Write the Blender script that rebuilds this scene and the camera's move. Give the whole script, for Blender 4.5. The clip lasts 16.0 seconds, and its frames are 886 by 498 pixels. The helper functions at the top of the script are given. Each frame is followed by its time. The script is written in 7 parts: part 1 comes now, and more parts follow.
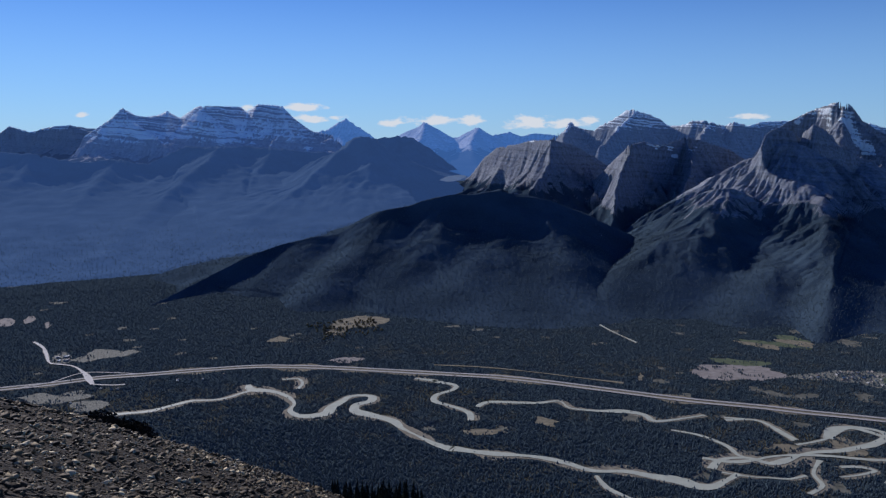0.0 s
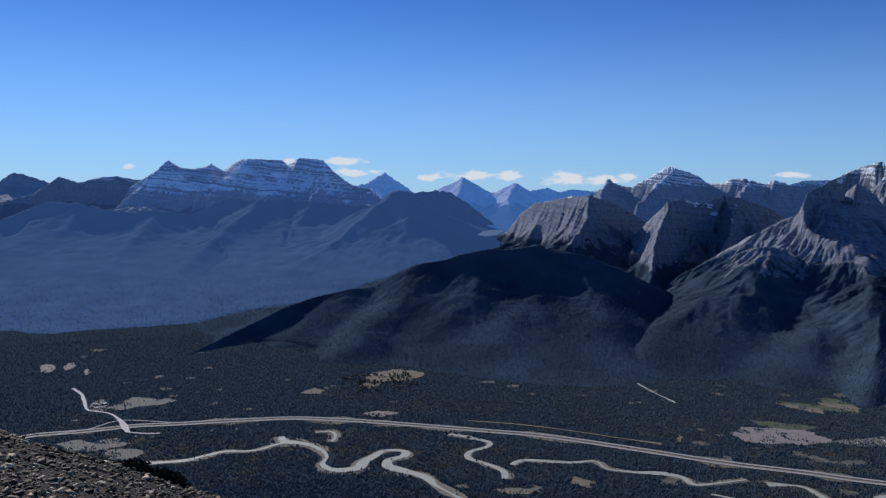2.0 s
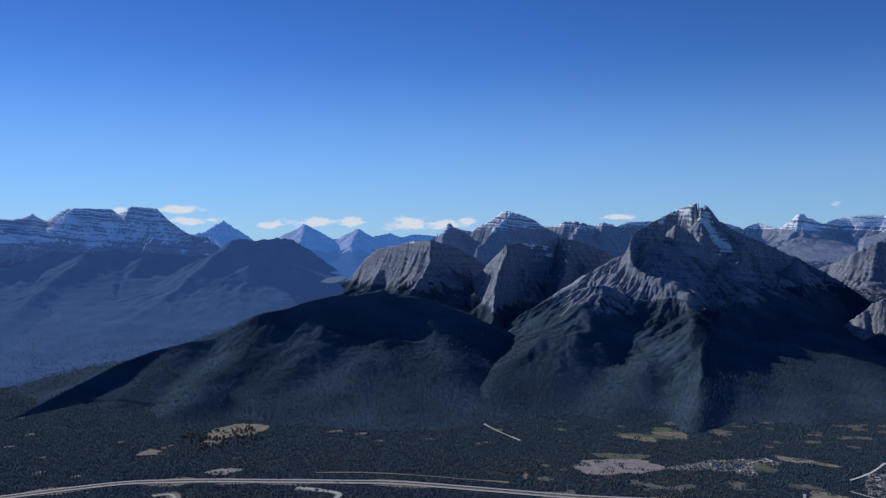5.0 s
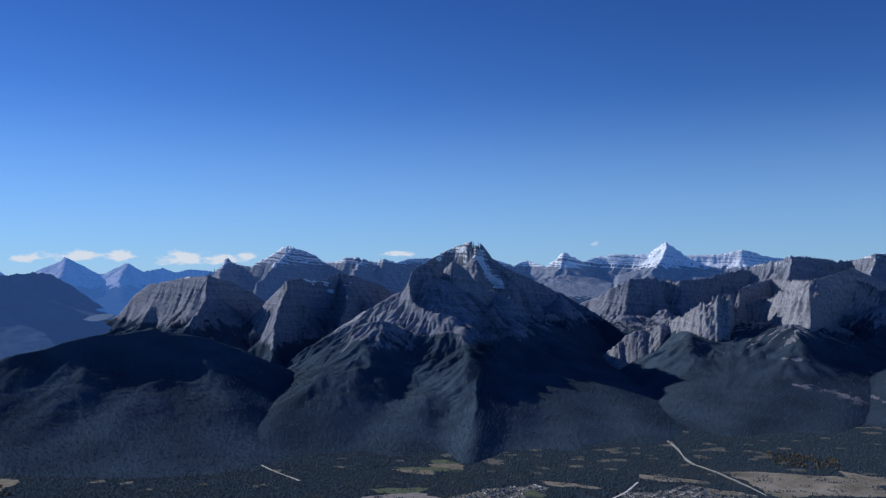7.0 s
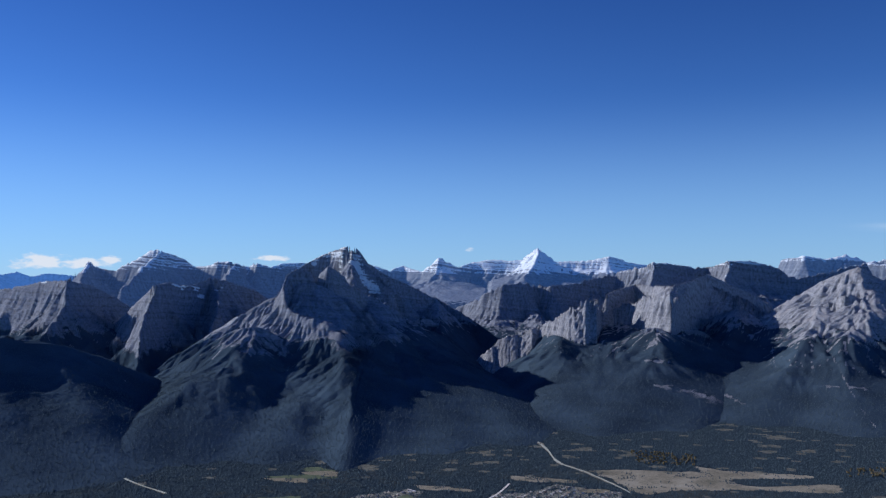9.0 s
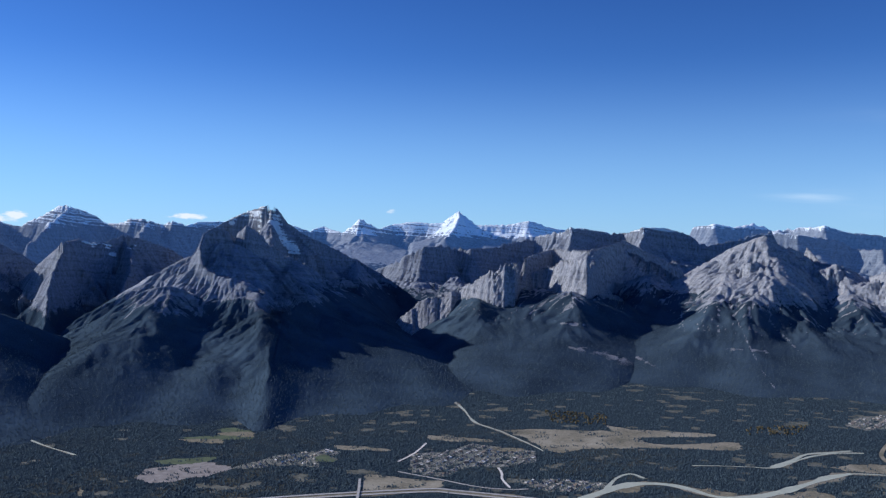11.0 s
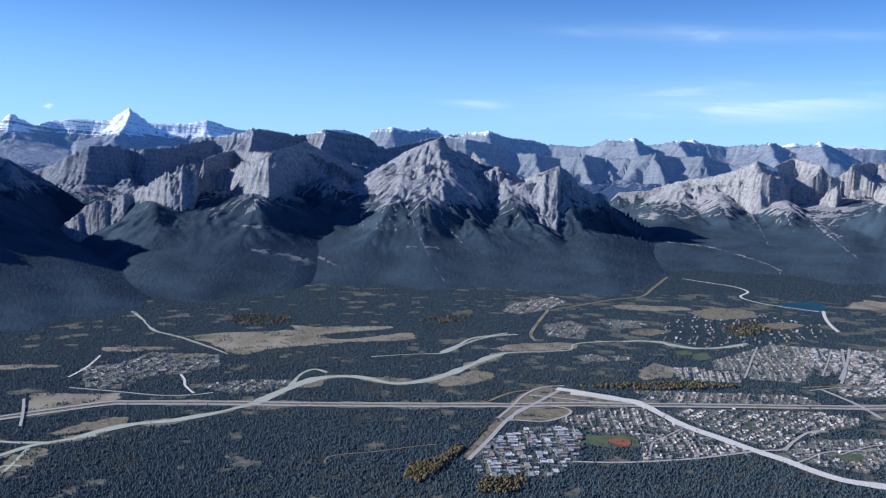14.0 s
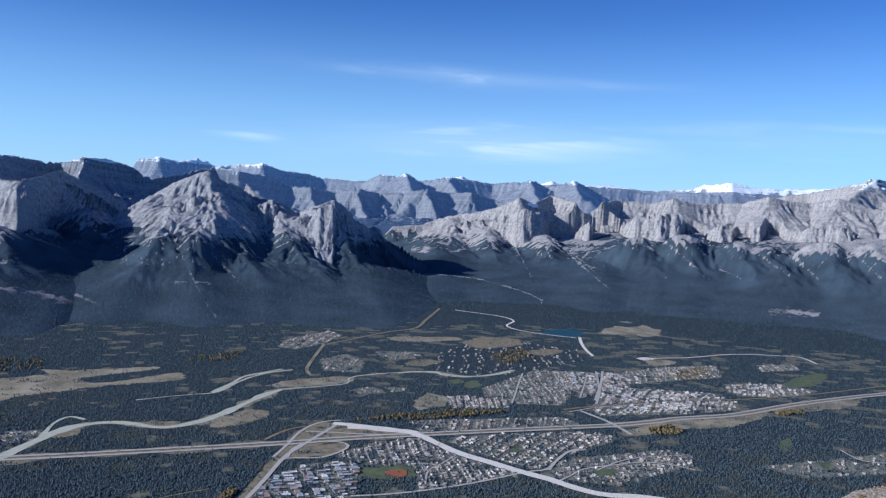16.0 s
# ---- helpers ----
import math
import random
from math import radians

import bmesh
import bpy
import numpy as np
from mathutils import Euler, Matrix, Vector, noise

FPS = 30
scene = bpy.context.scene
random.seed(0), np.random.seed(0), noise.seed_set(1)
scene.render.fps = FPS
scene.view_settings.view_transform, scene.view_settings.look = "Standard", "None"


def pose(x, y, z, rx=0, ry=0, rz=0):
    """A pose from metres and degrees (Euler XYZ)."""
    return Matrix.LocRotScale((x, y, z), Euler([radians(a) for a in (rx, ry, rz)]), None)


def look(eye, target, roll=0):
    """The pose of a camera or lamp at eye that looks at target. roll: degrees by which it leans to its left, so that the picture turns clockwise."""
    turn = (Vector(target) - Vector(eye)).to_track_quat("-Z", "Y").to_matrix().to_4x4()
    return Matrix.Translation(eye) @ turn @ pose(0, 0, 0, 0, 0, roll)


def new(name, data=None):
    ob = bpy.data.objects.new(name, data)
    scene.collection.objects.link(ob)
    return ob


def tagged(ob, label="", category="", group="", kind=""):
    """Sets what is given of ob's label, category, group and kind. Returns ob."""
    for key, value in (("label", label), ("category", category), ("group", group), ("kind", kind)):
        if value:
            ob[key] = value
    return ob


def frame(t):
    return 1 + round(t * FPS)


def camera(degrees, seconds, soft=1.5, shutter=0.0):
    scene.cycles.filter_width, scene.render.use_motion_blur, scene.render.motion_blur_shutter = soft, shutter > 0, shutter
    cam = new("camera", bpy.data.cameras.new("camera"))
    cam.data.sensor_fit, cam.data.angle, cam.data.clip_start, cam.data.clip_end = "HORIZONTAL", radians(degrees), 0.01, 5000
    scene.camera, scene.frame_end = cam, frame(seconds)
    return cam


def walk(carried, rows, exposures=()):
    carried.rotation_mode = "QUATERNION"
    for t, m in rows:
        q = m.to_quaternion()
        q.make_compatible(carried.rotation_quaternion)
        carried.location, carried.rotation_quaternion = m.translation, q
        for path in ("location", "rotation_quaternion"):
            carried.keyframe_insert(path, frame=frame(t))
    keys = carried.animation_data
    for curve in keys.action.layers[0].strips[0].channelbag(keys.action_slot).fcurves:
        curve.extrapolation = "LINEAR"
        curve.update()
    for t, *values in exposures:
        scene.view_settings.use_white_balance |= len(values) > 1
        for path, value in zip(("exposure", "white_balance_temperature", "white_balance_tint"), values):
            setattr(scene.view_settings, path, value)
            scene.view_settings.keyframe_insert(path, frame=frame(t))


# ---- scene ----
# A mountain valley at one tenth of its true size (100 m of drop under the eye stand for 1,000 m).
EYE = 100.0
cam = camera(55.40, 16.0, soft=1.3)
# seconds, and the camera's turn: pitch + 90, roll, yaw
ROWS = [
    (0, 82.477, 0.183, -0.024),
    (0.5, 84.187, 0.257, -0.169),
    (1, 86.244, 0.039, 2.294),
    (1.5, 87.237, -0.369, 3.403),
    (2, 86.146, -0.496, 2.534),
    (2.5, 85.298, -0.277, 1.943),
    (3, 86.670, 0.274, 2.704),
    (5.5, 89.466, 0.502, -12.124),
    (6, 89.836, 0.277, -15.941),
    (6.5, 90.606, 0.214, -19.786),
    (7, 91.568, 0.294, -22.866),
    (7.5, 92.187, 0.234, -24.858),
    (8, 92.415, 0.153, -26.884),
    (8.5, 92.335, 0.271, -29.237),
    (9, 91.890, 0.121, -31.272),
    (11.5, 88.617, -1.031, -38.468),
    (12, 87.272, -1.297, -41.438),
    (12.5, 83.938, -2.193, -46.811),
    (13, 82.591, -3.209, -51.850),
    (13.5, 83.136, -2.626, -54.604),
    (14, 83.138, -1.591, -57.905),
    (14.5, 84.145, -1.960, -61.610),
    (15, 85.907, -2.200, -64.015),
    (15.5, 85.962, -2.327, -67.710),
    (16, 85.977, -2.616, -73.031),
]
walk(cam, [(t, pose(0.03 * math.sin(radians(-rz)), 0.03 * math.cos(radians(-rz)), EYE, rx, ry, rz)) for t, rx, ry, rz in ROWS],
     exposures=[(0, 0.2, 6200, 18), (1.5, 0.14, 6200, 17), (2.0, 0.22, 6200, 17), (3.2, 0.27, 6150, 17), (5.5, 0.2, 6050, 17), (9, 0.35, 6000, 17), (11.5, 0.6, 6050, 14), (12.0, 0.62, 6050, 14), (12.5, 0.82, 6050, 13), (13.5, 0.88, 6050, 13), (16, 0.76, 6050, 13)])

# ---- light ----
SUN_AZ, SUN_EL = -34.0, 24.0
world = bpy.data.worlds.new("sky")
scene.world = world
world.use_nodes = True
wn, wl = world.node_tree.nodes, world.node_tree.links
sky = wn.new("ShaderNodeTexSky")
sky.sky_type, sky.sun_disc = "NISHITA", False
sky.sun_elevation, sky.sun_rotation = radians(SUN_EL), radians(SUN_AZ)
sky.altitude, sky.air_density, sky.dust_density, sky.ozone_density = 2300, 1.0, 0.0, 6.0
deep = wn.new("ShaderNodeMix")
deep.data_type, deep.blend_type = "RGBA", "MULTIPLY"
deep.inputs[0].default_value, deep.inputs[7].default_value = 1.0, (0.70, 0.97, 1.22, 1)
wl.new(sky.outputs[0], deep.inputs[6])
# thin cirrus streaks low in the west
tc = wn.new("ShaderNodeTexCoord")


def w_map(loc, rot, sc):
    m = wn.new("ShaderNodeMapping")
    m.inputs["Rotation"].default_value, m.inputs["Scale"].default_value = rot, sc
    m.inputs["Location"].default_value = loc
    wl.new(tc.outputs["Generated"], m.inputs["Vector"])
    return m.outputs[0]


def w_math(op, a, b=0.0, c=0.0):
    m = wn.new("ShaderNodeMath")
    m.operation = op
    for sock, v in zip(m.inputs, (a, b, c)):
        if isinstance(v, (int, float)):
            sock.default_value = v
        else:
            wl.new(v, sock)
    return m.outputs[0]


def w_range(v, lo, hi):
    m = wn.new("ShaderNodeMapRange")
    m.interpolation_type = "SMOOTHSTEP"
    m.inputs[1].default_value, m.inputs[2].default_value = lo, hi
    wl.new(v, m.inputs[0])
    return m.outputs[0]


sep = wn.new("ShaderNodeSeparateXYZ")
wl.new(tc.outputs["Generated"], sep.inputs[0])
streak = wn.new("ShaderNodeTexNoise")
streak.inputs["Scale"].default_value, streak.inputs["Detail"].default_value, streak.inputs["Distortion"].default_value = 1.0, 6.0, 0.6
wl.new(w_map((0, 0, 0), (0, 0.05, 0), (5.0, 5.0, 45.0)), streak.inputs["Vector"])
veil = w_range(streak.outputs["Fac"], 0.42, 0.74)
bear = w_math("MULTIPLY", w_math("ARCTAN2", sep.outputs[0], sep.outputs[1]), 57.2958)
rise = w_math("MULTIPLY", w_math("ARCSINE", sep.outputs[2]), 57.2958)
band = None
for b0, e0, bw, eh, slant, much in ((60.2, 2.9, 2.3, 0.25, -0.04, 0.7), (75.5, 3.3, 10.0, 1.1, 0.03, 0.9), (75.3, 7.5, 8.0, 0.45, -0.03, 0.6), (96.0, 4.0, 10.0, 1.0, 0.0, 0.4)):
    gx_ = w_math("DIVIDE", w_math("SUBTRACT", bear, b0), bw)
    gy_ = w_math("DIVIDE", w_math("SUBTRACT", w_math("SUBTRACT", rise, e0), w_math("MULTIPLY", w_math("SUBTRACT", bear, b0), slant)), eh)
    one = w_math("MULTIPLY", w_math("EXPONENT", w_math("MULTIPLY", w_math("ADD", w_math("MULTIPLY", gx_, gx_), w_math("MULTIPLY", gy_, gy_)), -1.0)), much)
    band = one if band is None else w_math("MAXIMUM", band, one)
veil = w_math("MULTIPLY", w_math("ADD", w_math("MULTIPLY", veil, 0.8), 0.2), band)
low_air = w_math("MULTIPLY", w_range(sep.outputs[2], 0.22, -0.02), 0.55)
pale = wn.new("ShaderNodeMix")
pale.data_type = "RGBA"
pale.inputs[7].default_value = (4.0, 6.8, 9.3, 1)
wl.new(low_air, pale.inputs[0])
# the sky deepens upwards
high = wn.new("ShaderNodeMix")
high.data_type, high.blend_type = "RGBA", "MULTIPLY"
high.inputs[7].default_value = (0.50, 0.62, 0.80, 1)
wl.new(w_range(sep.outputs[2], 0.03, 0.42), high.inputs[0])
wl.new(deep.outputs[2], high.inputs[6])
wl.new(high.outputs[2], pale.inputs[6])
streaks = wn.new("ShaderNodeMix")
streaks.data_type = "RGBA"
streaks.inputs[7].default_value = (7.2, 8.8, 9.8, 1)
wl.new(w_math("MULTIPLY", veil, 1.1), streaks.inputs[0])
wl.new(pale.outputs[2], streaks.inputs[6])
# a row of small cumulus over the far peaks: bearing, rise, half width and half height in degrees
puff = None
for b0, e0, bw, eh in ((-12.9, 1.95, 0.7, 0.22), (-9.3, 2.0, 1.5, 0.3), (-8.6, 1.2, 1.6, 0.35), (-7.0, 1.35, 0.9, 0.25), (-3.4, 1.0, 1.2, 0.3), (-0.3, 1.15, 2.2, 0.4), (2.0, 1.15, 1.3, 0.4), (5.8, 1.0, 1.6, 0.55), (8.0, 0.9, 1.6, 0.4),
                       (9.8, 1.15, 1.0, 0.25), (-22.9, 1.45, 0.4, 0.2), (33.2, 1.85, 0.6, 0.22), (20.0, 1.3, 1.3, 0.25)):
    gx_ = w_math("DIVIDE", w_math("SUBTRACT", bear, b0), bw)
    gy_ = w_math("DIVIDE", w_math("SUBTRACT", rise, e0), eh)
    one = w_math("EXPONENT", w_math("MULTIPLY", w_math("ADD", w_math("MULTIPLY", gx_, gx_), w_math("MULTIPLY", gy_, gy_)), -1.0))
    puff = one if puff is None else w_math("MAXIMUM", puff, one)
lump = wn.new("ShaderNodeTexNoise")
lump.inputs["Scale"].default_value, lump.inputs["Detail"].default_value, lump.inputs["Roughness"].default_value = 1.0, 6.0, 0.6
wl.new(w_map((0, 0, 0), (0, 0, 0), (45.0, 45.0, 110.0)), lump.inputs["Vector"])
near_puff = w_range(puff, 0.03, 0.3)
puff = w_range(w_math("ADD", puff, w_math("MULTIPLY", w_math("SUBTRACT", lump.outputs["Fac"], 0.5), 2.3)), 0.38, 0.9)
white = wn.new("ShaderNodeMix")
white.data_type = "RGBA"
white.inputs[7].default_value = (8.8, 9.4, 9.4, 1)
wl.new(w_math("MULTIPLY", w_math("MULTIPLY", puff, near_puff), 0.95), white.inputs[0])
wl.new(streaks.outputs[2], white.inputs[6])
wl.new(white.outputs[2], wn["Background"].inputs[0])
wn["Background"].inputs[1].default_value = 0.066
sun = new("sun", bpy.data.lights.new("sun", "SUN"))
sun.data.energy, sun.data.angle, sun.data.color = 2.85, radians(0.53), (1.0, 0.97, 0.93)
sx, sy, sz = math.sin(radians(SUN_AZ)) * math.cos(radians(SUN_EL)), math.cos(radians(SUN_AZ)) * math.cos(radians(SUN_EL)), math.sin(radians(SUN_EL))
sun.matrix_world = look((0, 0, 0), (-sx, -sy, -sz))


# ---- noise ----
PERM = np.random.RandomState(7).permutation(512)
PERM = np.concatenate([PERM, PERM])
GRAD = np.random.RandomState(8).rand(512) * 2 * np.pi
GX, GY = np.cos(GRAD), np.sin(GRAD)


def perlin(x, y):
    xi, yi = np.floor(x).astype(np.int64), np.floor(y).astype(np.int64)
    u, v = x - xi, y - yi
    xi, yi = xi & 511, yi & 511
    a, b = u * u * u * (u * (u * 6 - 15) + 10), v * v * v * (v * (v * 6 - 15) + 10)

    def corner(i, j):
        k = PERM[PERM[(xi + i) & 511] + ((yi + j) & 511)]
        return GX[k] * (u - i) + GY[k] * (v - j)

    top = corner(0, 0) * (1 - a) + corner(1, 0) * a
    low = corner(0, 1) * (1 - a) + corner(1, 1) * a
    return 1.5 * (top * (1 - b) + low * b)


def fbm(x, y, octaves=4, gain=0.5):
    total, amp = 0, 1.0
    for k in range(octaves):
        total = total + amp * perlin(x + 17.3 * k, y - 9.1 * k)
        x, y, amp = x * 2.03, y * 2.03, amp * gain
    return total


def ridged(x, y, octaves=4, gain=0.5):
    total, amp = 0, 1.0
    for k in range(octaves):
        total = total + amp * (1 - 2 * np.abs(perlin(x + 31.7 * k, y + 5.3 * k)))
        x, y, amp = x * 2.1, y * 2.1, amp * gain
    return total


def smooth(lo, hi, v):
    k = np.clip((v - lo) / (hi - lo), 0, 1)
    return k * k * (3 - 2 * k)


# ---- materials ----
def shader(name, rough=0.9):
    m = bpy.data.materials.new(name)
    m.use_nodes = True
    n, l = m.node_tree.nodes, m.node_tree.links
    b = n["Principled BSDF"]
    b.inputs["Roughness"].default_value = rough
    b.inputs["Specular IOR Level"].default_value = 0.2
    return m, n, l, b


def n_noise(n, l, coord, scale, detail=6.0, rough=0.6):
    t = n.new("ShaderNodeTexNoise")
    t.inputs["Scale"].default_value, t.inputs["Detail"].default_value, t.inputs["Roughness"].default_value = scale, detail, rough
    l.new(coord, t.inputs["Vector"])
    return t.outputs["Fac"]


def n_ramp(n, l, fac, stops):
    r = n.new("ShaderNodeValToRGB")
    r.color_ramp.elements[0].position, r.color_ramp.elements[0].color = stops[0][0], (*stops[0][1], 1)
    r.color_ramp.elements[1].position, r.color_ramp.elements[1].color = stops[-1][0], (*stops[-1][1], 1)
    for p, c in stops[1:-1]:
        r.color_ramp.elements.new(p).color = (*c, 1)
    l.new(fac, r.inputs[0])
    return r.outputs[0]


def n_mix(n, l, fac, a, b):
    m = n.new("ShaderNodeMix")
    m.data_type = "RGBA"
    l.new(fac, m.inputs[0])
    for sock, v in ((m.inputs[6], a), (m.inputs[7], b)):
        if isinstance(v, tuple):
            sock.default_value = (*v, 1)
        else:
            l.new(v, sock)
    return m.outputs[2]


def n_math(n, l, op, a, b=0.0):
    m = n.new("ShaderNodeMath")
    m.operation = op
    for sock, v in zip(m.inputs, (a, b)):
        if isinstance(v, (int, float)):
            sock.default_value = v
        else:
            l.new(v, sock)
    return m.outputs[0]


def n_attr(n, name):
    a = n.new("ShaderNodeAttribute")
    a.attribute_name = name
    return a.outputs["Fac"]


def n_bump(n, l, b, height, strength, distance):
    u = n.new("ShaderNodeBump")
    u.inputs["Strength"].default_value, u.inputs["Distance"].default_value = strength, distance
    l.new(height, u.inputs["Height"])
    l.new(u.outputs[0], b.inputs["Normal"])


def mountain_material(name, rock, forest, scree, haze_glow=None, grain=1.0, bands=0.34, ledges=4.0):
    """Rock with strata, conifer forest, scree and snow, spread by the mesh's own cover values."""
    m, n, l, b = shader(name, 0.95)
    geo = n.new("ShaderNodeNewGeometry")
    pos = geo.outputs["Position"]
    fine = n_noise(n, l, pos, 0.35 * grain, 8, 0.68)
    big = n_noise(n, l, pos, 0.03 * grain, 3, 0.5)
    # beds: thin and thick bands along the dip
    lay = n.new("ShaderNodeCombineXYZ")
    l.new(n_math(n, l, "ADD", n_attr(n, "bed"), n_math(n, l, "MULTIPLY", fine, 1.6 / grain)), lay.inputs[2])
    l.new(n_math(n, l, "MULTIPLY", big, 0.8), lay.inputs[0])
    strata = n_noise(n, l, lay.outputs[0], 0.30 * grain, 5, 0.75)
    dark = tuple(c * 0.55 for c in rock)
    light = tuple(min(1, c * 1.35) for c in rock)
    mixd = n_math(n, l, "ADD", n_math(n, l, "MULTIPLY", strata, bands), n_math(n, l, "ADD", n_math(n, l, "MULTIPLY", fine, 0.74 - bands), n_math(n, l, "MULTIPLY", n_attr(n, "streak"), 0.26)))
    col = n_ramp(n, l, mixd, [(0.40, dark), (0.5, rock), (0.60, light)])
    scr = n_mix(n, l, fine, tuple(c * 0.8 for c in scree), tuple(c * 1.15 for c in scree))
    col = n_mix(n, l, n_attr(n, "scree"), col, scr)
    trees = n_noise(n, l, pos, 1.3 * grain, 4, 0.7)
    fcol = n_ramp(n, l, n_math(n, l, "ADD", n_math(n, l, "MULTIPLY", trees, 0.45), n_math(n, l, "MULTIPLY", big, 0.55)),
                  [(0.38, tuple(c * 0.7 for c in forest)), (0.52, forest), (0.68, tuple(c * 1.35 for c in forest))])
    edge = n_math(n, l, "ADD", n_attr(n, "forest"), n_math(n, l, "ADD", n_math(n, l, "MULTIPLY", n_math(n, l, "SUBTRACT", trees, 0.5), 0.9), n_math(n, l, "MULTIPLY", n_math(n, l, "SUBTRACT", n_attr(n, "streak"), 0.5), 0.3)))
    edge = n_ramp(n, l, edge, [(0.38, (0, 0, 0)), (0.62, (1, 1, 1))])
    col = n_mix(n, l, edge, col, fcol)
    some = n_math(n, l, "MINIMUM", n_math(n, l, "MULTIPLY", n_attr(n, "snow"), 3.0), 1.0)
    sn = n_math(n, l, "ADD", n_attr(n, "snow"), n_math(n, l, "MULTIPLY", some, n_math(n, l, "ADD", n_math(n, l, "MULTIPLY", n_math(n, l, "SUBTRACT", strata, 0.5), ledges), n_math(n, l, "MULTIPLY", n_math(n, l, "SUBTRACT", fine, 0.5), 1.4))))
    sn = n_ramp(n, l, sn, [(0.45, (0, 0, 0)), (0.6, (1, 1, 1))])
    col = n_mix(n, l, sn, col, (0.86, 0.93, 0.93))
    l.new(n_math(n, l, "MULTIPLY", n_math(n, l, "SUBTRACT", 1.0, edge), 0.2), b.inputs["Specular IOR Level"])
    l.new(col, b.inputs["Base Color"])
    rocky = n_math(n, l, "MULTIPLY", n_math(n, l, "SUBTRACT", 1.0, edge), n_math(n, l, "MULTIPLY", mixd, 2.0))
    n_bump(n, l, b, n_math(n, l, "ADD", rocky, n_math(n, l, "MULTIPLY", trees, 0.16)), 0.6, 2.0 / grain)
    # distance haze is painted on as a faint, even emission
    if haze_glow:
        b.inputs["Emission Color"].default_value = (*haze_glow, 1)
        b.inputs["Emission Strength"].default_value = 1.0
    return m


# forest colours lean blue: distance haze is mixed into them
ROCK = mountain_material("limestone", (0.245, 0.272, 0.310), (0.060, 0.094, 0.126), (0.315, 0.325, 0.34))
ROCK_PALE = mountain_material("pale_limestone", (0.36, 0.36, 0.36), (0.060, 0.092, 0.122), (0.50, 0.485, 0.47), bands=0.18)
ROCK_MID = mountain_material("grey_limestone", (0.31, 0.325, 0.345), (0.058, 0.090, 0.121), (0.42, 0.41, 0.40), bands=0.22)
# hazy rock: the haze is a bluish emission, not real air
ROCK_HAZE = mountain_material("haze_glow_limestone", (0.195, 0.22, 0.235), (0.05, 0.08, 0.115), (0.32, 0.31, 0.32), haze_glow=(0.010, 0.022, 0.056), bands=0.3)
# the blue over these slopes is haze put into the emission
ROCK_BLUE_HAZE = mountain_material("blue_haze_glow_slopes", (0.10, 0.11, 0.14), (0.06, 0.09, 0.12), (0.16, 0.16, 0.17), haze_glow=(0.016, 0.039, 0.102))
ROCK_DARK_HAZE = mountain_material("haze_glow_rock", (0.24, 0.255, 0.285), (0.026, 0.046, 0.07), (0.24, 0.25, 0.27), haze_glow=(0.016, 0.036, 0.094), grain=0.7, ledges=6.0)
# the last ranges on the skyline: a backdrop, its pale haze painted as a glow
ROCK_FAR = mountain_material("far_range_haze_glow", (0.225, 0.25, 0.268), (0.03, 0.04, 0.06), (0.2, 0.2, 0.21), haze_glow=(0.010, 0.027, 0.070), grain=0.4)
ROCK_FAINT = mountain_material("faintest_range_haze_glow", (0.30, 0.32, 0.35), (0.03, 0.04, 0.06), (0.25, 0.26, 0.28), haze_glow=(0.03, 0.09, 0.24), grain=0.3)


# ---- terrain ----
def grid_mesh(name, X, Y, Z, attrs, material, keep=None):
    """A mesh over a grid of rows and columns; keep drops faces."""
    nr, nc = X.shape
    co = np.stack([X, Y, Z], -1).reshape(-1, 3).astype(np.float32)
    i = np.arange(nr * nc).reshape(nr, nc)
    quads = np.stack([i[:-1, :-1], i[:-1, 1:], i[1:, 1:], i[1:, :-1]], -1).reshape(-1, 4)
    if keep is not None:
        k = keep.reshape(-1)
        quads = quads[k[quads].any(1)]
    used = np.unique(quads)
    remap = np.zeros(nr * nc, np.int64)
    remap[used] = np.arange(len(used))
    co, quads = co[used], remap[quads]
    me = bpy.data.meshes.new(name)
    me.vertices.add(len(co))
    me.vertices.foreach_set("co", co.ravel())
    me.loops.add(quads.size)
    me.loops.foreach_set("vertex_index", quads.ravel().astype(np.int32))
    me.polygons.add(len(quads))
    me.polygons.foreach_set("loop_start", np.arange(0, quads.size, 4, dtype=np.int32))
    me.update(calc_edges=True)
    me.polygons.foreach_set("use_smooth", np.ones(len(quads), bool))
    for key, val in attrs.items():
        a = me.attributes.new(key, "FLOAT", "POINT")
        a.data.foreach_set("value", val.reshape(-1)[used].astype(np.float32))
    me.materials.append(material)
    return me


def to_xyz(ridge):
    az, el, d = np.array(ridge, float).T
    return np.stack([d * np.sin(np.radians(az)), d * np.cos(np.radians(az)), EYE + d * np.tan(np.radians(el))], 1)


def bend(p, step=14.0):
    """The same line in space with rounded corners."""
    c = np.array([p[0], *p, p[-1]])
    out = []
    for i in range(1, len(c) - 2):
        n = max(1, int(np.hypot(*(c[i + 1] - c[i])[:2]) / step))
        for k in range(n):
            t = k / n
            out.append(0.5 * (2 * c[i] + (c[i + 1] - c[i - 1]) * t + (2 * c[i - 1] - 5 * c[i] + 4 * c[i + 1] - c[i + 2]) * t * t
                              + (3 * c[i] - c[i - 1] - 3 * c[i + 1] + c[i + 2]) * t ** 3))
    return np.array(out + [c[-1]])


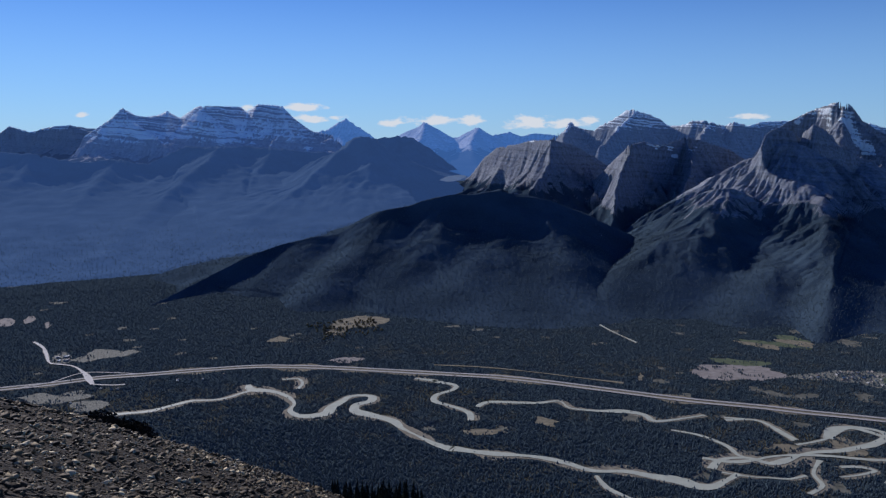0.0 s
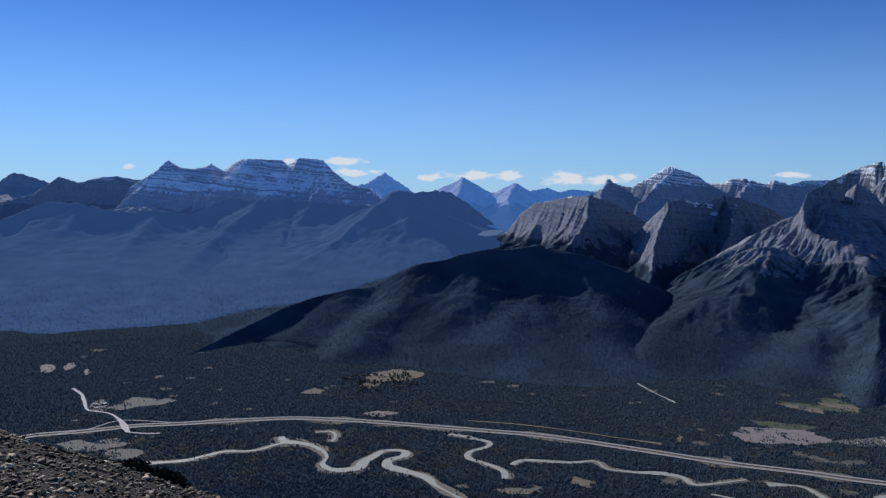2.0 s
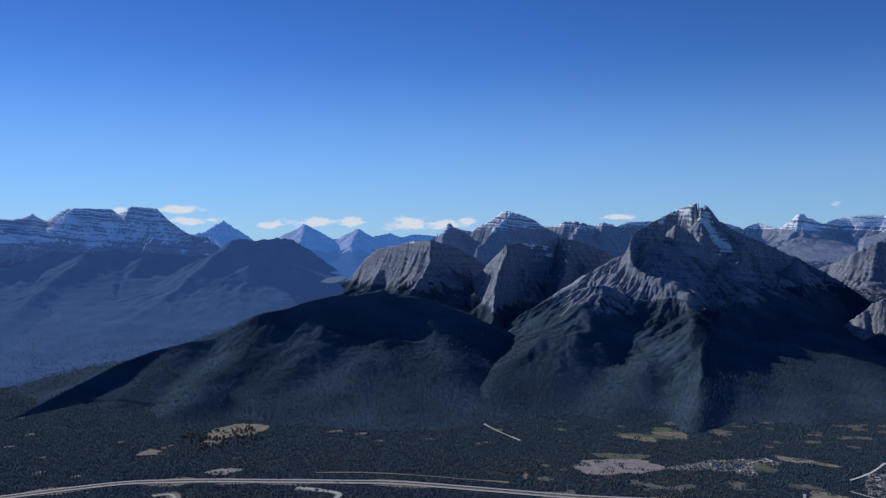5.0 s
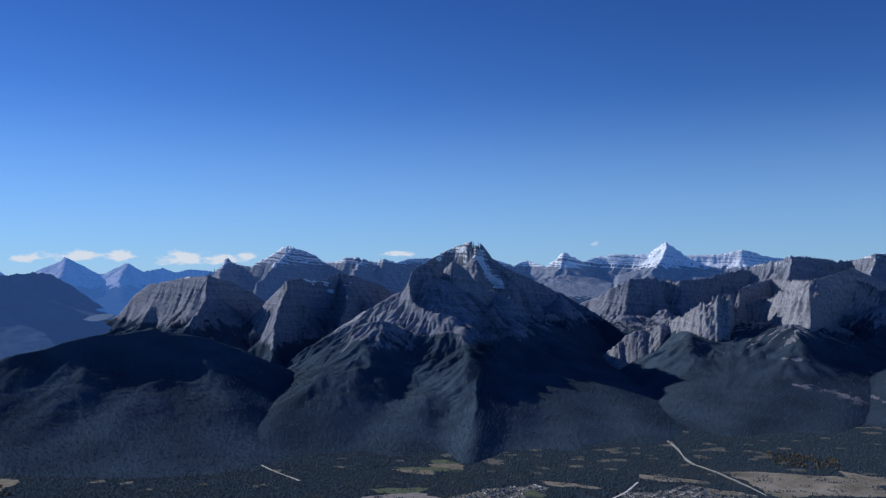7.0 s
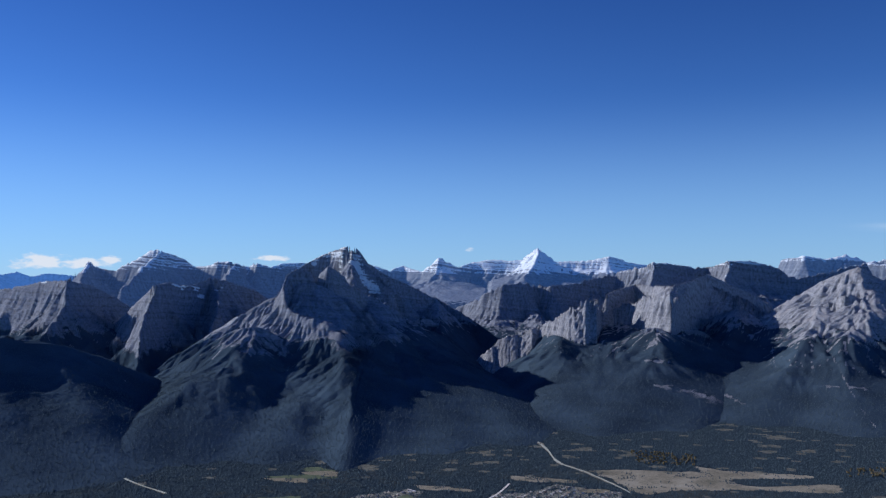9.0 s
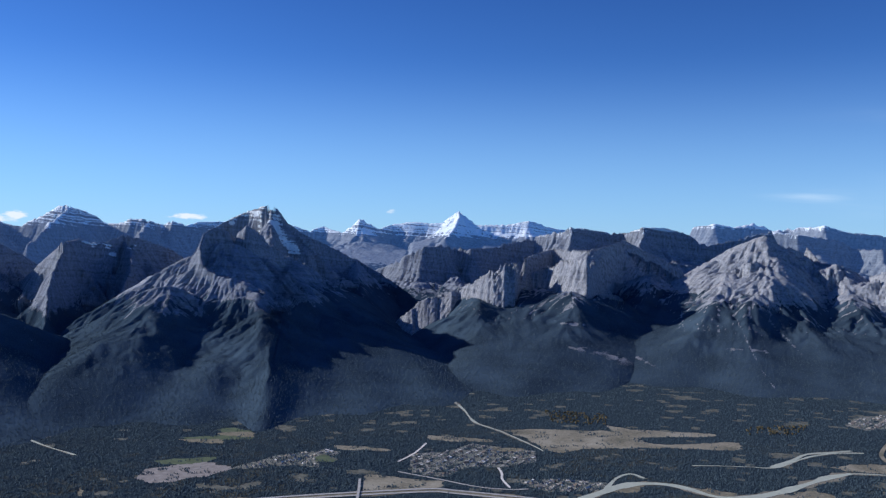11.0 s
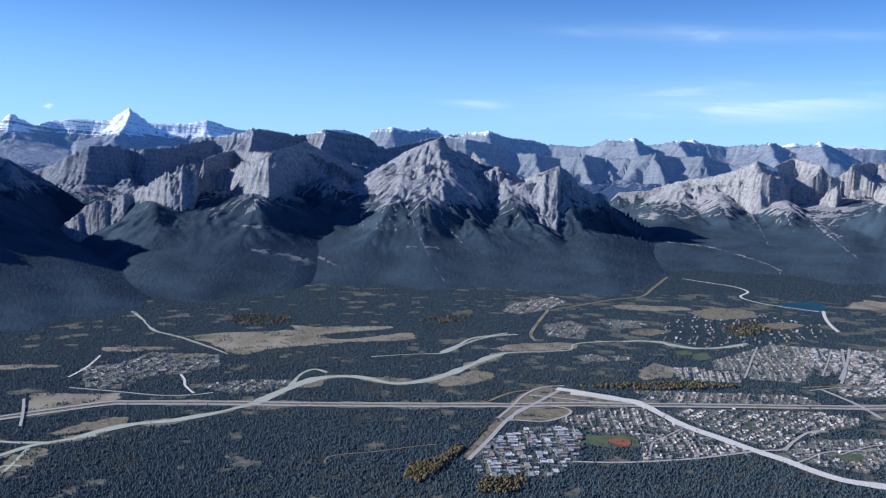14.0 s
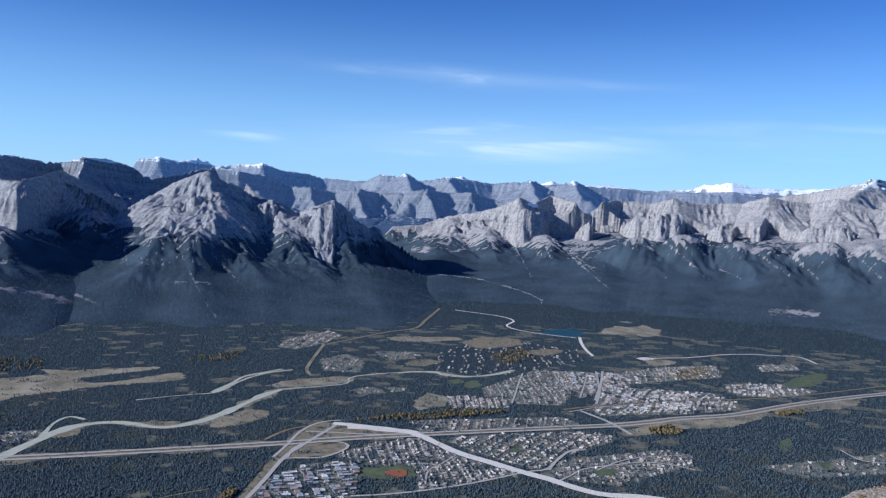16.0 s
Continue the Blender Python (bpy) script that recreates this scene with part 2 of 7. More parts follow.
def nearest(X, Y, p):
    """Distance to the line p, the height of its nearest point and the way along it."""
    D, H, S, run = np.full(X.shape, 1e9), np.zeros(X.shape), np.zeros(X.shape), 0.0
    for q0, q1 in zip(p[:-1], p[1:]):
        e = q1 - q0
        L2 = e[0] ** 2 + e[1] ** 2 + 1e-6
        u = np.clip(((X - q0[0]) * e[0] + (Y - q0[1]) * e[1]) / L2, 0, 1)
        d = np.hypot(X - q0[0] - u * e[0], Y - q0[1] - u * e[1])
        m = d < D
        D, H, S = np.where(m, d, D), np.where(m, q0[2] + u * e[2], H), np.where(m, run + u * math.sqrt(L2), S)
        run += math.sqrt(L2)
    return D, H, S


def slopes(Z, R, Az, step):
    """The slope of a polar height grid along x and y."""
    zr = np.gradient(Z, axis=0) / np.gradient(R, axis=0)
    za = (np.gradient(Z, axis=1) - zr * np.gradient(R, axis=1)) / (step * R)
    return zr * np.sin(Az) + za * np.cos(Az), zr * np.cos(Az) - za * np.sin(Az)


def eroded(X, Y, gx, gy, size, octaves, seed):
    """Ribs and gullies that follow the fall line, from -1 in a gully to 1 on a rib."""
    f32 = np.float32
    x, y, gx, gy = (X / size + seed).astype(f32), (Y / size - seed).astype(f32), gx.astype(f32), gy.astype(f32)
    total, norm, amp = 0, 0, 1.0
    sx, sy = gx, gy
    for k in range(octaves):
        g = np.hypot(sx, sy) + f32(1e-3)
        px, py = -sy / g, sx / g
        xi, yi = np.floor(x), np.floor(y)
        u, v = x - xi, y - yi
        xi, yi = xi.astype(np.int32), yi.astype(np.int32)
        va, vd, wt = 0, 0, f32(1e-4)
        for i in (-1, 0, 1):
            for j in (-1, 0, 1):
                h = PERM[PERM[(xi + i) & 511] + ((yi + j) & 511)]
                qx, qy = u - i - (0.5 + 0.45 * GX[h]).astype(f32), v - j - (0.5 + 0.45 * GY[h]).astype(f32)
                w = np.exp(-2.2 * (qx * qx + qy * qy))
                m = (qx * px + qy * py) * f32(6.2832)
                va, vd, wt = va + np.cos(m) * w, vd - np.sin(m) * w, wt + w
        va, vd = va / wt, vd / wt
        total, norm = total + amp * va, norm + amp
        sx, sy = sx + 0.35 * amp * vd * px * g, sy + 0.35 * amp * vd * py * g
        x, y, amp = x * f32(2.07) + f32(3.1), y * f32(2.07) - f32(1.7), amp * 0.55
    return total / norm


def boxed(v, half, axis):
    """The mean over a running window along one axis."""
    pad_ = [(0, 0), (0, 0)]
    pad_[axis] = (half + 1, half)
    c = np.cumsum(np.pad(v, pad_, mode="edge"), axis=axis)
    k = 2 * half + 1
    return (c[k:] - c[:-k]) / k if axis == 0 else (c[:, k:] - c[:, :-k]) / k


WOODED = []  # the wooded lower slopes: x, y, z, share of the trees, spacing
HEIGHTS = []  # where the ground rises above the valley floor


def mountain(name, label, crests, spurs=(), ribs=(), cliffs=(), material=None, foot=260.0, power=1.35, steep=1.2, crag=22.0, spur_slope=0.5, spur_width=7.0, flute=7.0,
             flute_size=16.0, rough=1.4, jag=1.0, tree_line=50.0, snow_line=999.0, snow_amount=1.0, step=0.055, rows=230, terrace=0.0, seed=0.0,
             blend=3.0, scree_amount=1.0, far=1.0, category="mountain", kind="", dense=0.75, front=1.0, behind=0.2, dip=0.10, sink=2.5, rib_slope=0.62, facet=0.0, apron=11.0, gullies=2.6,
             snow_spots=(), rock_spots=(), scars=()):
    """A mountain from its crests and spurs, each a line of (bearing, rise in degrees, distance). foot: how far its slopes reach.
    spurs: sharp ridges that run down from the crest; ribs: broad wooded ones. cliffs: rock walls that face the valley, each (edge, foot, how far the talus runs out)."""
    cl, sl = [to_xyz(c) for c in crests], [bend(to_xyz(c)) for c in spurs]
    rl = [bend(to_xyz(c)) for c in ribs]
    allc, allp = np.concatenate(cl), np.concatenate(cl + sl + rl)
    azc = np.degrees(np.arctan2(allp[:, 0], allp[:, 1]))
    dc, dp = np.hypot(allc[:, 0], allc[:, 1]), np.hypot(allp[:, 0], allp[:, 1])
    pad = min(7.0, np.degrees(foot * 0.7 / dc.min()))
    step, rows = step * (2.0 if kind else 1.65), int(rows * (0.62 if kind else 0.85))
    a = np.arange(azc.min() - pad, azc.max() + pad, step)
    # rows lie closest together where the crests and their cliffs are
    line = np.concatenate([bend(c, 6.0) for c in cl])
    la, ld = np.degrees(np.arctan2(line[:, 0], line[:, 1])), np.hypot(line[:, 0], line[:, 1])
    off = np.maximum(np.abs(a[:, None] - la) - 1.2, 0)
    off = off - off.min(1, keepdims=True)
    lo_r, hi_r = np.where(off < 0.02, ld, 1e9).min(1), np.where(off < 0.02, ld, 0).max(1)
    soft_ = np.hanning(int(5.0 / step) | 1) + 1e-3
    soft_ /= soft_.sum()
    half = len(soft_) // 2
    lo_r, hi_r = [np.convolve(np.pad(v, half, mode="edge"), soft_, "valid")[:len(a)] for v in (lo_r, hi_r)]
    near_r = max(180.0, min(dp.min() - 25, dc.min() - foot * front))
    n1, n2 = int(rows * 0.42), int(rows * dense)
    c0, c1 = lo_r - 0.32 * foot, hi_r + 0.04 * foot
    r = [near_r + (c0 - near_r) * k / n1 for k in range(n1)] + [c0 + (c1 - c0) * k / n2 for k in range(n2)] + [c1 + (foot * behind + 20) * k / 9 for k in range(10)]
    R = np.array(r)
    Az = np.broadcast_to(np.radians(a), R.shape)
    X, Y = R * np.sin(Az), R * np.cos(Az)
    w1, w2 = 50.0 * far, 12.0 * far
    dx = fbm(X / w1 + seed, Y / w1, 3) * 4 * far
    dy = fbm(X / w1 - 7, Y / w1 + seed, 3) * 4 * far
    Z, S, D = np.full(X.shape, -50.0), np.zeros(X.shape), np.zeros(X.shape)
    for i, p in enumerate(cl):
        w = smooth(3 * far, 40 * far, nearest(X, Y, p)[0])
        d1, h1, s1 = nearest(X + dx * w, Y + dy * w, p)
        h = (h1 - crag * (1 - np.exp(-d1 * steep / crag))) * np.clip(1 - d1 / foot, 0, 1) ** power - 4 * smooth(foot * 0.85, foot, d1)
        m = h > Z
        Z, S, D = np.where(m, h, Z), np.where(m, s1 + 300 * i, S), np.where(m, d1, D)
    for i, p in enumerate(sl):
        d1, h1, s1 = nearest(X + dx * 0.7, Y + dy * 0.7, p)
        h = h1 - spur_slope * (np.sqrt(d1 ** 2 + spur_width ** 2) - spur_width)
        k = np.clip(0.5 + 0.5 * (h - Z) / (blend * 2), 0, 1)
        Z = Z * (1 - k) + h * k + blend * 2 * k * (1 - k)
        S, D = np.where(k > 0.5, s1 + 900 + 300 * i, S), np.where(k > 0.5, d1 + 12, D)
    wall = np.zeros(X.shape)
    for line, base, run in cliffs:
        deg = np.degrees(Az[0])
        (ca, ce, cd), (ba, be, bd) = np.array(line, float).T, np.array(base, float).T
        wob = 5.0 * fbm(deg * 1.4 + seed, deg * 0 + 0.3, 3) + 0.5 * ridged(deg * 5 + seed, deg * 0 + 0.7, 2)
        de, db = np.interp(deg, ca, cd) + wob, np.interp(deg, ba, bd)
        ze = EYE + np.interp(deg, ca, cd) * np.tan(np.radians(np.interp(deg, ca, ce))) + 1.8 * fbm(deg * 1.9 - seed, deg * 0 + 0.1, 3)
        zb = EYE + db * np.tan(np.radians(np.interp(deg, ba, be)))
        wide = np.hanning(int(4.0 / step) | 1)
        db, zb = [np.convolve(np.pad(v, len(wide) // 2, mode="edge"), wide / wide.sum(), "valid")[:len(deg)] for v in (db, zb)]
        x_, y_ = de - R - 0.4 * dx, R + 0.8 * dx - db
        talus = zb * np.clip(1 + y_ / (run * (1 + 0.12 * fbm(deg / 5 + seed, deg * 0 + 0.9, 2))), 0, 1) ** 1.5 + 0.1 * np.maximum(y_, 0)
        face = np.maximum(ze - 1.3 * x_, np.minimum(talus, ze))
        cut_ = np.where(x_ > 0, face, np.maximum(Z, ze + 0.5 * x_))
        Z = cut_
        wall = np.maximum(wall, smooth(-6, 0, x_) * smooth(0, 5, Z - talus))
    for p in rl:
        d1, h1, s1 = nearest(X + dx, Y + dy, p)
        h = h1 - rib_slope * (np.sqrt(d1 ** 2 + 18.0 ** 2) - 18.0)
        k = np.clip(0.5 + 0.5 * (h - Z) / 7.0, 0, 1)
        Z = Z * (1 - k) + h * k + 5.0 * k * (1 - k)
    # wooded aprons ease out into the valley floor
    if not kind:
        soft = Z
        for ax, cell in ((0, (np.median(c0) - near_r) / n1), (1, radians(step) * np.median(R[:n1]))) * 2:
            soft = boxed(soft, max(1, int(apron / cell)), ax)
        mid_ = np.maximum(smooth(10, 46, Z), smooth(c0 - 70, c0 - 4, R))
        Z = soft * (1 - mid_) + Z * mid_
    # buttresses and gullies run down the fall line; they only cut in
    low = smooth(2, 45, Z)
    bare_rock = smooth(tree_line - 8, tree_line + 8, Z)
    gx_, gy_ = slopes(Z, R, Az, radians(step))
    if not kind or tree_line > 100:
        for size, much in ((44.0, 1.0), (19.0, 0.5)):
            e = eroded(X, Y, gx_, gy_, size * far, 2, seed + 2)
            Z = Z - gullies * far * much * smooth(0, 0.5 * size * far, D) * low * (1 - bare_rock) * np.clip(2.2 * np.hypot(gx_, gy_), 0, 1) * (1.0 - e) * (1 - wall)
    turn = 0.75 * fbm(X / (34.0 * far) + seed, Y / (34.0 * far) - 2, 2)
    gx_, gy_ = gx_ * np.cos(turn) - gy_ * np.sin(turn), gx_ * np.sin(turn) + gy_ * np.cos(turn)
    for size, much in ((6.5 * flute_size, facet), (2.6 * flute_size, 0.42), (0.95 * flute_size, 0.32)):
        if not much:
            continue
        e = eroded(X, Y, gx_, gy_, size, 2, seed)
        lean = np.clip(np.hypot(gx_, gy_), 0.15, 1.1)
        uneven = 0.25 + 1.1 * smooth(-0.45, 0.5, fbm(X / (4 * size) + 9, Y / (4 * size) + seed, 2))
        Z = Z - flute * much * uneven * smooth(0, 0.5 * size, D) * (0.12 + 0.88 * low) * (0.38 + 0.62 * bare_rock) * lean * (1.0 - e)
    big_e = e
    e = eroded(X, Y, gx_, gy_, 4.2 * far, 2, seed + 4)
    bare_rock = smooth(tree_line - 8, tree_line + 8, Z)
    Z = Z - rough * 0.8 * far * (0.3 + smooth(-0.4, 0.5, fbm(X / (26 * far) + 5, Y / (26 * far) + seed, 2))) * np.maximum(bare_rock, wall) * smooth(0, 6 * far, D) * np.clip(np.hypot(gx_, gy_), 0.2, 1.2) * (1.0 - e)
    f2 = ridged(X / w2 + seed, Y / w2, 5, 0.55)
    Z = Z - rough * (0.03 + 0.12 * bare_rock) * far * smooth(0, 18 * far, D) * (1.7 - np.clip(f2, -0.8, 1.7)) * 0.4 * (0.2 + 0.8 * low)
    teeth = ridged(S / (9 * far) + seed, S * 0 + 0.37, 3, 0.5) - 0.75
    teeth = teeth * (0.5 + smooth(-0.4, 0.6, perlin(S / (40 * far) + 3 + seed, S * 0 + 0.6)))
    Z = Z + jag * far * smooth(9 * far, 0, D) * teeth * smooth(30, 60, Z)
    side = smooth(0, 0.8 * pad, np.minimum(np.degrees(Az) - a[0], a[-1] - np.degrees(Az)))
    Z = Z * side - 4 * (1 - side)
    # the apron runs out into the valley floor
    Z = Z - sink * np.exp(-np.maximum(Z, 0) / 12.0)
    # beds of harder rock stand out as ledges, dipping to one side
    bed = Z + dip * X + 1.5 * fbm(X / 30, Y / 30 + seed, 3)
    if terrace:
        wave = (bed / (6.0 * far) + 0.35 * perlin(bed / (17.0 * far), X * 0 + seed)) % 1.0
        step_ = np.where(wave < 0.7, wave / 0.7, (1 - wave) / 0.3)
        Z = Z - terrace * smooth(1, 8, D) * (1 - step_) * bare_rock
    gx_, gy_ = slopes(Z, R, Az, radians(step))
    ga = np.hypot(gx_, gy_)
    n1 = fbm(X / 22 + 3, Y / 22 + seed, 4)
    n3 = fbm(X / 7 + 1, Y / 7 + seed, 3)
    gully = smooth(0.15, -0.6, big_e) * 0.6 + smooth(0.0, -0.6, e) * 0.4
    forest = smooth(-7, 7, tree_line - Z + 9 * n1 + 4 * n3 + 8 * big_e + 4 * e) * (1 - 0.9 * smooth(1.1, 1.7, ga) * smooth(tree_line - 14, tree_line + 2, Z)) * (1 - wall)
    scree = smooth(0.25, 0.7, gully + 0.25 * n1) * smooth(1.25, 0.75, ga) * smooth(tree_line - 30, tree_line + 5, Z)
    forest = forest * (1 - scree_amount * smooth(0.55, 0.9, gully + 0.3 * n1) * smooth(tree_line - 34, tree_line - 10, Z))
    snow = (smooth(snow_line - 12, snow_line + 14, Z + 6 * n1) - 0.6 * smooth(0.9, 1.7, ga)) * snow_amount
    rise_ = np.degrees(np.arctan2(Z - EYE, R))
    for spots, sign in ((snow_spots, 1), (rock_spots, -1)):
        for sa_, se_, sd_ in spots:
            k = np.exp(-((np.degrees(Az) - sa_) / (sd_ / 100)) ** 2 - ((rise_ - se_ + 0.15 * n1) / (sd_ / 160)) ** 2) * (0.75 + 0.5 * n1)
            if sign > 0:
                snow = snow + 1.7 * k
            else:
                forest = forest * (1 - np.clip(1.3 * k, 0, 1))
    # the canopy: crowns stand up from the slope
    Z = Z + np.where(Z > 0.2, np.clip(forest, 0, 1), 0) * np.random.RandomState(int(seed * 10)).rand(*Z.shape) ** 1.5 * 0.22
    bare = np.zeros(X.shape)
    for line in scars:
        d_, w_, _ = nearest(np.degrees(Az) + 0.04 * n1, rise_, np.array([(p_, q_, 0.01 * v_) for p_, q_, v_ in line]))
        bare = np.maximum(bare, smooth(1.3, 0.4, d_ / np.maximum(0.95 * w_, 0.045) + 0.3 * n1 + 0.75 * n3 + 0.25 * e))
    bare = bare * (0.55 + 0.35 * n1)
    forest, scree = forest * (1 - bare), np.maximum(scree, bare)
    # tone value along the fall line: darker in gullies, paler on ribs
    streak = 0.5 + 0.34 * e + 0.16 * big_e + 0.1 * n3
    if not kind or tree_line > 100:
        top_ = 60 if not kind else 22
        low_ = (Z > 0.2) & (Z < 60) & (R < 1020) & (forest > 0.6)
        run_ = np.abs(np.gradient(R, axis=0))
        WOODED.append(np.stack([X, Y, Z, run_ * R * radians(step) * smooth(1020, 640, R) * smooth(top_, 0.5 * top_, Z) * (0.4 if kind else 1.0), run_], -1)[low_])
    HEIGHTS.append((X[Z > 1.5], Y[Z > 1.5]))
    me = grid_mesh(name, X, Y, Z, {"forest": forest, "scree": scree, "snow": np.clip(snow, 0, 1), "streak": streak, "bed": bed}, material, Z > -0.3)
    return tagged(new(name, me), label, category, kind="structure" if kind else "")


mountain("mountain", "dark flat-topped massif streaked with fresh snow", seed=1.0, step=0.06, far=1.7,
         crests=[[(-22.8, 0.2, 1560), (-21.44, 1.11, 1540), (-20.51, 1.95, 1480), (-19.76, 1.5, 1540), (-19.03, 1.4, 1560), (-18.48, 1.51, 1542), (-17.82, 1.76, 1520), (-17.11, 1.34, 1560), (-16.15, 1.99, 1500), (-15.62, 2.14, 1480), (-13.31, 2.08, 1520), (-12.89, 1.75, 1540), (-12.23, 2.23, 1500), (-10.7, 2.16, 1470), (-9.81, 1.28, 1540), (-8.72, 0.47, 1580), (-7.31, 0.24, 1560), (-5.47, -2.1, 1650)]],
         spurs=[[(-20.51, 1.95, 1480), (-19.47, 0.73, 1429), (-18.15, -0.34, 1375), (-17.16, -1.44, 1330)], [(-15.62, 2.14, 1480), (-14.79, 0.73, 1413), (-13.93, -0.37, 1357), (-12.9, -1.66, 1290)], [(-10.7, 2.16, 1470), (-10.45, 0.73, 1420), (-11.4, -0.38, 1370), (-11.8, -1.49, 1330)]] + [[(-7.31, 0.24, 1560), (-8.26, -0.28, 1492), (-9.19, -0.65, 1428), (-10.15, -1.88, 1330)]],
         material=ROCK_DARK_HAZE, foot=420, power=1.2, snow_line=94, snow_amount=1.15, tree_line=72, crag=55, steep=1.6, flute=16, flute_size=26, terrace=3.0, rows=260, rough=1.6, blend=1.5, spur_slope=0.9, spur_width=3, kind="backdrop", jag=0.2, snow_spots=[(-14.1, 0.07, 30), (-14.46, -0.18, 30), (-15.99, 1.45, 30), (-19.97, 0.73, 30), (-21.14, 0.62, 30), (-19.15, 0.2, 30), (-13.53, 0.91, 30), (-9.01, -0.65, 30), (-11.74, 0.36, 30)])
mountain("mountain", "forested ridge in painted blue haze below the snowy massif", seed=2.0, step=0.07, far=1.5,
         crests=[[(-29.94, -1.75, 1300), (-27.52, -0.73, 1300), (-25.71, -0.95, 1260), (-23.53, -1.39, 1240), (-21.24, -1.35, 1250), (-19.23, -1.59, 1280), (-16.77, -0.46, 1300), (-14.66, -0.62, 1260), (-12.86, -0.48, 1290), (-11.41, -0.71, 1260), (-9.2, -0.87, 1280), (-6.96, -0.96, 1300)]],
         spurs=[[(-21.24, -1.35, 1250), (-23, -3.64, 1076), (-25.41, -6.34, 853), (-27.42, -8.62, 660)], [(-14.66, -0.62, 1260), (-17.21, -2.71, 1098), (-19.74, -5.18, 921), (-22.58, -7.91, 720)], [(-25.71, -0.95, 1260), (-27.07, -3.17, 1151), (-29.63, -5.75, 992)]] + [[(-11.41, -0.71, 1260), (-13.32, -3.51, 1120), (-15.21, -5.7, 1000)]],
         material=ROCK_BLUE_HAZE, foot=790, power=2.4, tree_line=125, crag=14, steep=0.7, flute=10, flute_size=55, rows=170, spur_width=10, spur_slope=0.45, blend=5, jag=0.6, kind="backdrop")
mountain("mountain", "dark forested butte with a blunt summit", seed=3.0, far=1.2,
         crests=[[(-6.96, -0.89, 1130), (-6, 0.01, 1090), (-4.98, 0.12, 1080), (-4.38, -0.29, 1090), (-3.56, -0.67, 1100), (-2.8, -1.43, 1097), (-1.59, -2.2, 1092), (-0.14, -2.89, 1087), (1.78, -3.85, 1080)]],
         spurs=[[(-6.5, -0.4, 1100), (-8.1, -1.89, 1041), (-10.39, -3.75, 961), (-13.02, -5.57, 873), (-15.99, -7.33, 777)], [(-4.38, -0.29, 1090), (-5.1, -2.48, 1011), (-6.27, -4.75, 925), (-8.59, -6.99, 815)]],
         material=ROCK_BLUE_HAZE, foot=580, power=2.4, tree_line=135, crag=30, steep=1.0, flute=7, flute_size=34, rows=190, spur_width=9, spur_slope=0.5, blend=5, jag=0.7, kind="backdrop")
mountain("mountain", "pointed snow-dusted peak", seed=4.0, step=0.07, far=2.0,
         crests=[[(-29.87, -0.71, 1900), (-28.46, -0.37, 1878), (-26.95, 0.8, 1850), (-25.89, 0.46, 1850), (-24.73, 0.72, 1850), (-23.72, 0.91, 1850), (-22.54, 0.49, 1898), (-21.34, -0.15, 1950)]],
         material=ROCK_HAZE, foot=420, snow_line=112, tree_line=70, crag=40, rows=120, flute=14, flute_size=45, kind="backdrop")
mountain("mountain", "distant ridge in painted blue haze", seed=5.0, step=0.08, far=2.5,
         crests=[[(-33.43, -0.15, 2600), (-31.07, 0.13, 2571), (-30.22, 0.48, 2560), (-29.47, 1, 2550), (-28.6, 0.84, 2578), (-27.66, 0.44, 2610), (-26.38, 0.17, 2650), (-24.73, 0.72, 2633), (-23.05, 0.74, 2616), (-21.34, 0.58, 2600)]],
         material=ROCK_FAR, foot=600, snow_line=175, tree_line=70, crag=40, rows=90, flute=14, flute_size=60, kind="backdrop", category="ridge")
mountain("mountain", "faint pointed peaks in painted blue haze beyond the lake", seed=6.0, step=0.06, far=3.0,
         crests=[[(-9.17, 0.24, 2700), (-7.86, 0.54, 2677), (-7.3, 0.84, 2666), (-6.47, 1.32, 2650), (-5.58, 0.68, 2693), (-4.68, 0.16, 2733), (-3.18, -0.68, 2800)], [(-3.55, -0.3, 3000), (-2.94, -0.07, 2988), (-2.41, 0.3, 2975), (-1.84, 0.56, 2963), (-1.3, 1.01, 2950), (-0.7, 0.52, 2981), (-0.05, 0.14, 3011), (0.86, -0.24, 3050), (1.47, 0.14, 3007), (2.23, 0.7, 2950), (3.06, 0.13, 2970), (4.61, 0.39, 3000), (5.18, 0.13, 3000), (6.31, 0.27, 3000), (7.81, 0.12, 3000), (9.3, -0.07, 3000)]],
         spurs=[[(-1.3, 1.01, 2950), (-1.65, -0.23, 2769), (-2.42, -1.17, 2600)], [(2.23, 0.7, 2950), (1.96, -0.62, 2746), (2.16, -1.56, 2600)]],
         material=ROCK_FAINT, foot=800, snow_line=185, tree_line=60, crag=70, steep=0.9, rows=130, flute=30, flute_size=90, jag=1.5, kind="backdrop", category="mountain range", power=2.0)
mountain("mountain", "shoulder in painted blue haze beside the far lake", seed=6.5, step=0.07, far=2.0,
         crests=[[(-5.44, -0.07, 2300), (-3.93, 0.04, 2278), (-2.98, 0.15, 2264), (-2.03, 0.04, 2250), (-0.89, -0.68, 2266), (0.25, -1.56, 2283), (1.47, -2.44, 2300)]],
         material=ROCK_BLUE_HAZE, foot=400, tree_line=120, crag=30, rows=90, flute=10, flute_size=50, kind="backdrop", category="ridge", power=2.4)
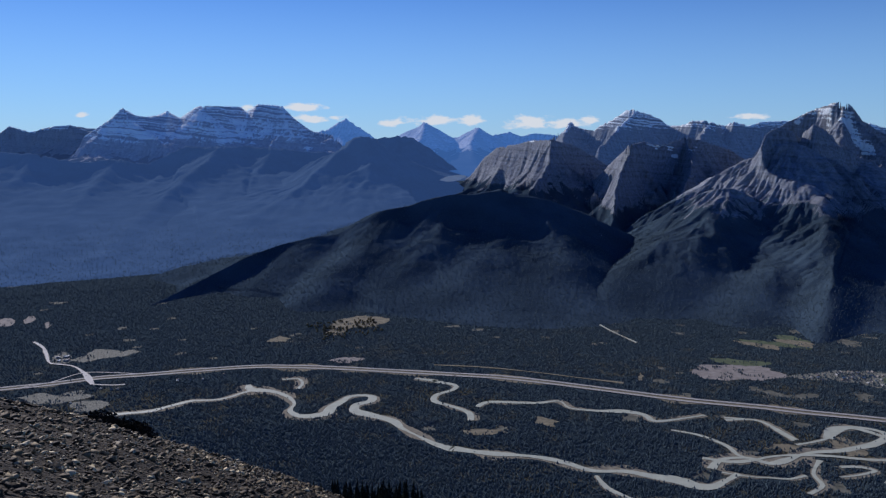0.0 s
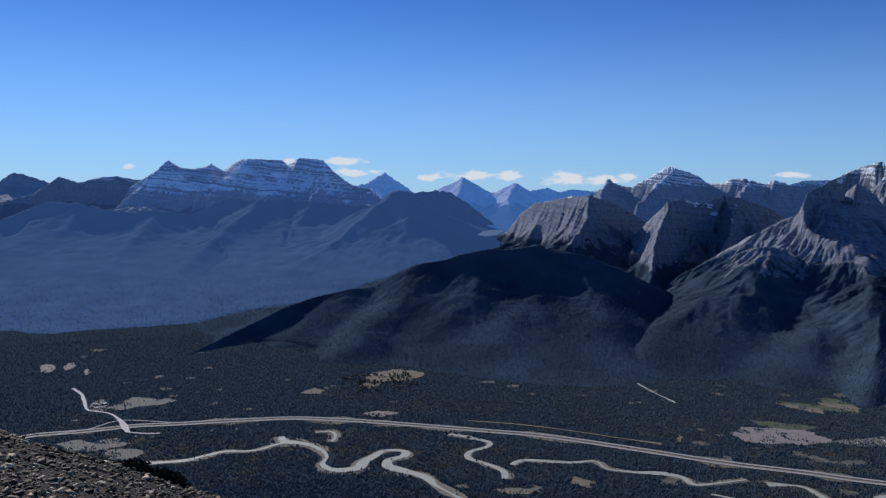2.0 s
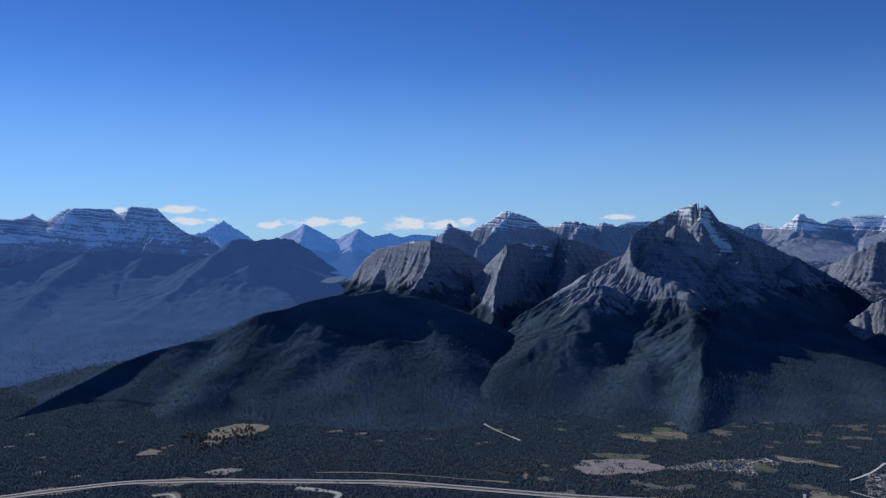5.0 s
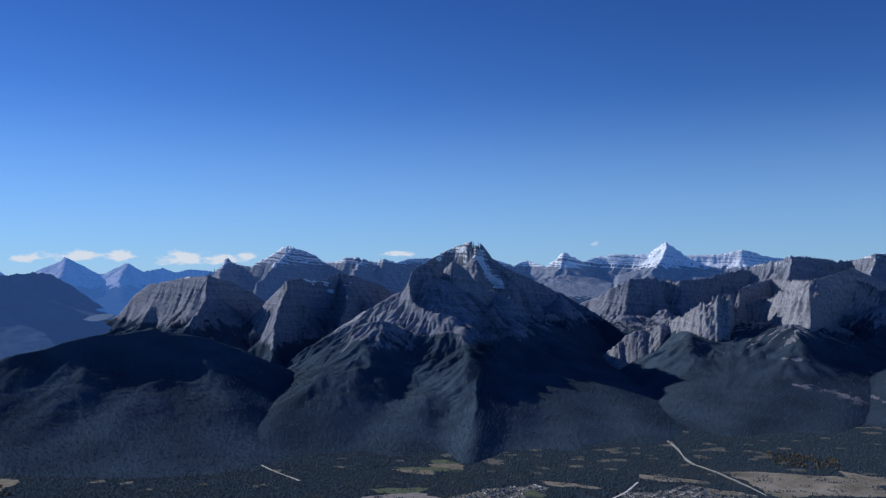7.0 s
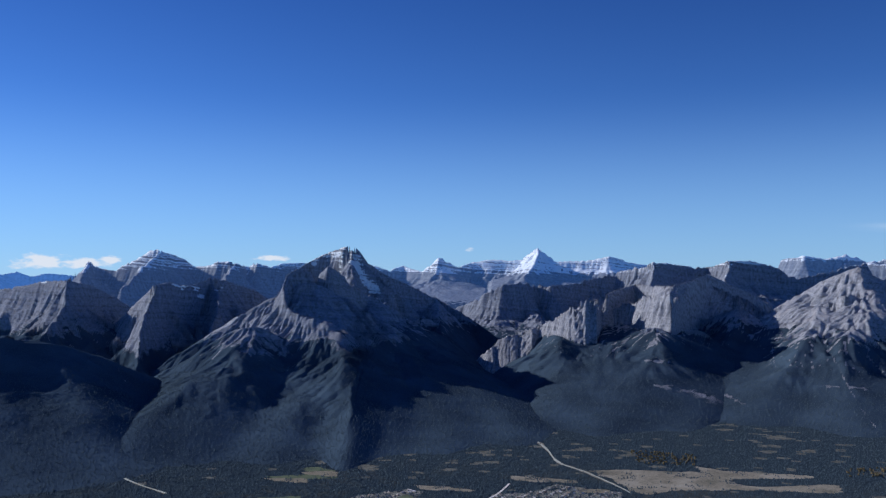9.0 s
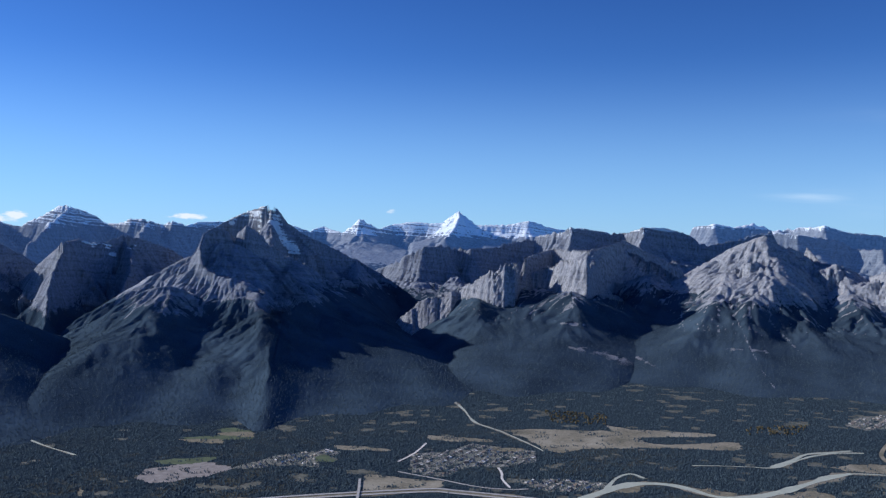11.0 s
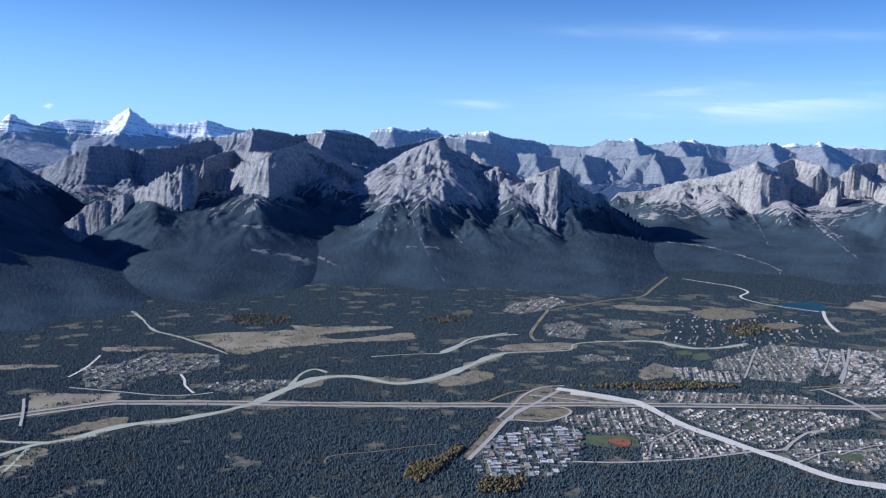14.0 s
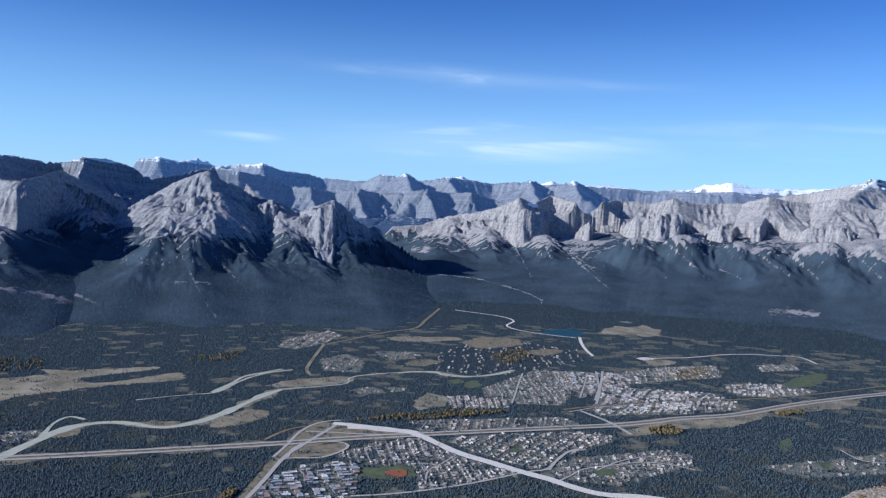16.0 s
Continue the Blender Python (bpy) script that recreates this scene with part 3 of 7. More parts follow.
mountain("mountain", "grey limestone peak with a sunlit western face", seed=7.0,
         crests=[[(0.43, -3.58, 1102), (1.85, -2.59, 1083), (2.84, -1.3, 1054), (3.67, -0.7, 1026), (5.19, -0.4, 978), (6.13, -0.18, 950), (7.33, -0.14, 912), (8.64, -0.48, 969), (10.06, -1.23, 1026), (11.37, -2.12, 1083)]],
         spurs=[[(7.33, -0.14, 912), (7.15, -1.19, 890), (6.64, -2.32, 865), (5.78, -3.46, 836), (4.65, -4.23, 808)]],
         facet=1.5, material=ROCK, foot=300, tree_line=52, crag=38, steep=1.1, spur_slope=1.0, spur_width=3, flute=11, flute_size=11, snow_line=116, snow_amount=0.6, terrace=0.8, power=1.9, snow_spots=[(6.5, 0.08, 30), (5.94, -0.1, 30)], rough=1.4)
mountain("mountain", "far grey peak with a snow cap", seed=8.0, far=1.6,
         crests=[[(6.7, -0.7, 1700), (7.62, 0.19, 1669), (8.39, 1.16, 1640), (9.21, 0.56, 1700), (10.03, 0.48, 1678), (11.12, 1.06, 1645), (12.12, 1.72, 1613), (12.59, 1.82, 1600), (13.64, 1.48, 1635), (14.29, 1.19, 1658), (14.8, 0.75, 1680), (15.51, 0.74, 1653), (16.31, 1.02, 1620), (17.35, 1.02, 1600), (18.22, 0.69, 1660), (18.89, 0.97, 1620), (19.65, 0.71, 1630), (20.41, 0.92, 1640), (22.22, 0.97, 1650)]],
         spurs=[[(12.59, 1.82, 1600), (11.67, 0.77, 1533), (10.42, -0.45, 1450)], [(17.35, 1.02, 1600), (16.86, 0.08, 1533), (16.61, -0.71, 1480)], [(8.39, 1.16, 1640), (8.18, 0.3, 1579), (7.63, -0.71, 1500)]],
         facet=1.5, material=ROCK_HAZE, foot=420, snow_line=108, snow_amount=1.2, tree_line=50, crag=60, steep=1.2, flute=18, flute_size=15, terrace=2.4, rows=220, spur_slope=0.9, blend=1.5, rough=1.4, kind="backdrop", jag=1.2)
mountain("mountain", "towering grey summit with a snow gully", seed=9.0,
         crests=[[(19.78, -1.7, 960), (20.54, -0.56, 980), (21.29, 0.38, 995), (22.04, 0.94, 1000), (22.6, 1.23, 1005), (23.72, 1.74, 1000), (24.45, 2.03, 985), (25.18, 2.06, 975), (25.62, 1.79, 990), (26.19, 0.96, 1007), (27.33, 0.2, 1030), (28.75, -0.43, 1060), (30.83, -1.43, 1080), (32.7, -2.51, 1050), (34.52, -3.77, 1010), (36.14, -5.2, 960)]],
         spurs=[[(25.18, 2.06, 975), (25.1, 0.71, 941), (25.53, -0.78, 901), (26.6, -2.46, 850)], [(30.83, -1.43, 1023), (31.17, -3.53, 950), (32.52, -5.66, 860), (33.85, -7.03, 790)]],
         facet=1.5, material=ROCK, foot=330, snow_line=117, snow_amount=0.8, tree_line=48, crag=88, steep=1.6, flute=12, flute_size=13, terrace=1.4, spur_slope=0.9, power=2.0, snow_spots=[(25.39, 0.95, 44), (25.65, 0.45, 52), (25.95, -0.04, 58), (26.3, -0.49, 56), (26.7, -0.86, 42), (24.27, 1.47, 30), (23.53, 1.22, 30), (22.6, 0.93, 30)], jag=0.9, rough=1.8)
mountain("mountain", "grey three-sided peak with a pale scree face", seed=10.0,
         crests=[[(9.18, -3.82, 939), (10.53, -2.43, 902), (11.82, -1.08, 865), (12.43, -0.49, 842), (13.33, -0.27, 893), (14.05, -0.56, 911), (14.84, -0.49, 930), (15.99, 0.01, 958), (17.22, -0.35, 995), (18.62, -0.78, 1023), (20.02, -1.71, 1042)]],
         spurs=[[(12.43, -0.49, 842), (11.98, -1.56, 812), (11.58, -3.24, 768), (11.4, -4.93, 725), (11.47, -6.62, 679)], [(15.99, 0.01, 958), (16.39, -1.37, 898), (15.92, -3.2, 818)]],
         facet=1.5, material=ROCK, foot=300, tree_line=42, crag=42, steep=1.1, spur_slope=0.95, spur_width=3, flute=10, flute_size=11, snow_line=110, snow_amount=0.7, scree_amount=0.6, power=2.0, snow_spots=[(14.95, -0.71, 36), (15.32, -1.19, 34), (14.05, -0.55, 40), (16.54, -0.71, 36), (13.5, -0.6, 30)], scars=[[(8.9, -3.65, 5), (9.9, -4.56, 5), (10.27, -5.58, 5), (10.9, -6.74, 3), (11.16, -7.88, 2)], [(10.28, -12.22, 3), (11.19, -10.39, 2), (10.96, -8.51, 2)]])
mountain("mountain", "castle-like rock tower above forested ridges", seed=11.0,
         crests=[[(24.16, -1.68, 790), (23.04, -0.35, 775), (22.29, 0.45, 765), (21.45, 0.57, 755), (20.8, 0.16, 738), (20.57, -0.53, 722), (20.68, -1.49, 707), (21.06, -2.25, 698), (21.59, -2.79, 690), (22.46, -3.28, 680), (23.25, -3.69, 672), (24.49, -4.41, 655)], [(22.66, -0.96, 774), (22.97, 0.25, 766), (23.53, 0.77, 761), (24.26, 0.35, 792), (25.17, -0.6, 818), (26.25, -1.42, 836), (27.68, -2.46, 845)]],
         ribs=[[(17.67, -4.35, 669), (16.14, -5.68, 631), (14.21, -7, 588), (12.28, -8.69, 540), (10.92, -10.55, 497), (10.4, -12.13, 465)], [(18.46, -3.2, 672), (17.87, -4.73, 638), (16.52, -7, 583), (14.97, -10, 512), (14.19, -12.21, 462)], [(23.25, -3.69, 672), (22.83, -5.85, 623), (21.68, -8.12, 566), (19.95, -10.37, 502), (19.18, -12.58, 448)]] + [[(16.53, -4.72, 660), (14.99, -5.86, 638), (13.45, -6.98, 617), (11.91, -8.47, 592), (10.76, -9.94, 571)], [(22.3, -0.27, 739), (23.5, -3.22, 669), (24.59, -5.08, 621), (25.48, -8.02, 552), (25.83, -10.2, 502), (25.09, -12.75, 442)], [(26.25, -1.42, 836), (27.31, -3.57, 766), (29.07, -5.38, 690), (30.8, -7.86, 598), (31.48, -9.96, 531), (30.77, -12.45, 453)]] + [[(27.68, -2.46, 845), (30.82, -4.98, 741), (33.85, -7.39, 636), (35.8, -9.37, 559), (37.06, -11.65, 485)]],
         material=ROCK, foot=360, power=2.2, tree_line=50, crag=78, steep=1.5, spur_slope=0.6, spur_width=5, flute=12, flute_size=10, rows=330, blend=5, scree_amount=0.5, scars=[[(20.46, -4.73, 4), (21.77, -5.52, 4), (20.71, -6.29, 3)]], jag=1.8, rough=2.6)
mountain("hill", "dark forested hill with rounded spurs", seed=12.0, category="hill",
         crests=[[(-22.5, -11.3, 500), (-20.3, -10.75, 520), (-18.2, -9.95, 548), (-16, -9.0, 578), (-13.09, -7.7, 604), (-10.85, -6.98, 620), (-7.07, -6.45, 623), (-3.6, -4.89, 626), (-1.3, -4.26, 629), (0.63, -3.88, 631), (3.69, -3.7, 635), (5.98, -4.03, 644), (8.27, -5.61, 654), (9.79, -6.58, 661), (10.88, -8.52, 679)]],
         ribs=[[(-3.6, -4.89, 626), (-5.17, -7.06, 584), (-7.5, -9.3, 532), (-9.85, -11.88, 476)], [(0.24, -3.96, 631), (-1.12, -6.71, 584), (-3.07, -9, 538), (-5.04, -11.56, 489)], [(3.69, -3.7, 635), (3.71, -6.71, 581), (2.17, -9.02, 532), (0.22, -12.08, 467)]] + [[(5.98, -4.03, 639), (7.52, -6.3, 590), (9.46, -8.93, 531), (10.47, -11.92, 474)], [(-8.59, -6.62, 622), (-11.27, -8.81, 575), (-13.56, -10.59, 535)]],
         material=ROCK, foot=300, power=3.0, tree_line=140, crag=6, steep=0.6, spur_slope=0.5, spur_width=7, rib_slope=0.45, blend=4, gullies=1.3, apron=22, flute=3, flute_size=44, rough=0.35, jag=0.25, rows=200, scars=[[(10.27, -5.71, 5), (10.6, -6.35, 5), (10.9, -6.81, 4)]])
mountain("mountain", "white snow-covered pyramid and ice-capped range", seed=13.0, step=0.055, far=3.0,
         crests=[[(25.15, -0.17, 3400), (25.94, 0.22, 3350), (26.6, 0.8, 3300), (27.65, 0.48, 3327), (28.57, 0.79, 3350), (29.22, 0.52, 3299), (29.86, 0.36, 3250), (31.04, 1.35, 3200), (31.68, 0.97, 3253), (32.24, 0.66, 3300), (33.22, 1.01, 3350), (34.49, 1.16, 3331), (35.75, 1.09, 3313), (36.63, 1.19, 3300), (37.13, 1.57, 3253), (37.7, 1.99, 3200), (38.19, 1.53, 3248), (38.72, 1.01, 3300), (40.17, 1.05, 3281), (41.13, 1.09, 3268), (42.43, 1.37, 3250), (43.01, 1.21, 3280), (43.7, 0.91, 3318), (45.3, 0.7, 3400), (46.85, 0.34, 3500)]],
         spurs=[[(37.7, 1.99, 3200), (37.49, 1.05, 3065), (36.74, 0.16, 2900)]],
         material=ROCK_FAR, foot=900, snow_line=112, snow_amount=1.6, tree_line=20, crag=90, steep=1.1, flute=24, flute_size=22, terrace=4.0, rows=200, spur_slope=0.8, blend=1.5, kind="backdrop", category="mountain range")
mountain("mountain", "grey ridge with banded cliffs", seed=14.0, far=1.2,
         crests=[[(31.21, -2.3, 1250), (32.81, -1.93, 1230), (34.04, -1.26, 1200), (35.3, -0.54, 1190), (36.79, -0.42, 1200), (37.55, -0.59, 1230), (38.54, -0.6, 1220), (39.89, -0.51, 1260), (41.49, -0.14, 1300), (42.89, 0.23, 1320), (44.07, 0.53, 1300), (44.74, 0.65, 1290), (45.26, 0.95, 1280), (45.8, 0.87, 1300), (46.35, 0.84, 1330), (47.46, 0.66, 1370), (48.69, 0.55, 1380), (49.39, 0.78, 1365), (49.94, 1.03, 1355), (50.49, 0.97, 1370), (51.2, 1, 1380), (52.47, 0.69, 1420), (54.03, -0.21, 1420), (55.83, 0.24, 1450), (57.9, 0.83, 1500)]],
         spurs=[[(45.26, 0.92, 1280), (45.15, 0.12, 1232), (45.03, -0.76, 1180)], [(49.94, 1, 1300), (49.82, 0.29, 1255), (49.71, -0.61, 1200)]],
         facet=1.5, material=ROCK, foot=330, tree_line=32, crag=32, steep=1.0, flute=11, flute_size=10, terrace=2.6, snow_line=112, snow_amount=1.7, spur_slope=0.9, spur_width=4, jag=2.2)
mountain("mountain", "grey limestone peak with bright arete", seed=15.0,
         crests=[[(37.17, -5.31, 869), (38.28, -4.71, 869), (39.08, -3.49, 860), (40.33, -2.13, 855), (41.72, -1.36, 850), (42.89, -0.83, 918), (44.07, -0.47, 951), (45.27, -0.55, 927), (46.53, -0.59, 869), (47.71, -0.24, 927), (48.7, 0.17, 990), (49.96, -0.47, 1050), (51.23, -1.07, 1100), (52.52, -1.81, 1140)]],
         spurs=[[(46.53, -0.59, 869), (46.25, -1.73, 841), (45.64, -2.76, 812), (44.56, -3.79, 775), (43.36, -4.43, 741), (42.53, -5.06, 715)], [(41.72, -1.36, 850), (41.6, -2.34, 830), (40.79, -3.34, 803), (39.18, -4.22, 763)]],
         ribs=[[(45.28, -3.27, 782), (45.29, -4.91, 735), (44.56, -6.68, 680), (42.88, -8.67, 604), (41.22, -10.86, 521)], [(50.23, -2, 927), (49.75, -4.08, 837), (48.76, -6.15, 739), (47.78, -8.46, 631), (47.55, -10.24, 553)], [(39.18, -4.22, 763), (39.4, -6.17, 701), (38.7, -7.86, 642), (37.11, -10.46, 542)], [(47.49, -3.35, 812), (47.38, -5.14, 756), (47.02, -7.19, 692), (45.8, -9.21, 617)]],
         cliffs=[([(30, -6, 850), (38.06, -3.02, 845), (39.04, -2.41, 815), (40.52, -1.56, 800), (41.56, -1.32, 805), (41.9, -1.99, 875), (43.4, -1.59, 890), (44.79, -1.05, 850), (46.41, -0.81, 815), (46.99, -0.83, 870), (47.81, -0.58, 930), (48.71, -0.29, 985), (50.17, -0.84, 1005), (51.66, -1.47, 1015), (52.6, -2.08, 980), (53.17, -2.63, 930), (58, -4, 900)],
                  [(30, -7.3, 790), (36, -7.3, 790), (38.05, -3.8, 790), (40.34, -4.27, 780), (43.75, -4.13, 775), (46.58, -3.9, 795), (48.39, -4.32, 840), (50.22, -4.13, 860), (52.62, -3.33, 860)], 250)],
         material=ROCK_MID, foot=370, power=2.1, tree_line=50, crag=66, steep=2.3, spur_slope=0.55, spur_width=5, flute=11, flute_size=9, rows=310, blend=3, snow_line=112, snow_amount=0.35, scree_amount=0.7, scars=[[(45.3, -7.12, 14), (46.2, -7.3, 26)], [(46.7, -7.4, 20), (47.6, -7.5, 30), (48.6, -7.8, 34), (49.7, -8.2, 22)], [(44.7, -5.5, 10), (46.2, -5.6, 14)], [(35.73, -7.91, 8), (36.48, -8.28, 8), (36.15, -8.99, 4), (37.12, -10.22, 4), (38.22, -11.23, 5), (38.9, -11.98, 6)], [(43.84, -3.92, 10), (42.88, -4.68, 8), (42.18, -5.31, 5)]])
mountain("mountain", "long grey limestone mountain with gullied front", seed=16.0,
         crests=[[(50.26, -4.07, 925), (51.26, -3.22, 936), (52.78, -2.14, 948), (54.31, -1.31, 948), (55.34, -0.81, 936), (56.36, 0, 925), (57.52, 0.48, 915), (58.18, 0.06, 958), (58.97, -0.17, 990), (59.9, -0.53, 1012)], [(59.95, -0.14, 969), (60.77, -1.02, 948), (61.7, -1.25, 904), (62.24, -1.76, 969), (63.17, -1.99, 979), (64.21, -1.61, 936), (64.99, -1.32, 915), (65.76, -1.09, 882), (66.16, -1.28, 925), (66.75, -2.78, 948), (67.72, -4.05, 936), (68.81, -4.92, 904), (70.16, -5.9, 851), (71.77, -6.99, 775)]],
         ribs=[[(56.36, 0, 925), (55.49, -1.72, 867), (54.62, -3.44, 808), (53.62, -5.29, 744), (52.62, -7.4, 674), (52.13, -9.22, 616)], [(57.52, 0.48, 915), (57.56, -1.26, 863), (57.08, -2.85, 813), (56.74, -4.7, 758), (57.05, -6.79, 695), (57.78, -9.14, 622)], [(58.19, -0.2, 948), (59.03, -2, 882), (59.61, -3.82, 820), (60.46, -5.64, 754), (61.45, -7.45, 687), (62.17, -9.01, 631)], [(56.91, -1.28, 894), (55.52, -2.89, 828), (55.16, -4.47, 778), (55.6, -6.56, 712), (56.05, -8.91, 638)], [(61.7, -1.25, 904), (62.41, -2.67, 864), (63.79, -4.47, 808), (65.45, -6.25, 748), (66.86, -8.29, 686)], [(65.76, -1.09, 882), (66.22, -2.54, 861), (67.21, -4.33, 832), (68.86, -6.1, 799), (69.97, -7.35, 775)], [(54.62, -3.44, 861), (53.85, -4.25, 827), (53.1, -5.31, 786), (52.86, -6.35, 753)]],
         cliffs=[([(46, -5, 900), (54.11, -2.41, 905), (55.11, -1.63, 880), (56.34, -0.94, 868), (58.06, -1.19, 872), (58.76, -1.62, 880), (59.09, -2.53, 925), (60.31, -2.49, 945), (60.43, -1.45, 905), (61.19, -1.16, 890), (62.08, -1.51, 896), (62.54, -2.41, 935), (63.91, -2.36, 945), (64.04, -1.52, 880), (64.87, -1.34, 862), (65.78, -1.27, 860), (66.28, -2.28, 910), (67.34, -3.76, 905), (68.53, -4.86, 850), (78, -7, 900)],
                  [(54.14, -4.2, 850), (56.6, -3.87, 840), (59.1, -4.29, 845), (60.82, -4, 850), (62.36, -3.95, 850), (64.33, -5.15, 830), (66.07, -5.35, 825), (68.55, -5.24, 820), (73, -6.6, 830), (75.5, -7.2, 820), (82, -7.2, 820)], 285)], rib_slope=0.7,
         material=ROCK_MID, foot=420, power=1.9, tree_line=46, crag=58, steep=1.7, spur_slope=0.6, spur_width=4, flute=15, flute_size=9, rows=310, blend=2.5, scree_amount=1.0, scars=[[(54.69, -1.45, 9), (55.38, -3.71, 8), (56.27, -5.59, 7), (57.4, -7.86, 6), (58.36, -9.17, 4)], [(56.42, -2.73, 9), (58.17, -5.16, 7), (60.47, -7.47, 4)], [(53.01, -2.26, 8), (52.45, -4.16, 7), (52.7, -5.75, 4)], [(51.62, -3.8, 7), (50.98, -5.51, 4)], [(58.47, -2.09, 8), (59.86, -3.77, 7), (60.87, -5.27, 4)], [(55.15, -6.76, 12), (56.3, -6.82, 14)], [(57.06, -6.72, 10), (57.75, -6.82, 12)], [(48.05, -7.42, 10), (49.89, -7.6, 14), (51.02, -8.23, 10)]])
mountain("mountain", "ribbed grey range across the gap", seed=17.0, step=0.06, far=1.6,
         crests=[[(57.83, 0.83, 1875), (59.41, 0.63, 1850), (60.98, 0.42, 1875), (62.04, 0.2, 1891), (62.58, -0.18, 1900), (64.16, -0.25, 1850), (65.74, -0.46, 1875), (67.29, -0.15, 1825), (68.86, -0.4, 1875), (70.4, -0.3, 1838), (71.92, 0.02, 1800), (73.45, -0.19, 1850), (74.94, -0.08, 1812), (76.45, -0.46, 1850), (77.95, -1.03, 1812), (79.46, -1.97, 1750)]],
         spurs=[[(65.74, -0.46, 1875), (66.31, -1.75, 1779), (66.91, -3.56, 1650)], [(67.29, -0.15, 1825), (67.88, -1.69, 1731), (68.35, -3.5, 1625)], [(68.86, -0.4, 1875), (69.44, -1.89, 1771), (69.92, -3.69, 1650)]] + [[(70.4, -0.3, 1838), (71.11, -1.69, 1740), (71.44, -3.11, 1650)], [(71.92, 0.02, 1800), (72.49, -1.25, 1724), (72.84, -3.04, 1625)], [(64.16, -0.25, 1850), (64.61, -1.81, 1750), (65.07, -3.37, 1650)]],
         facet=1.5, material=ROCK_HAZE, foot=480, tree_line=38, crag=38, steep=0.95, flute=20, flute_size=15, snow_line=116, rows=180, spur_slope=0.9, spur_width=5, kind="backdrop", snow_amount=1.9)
mountain("mountain", "far range in painted haze with snow on its tops", seed=18.0, step=0.055, far=2.5,
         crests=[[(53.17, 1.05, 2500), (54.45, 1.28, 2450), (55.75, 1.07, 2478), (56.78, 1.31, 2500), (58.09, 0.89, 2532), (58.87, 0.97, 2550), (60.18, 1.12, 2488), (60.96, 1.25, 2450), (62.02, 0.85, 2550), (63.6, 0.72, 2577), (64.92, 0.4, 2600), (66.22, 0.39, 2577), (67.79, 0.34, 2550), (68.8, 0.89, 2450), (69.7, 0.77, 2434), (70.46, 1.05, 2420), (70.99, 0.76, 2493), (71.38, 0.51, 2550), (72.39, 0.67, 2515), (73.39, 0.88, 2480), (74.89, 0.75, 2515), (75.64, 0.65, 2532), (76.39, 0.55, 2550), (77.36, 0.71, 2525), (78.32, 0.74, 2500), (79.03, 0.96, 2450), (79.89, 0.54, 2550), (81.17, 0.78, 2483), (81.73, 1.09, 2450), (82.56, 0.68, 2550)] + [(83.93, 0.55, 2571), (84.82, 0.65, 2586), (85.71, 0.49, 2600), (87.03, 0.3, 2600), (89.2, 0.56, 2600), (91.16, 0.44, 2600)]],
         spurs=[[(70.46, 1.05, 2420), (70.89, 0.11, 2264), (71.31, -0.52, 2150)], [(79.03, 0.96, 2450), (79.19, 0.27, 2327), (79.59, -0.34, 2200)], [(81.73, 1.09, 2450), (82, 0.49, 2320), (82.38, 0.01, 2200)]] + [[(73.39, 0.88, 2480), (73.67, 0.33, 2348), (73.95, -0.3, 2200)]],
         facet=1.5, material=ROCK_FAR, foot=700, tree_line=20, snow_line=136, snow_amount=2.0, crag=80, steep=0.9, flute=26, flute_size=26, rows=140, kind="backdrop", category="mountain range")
mountain("mountain", "farthest snowy range in painted pale haze", seed=18.5, step=0.07, far=3.5,
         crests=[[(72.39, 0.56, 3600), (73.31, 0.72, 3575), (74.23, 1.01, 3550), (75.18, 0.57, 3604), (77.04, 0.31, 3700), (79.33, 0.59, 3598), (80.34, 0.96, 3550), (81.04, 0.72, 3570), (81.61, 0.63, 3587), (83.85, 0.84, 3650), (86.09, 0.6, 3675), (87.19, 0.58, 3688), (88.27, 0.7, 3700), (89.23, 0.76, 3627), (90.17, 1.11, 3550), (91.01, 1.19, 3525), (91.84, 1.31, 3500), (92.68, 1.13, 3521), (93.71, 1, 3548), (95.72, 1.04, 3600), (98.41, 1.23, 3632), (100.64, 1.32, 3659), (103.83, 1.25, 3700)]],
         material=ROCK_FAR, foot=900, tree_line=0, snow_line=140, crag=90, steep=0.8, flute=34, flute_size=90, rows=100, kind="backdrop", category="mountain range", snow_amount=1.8)
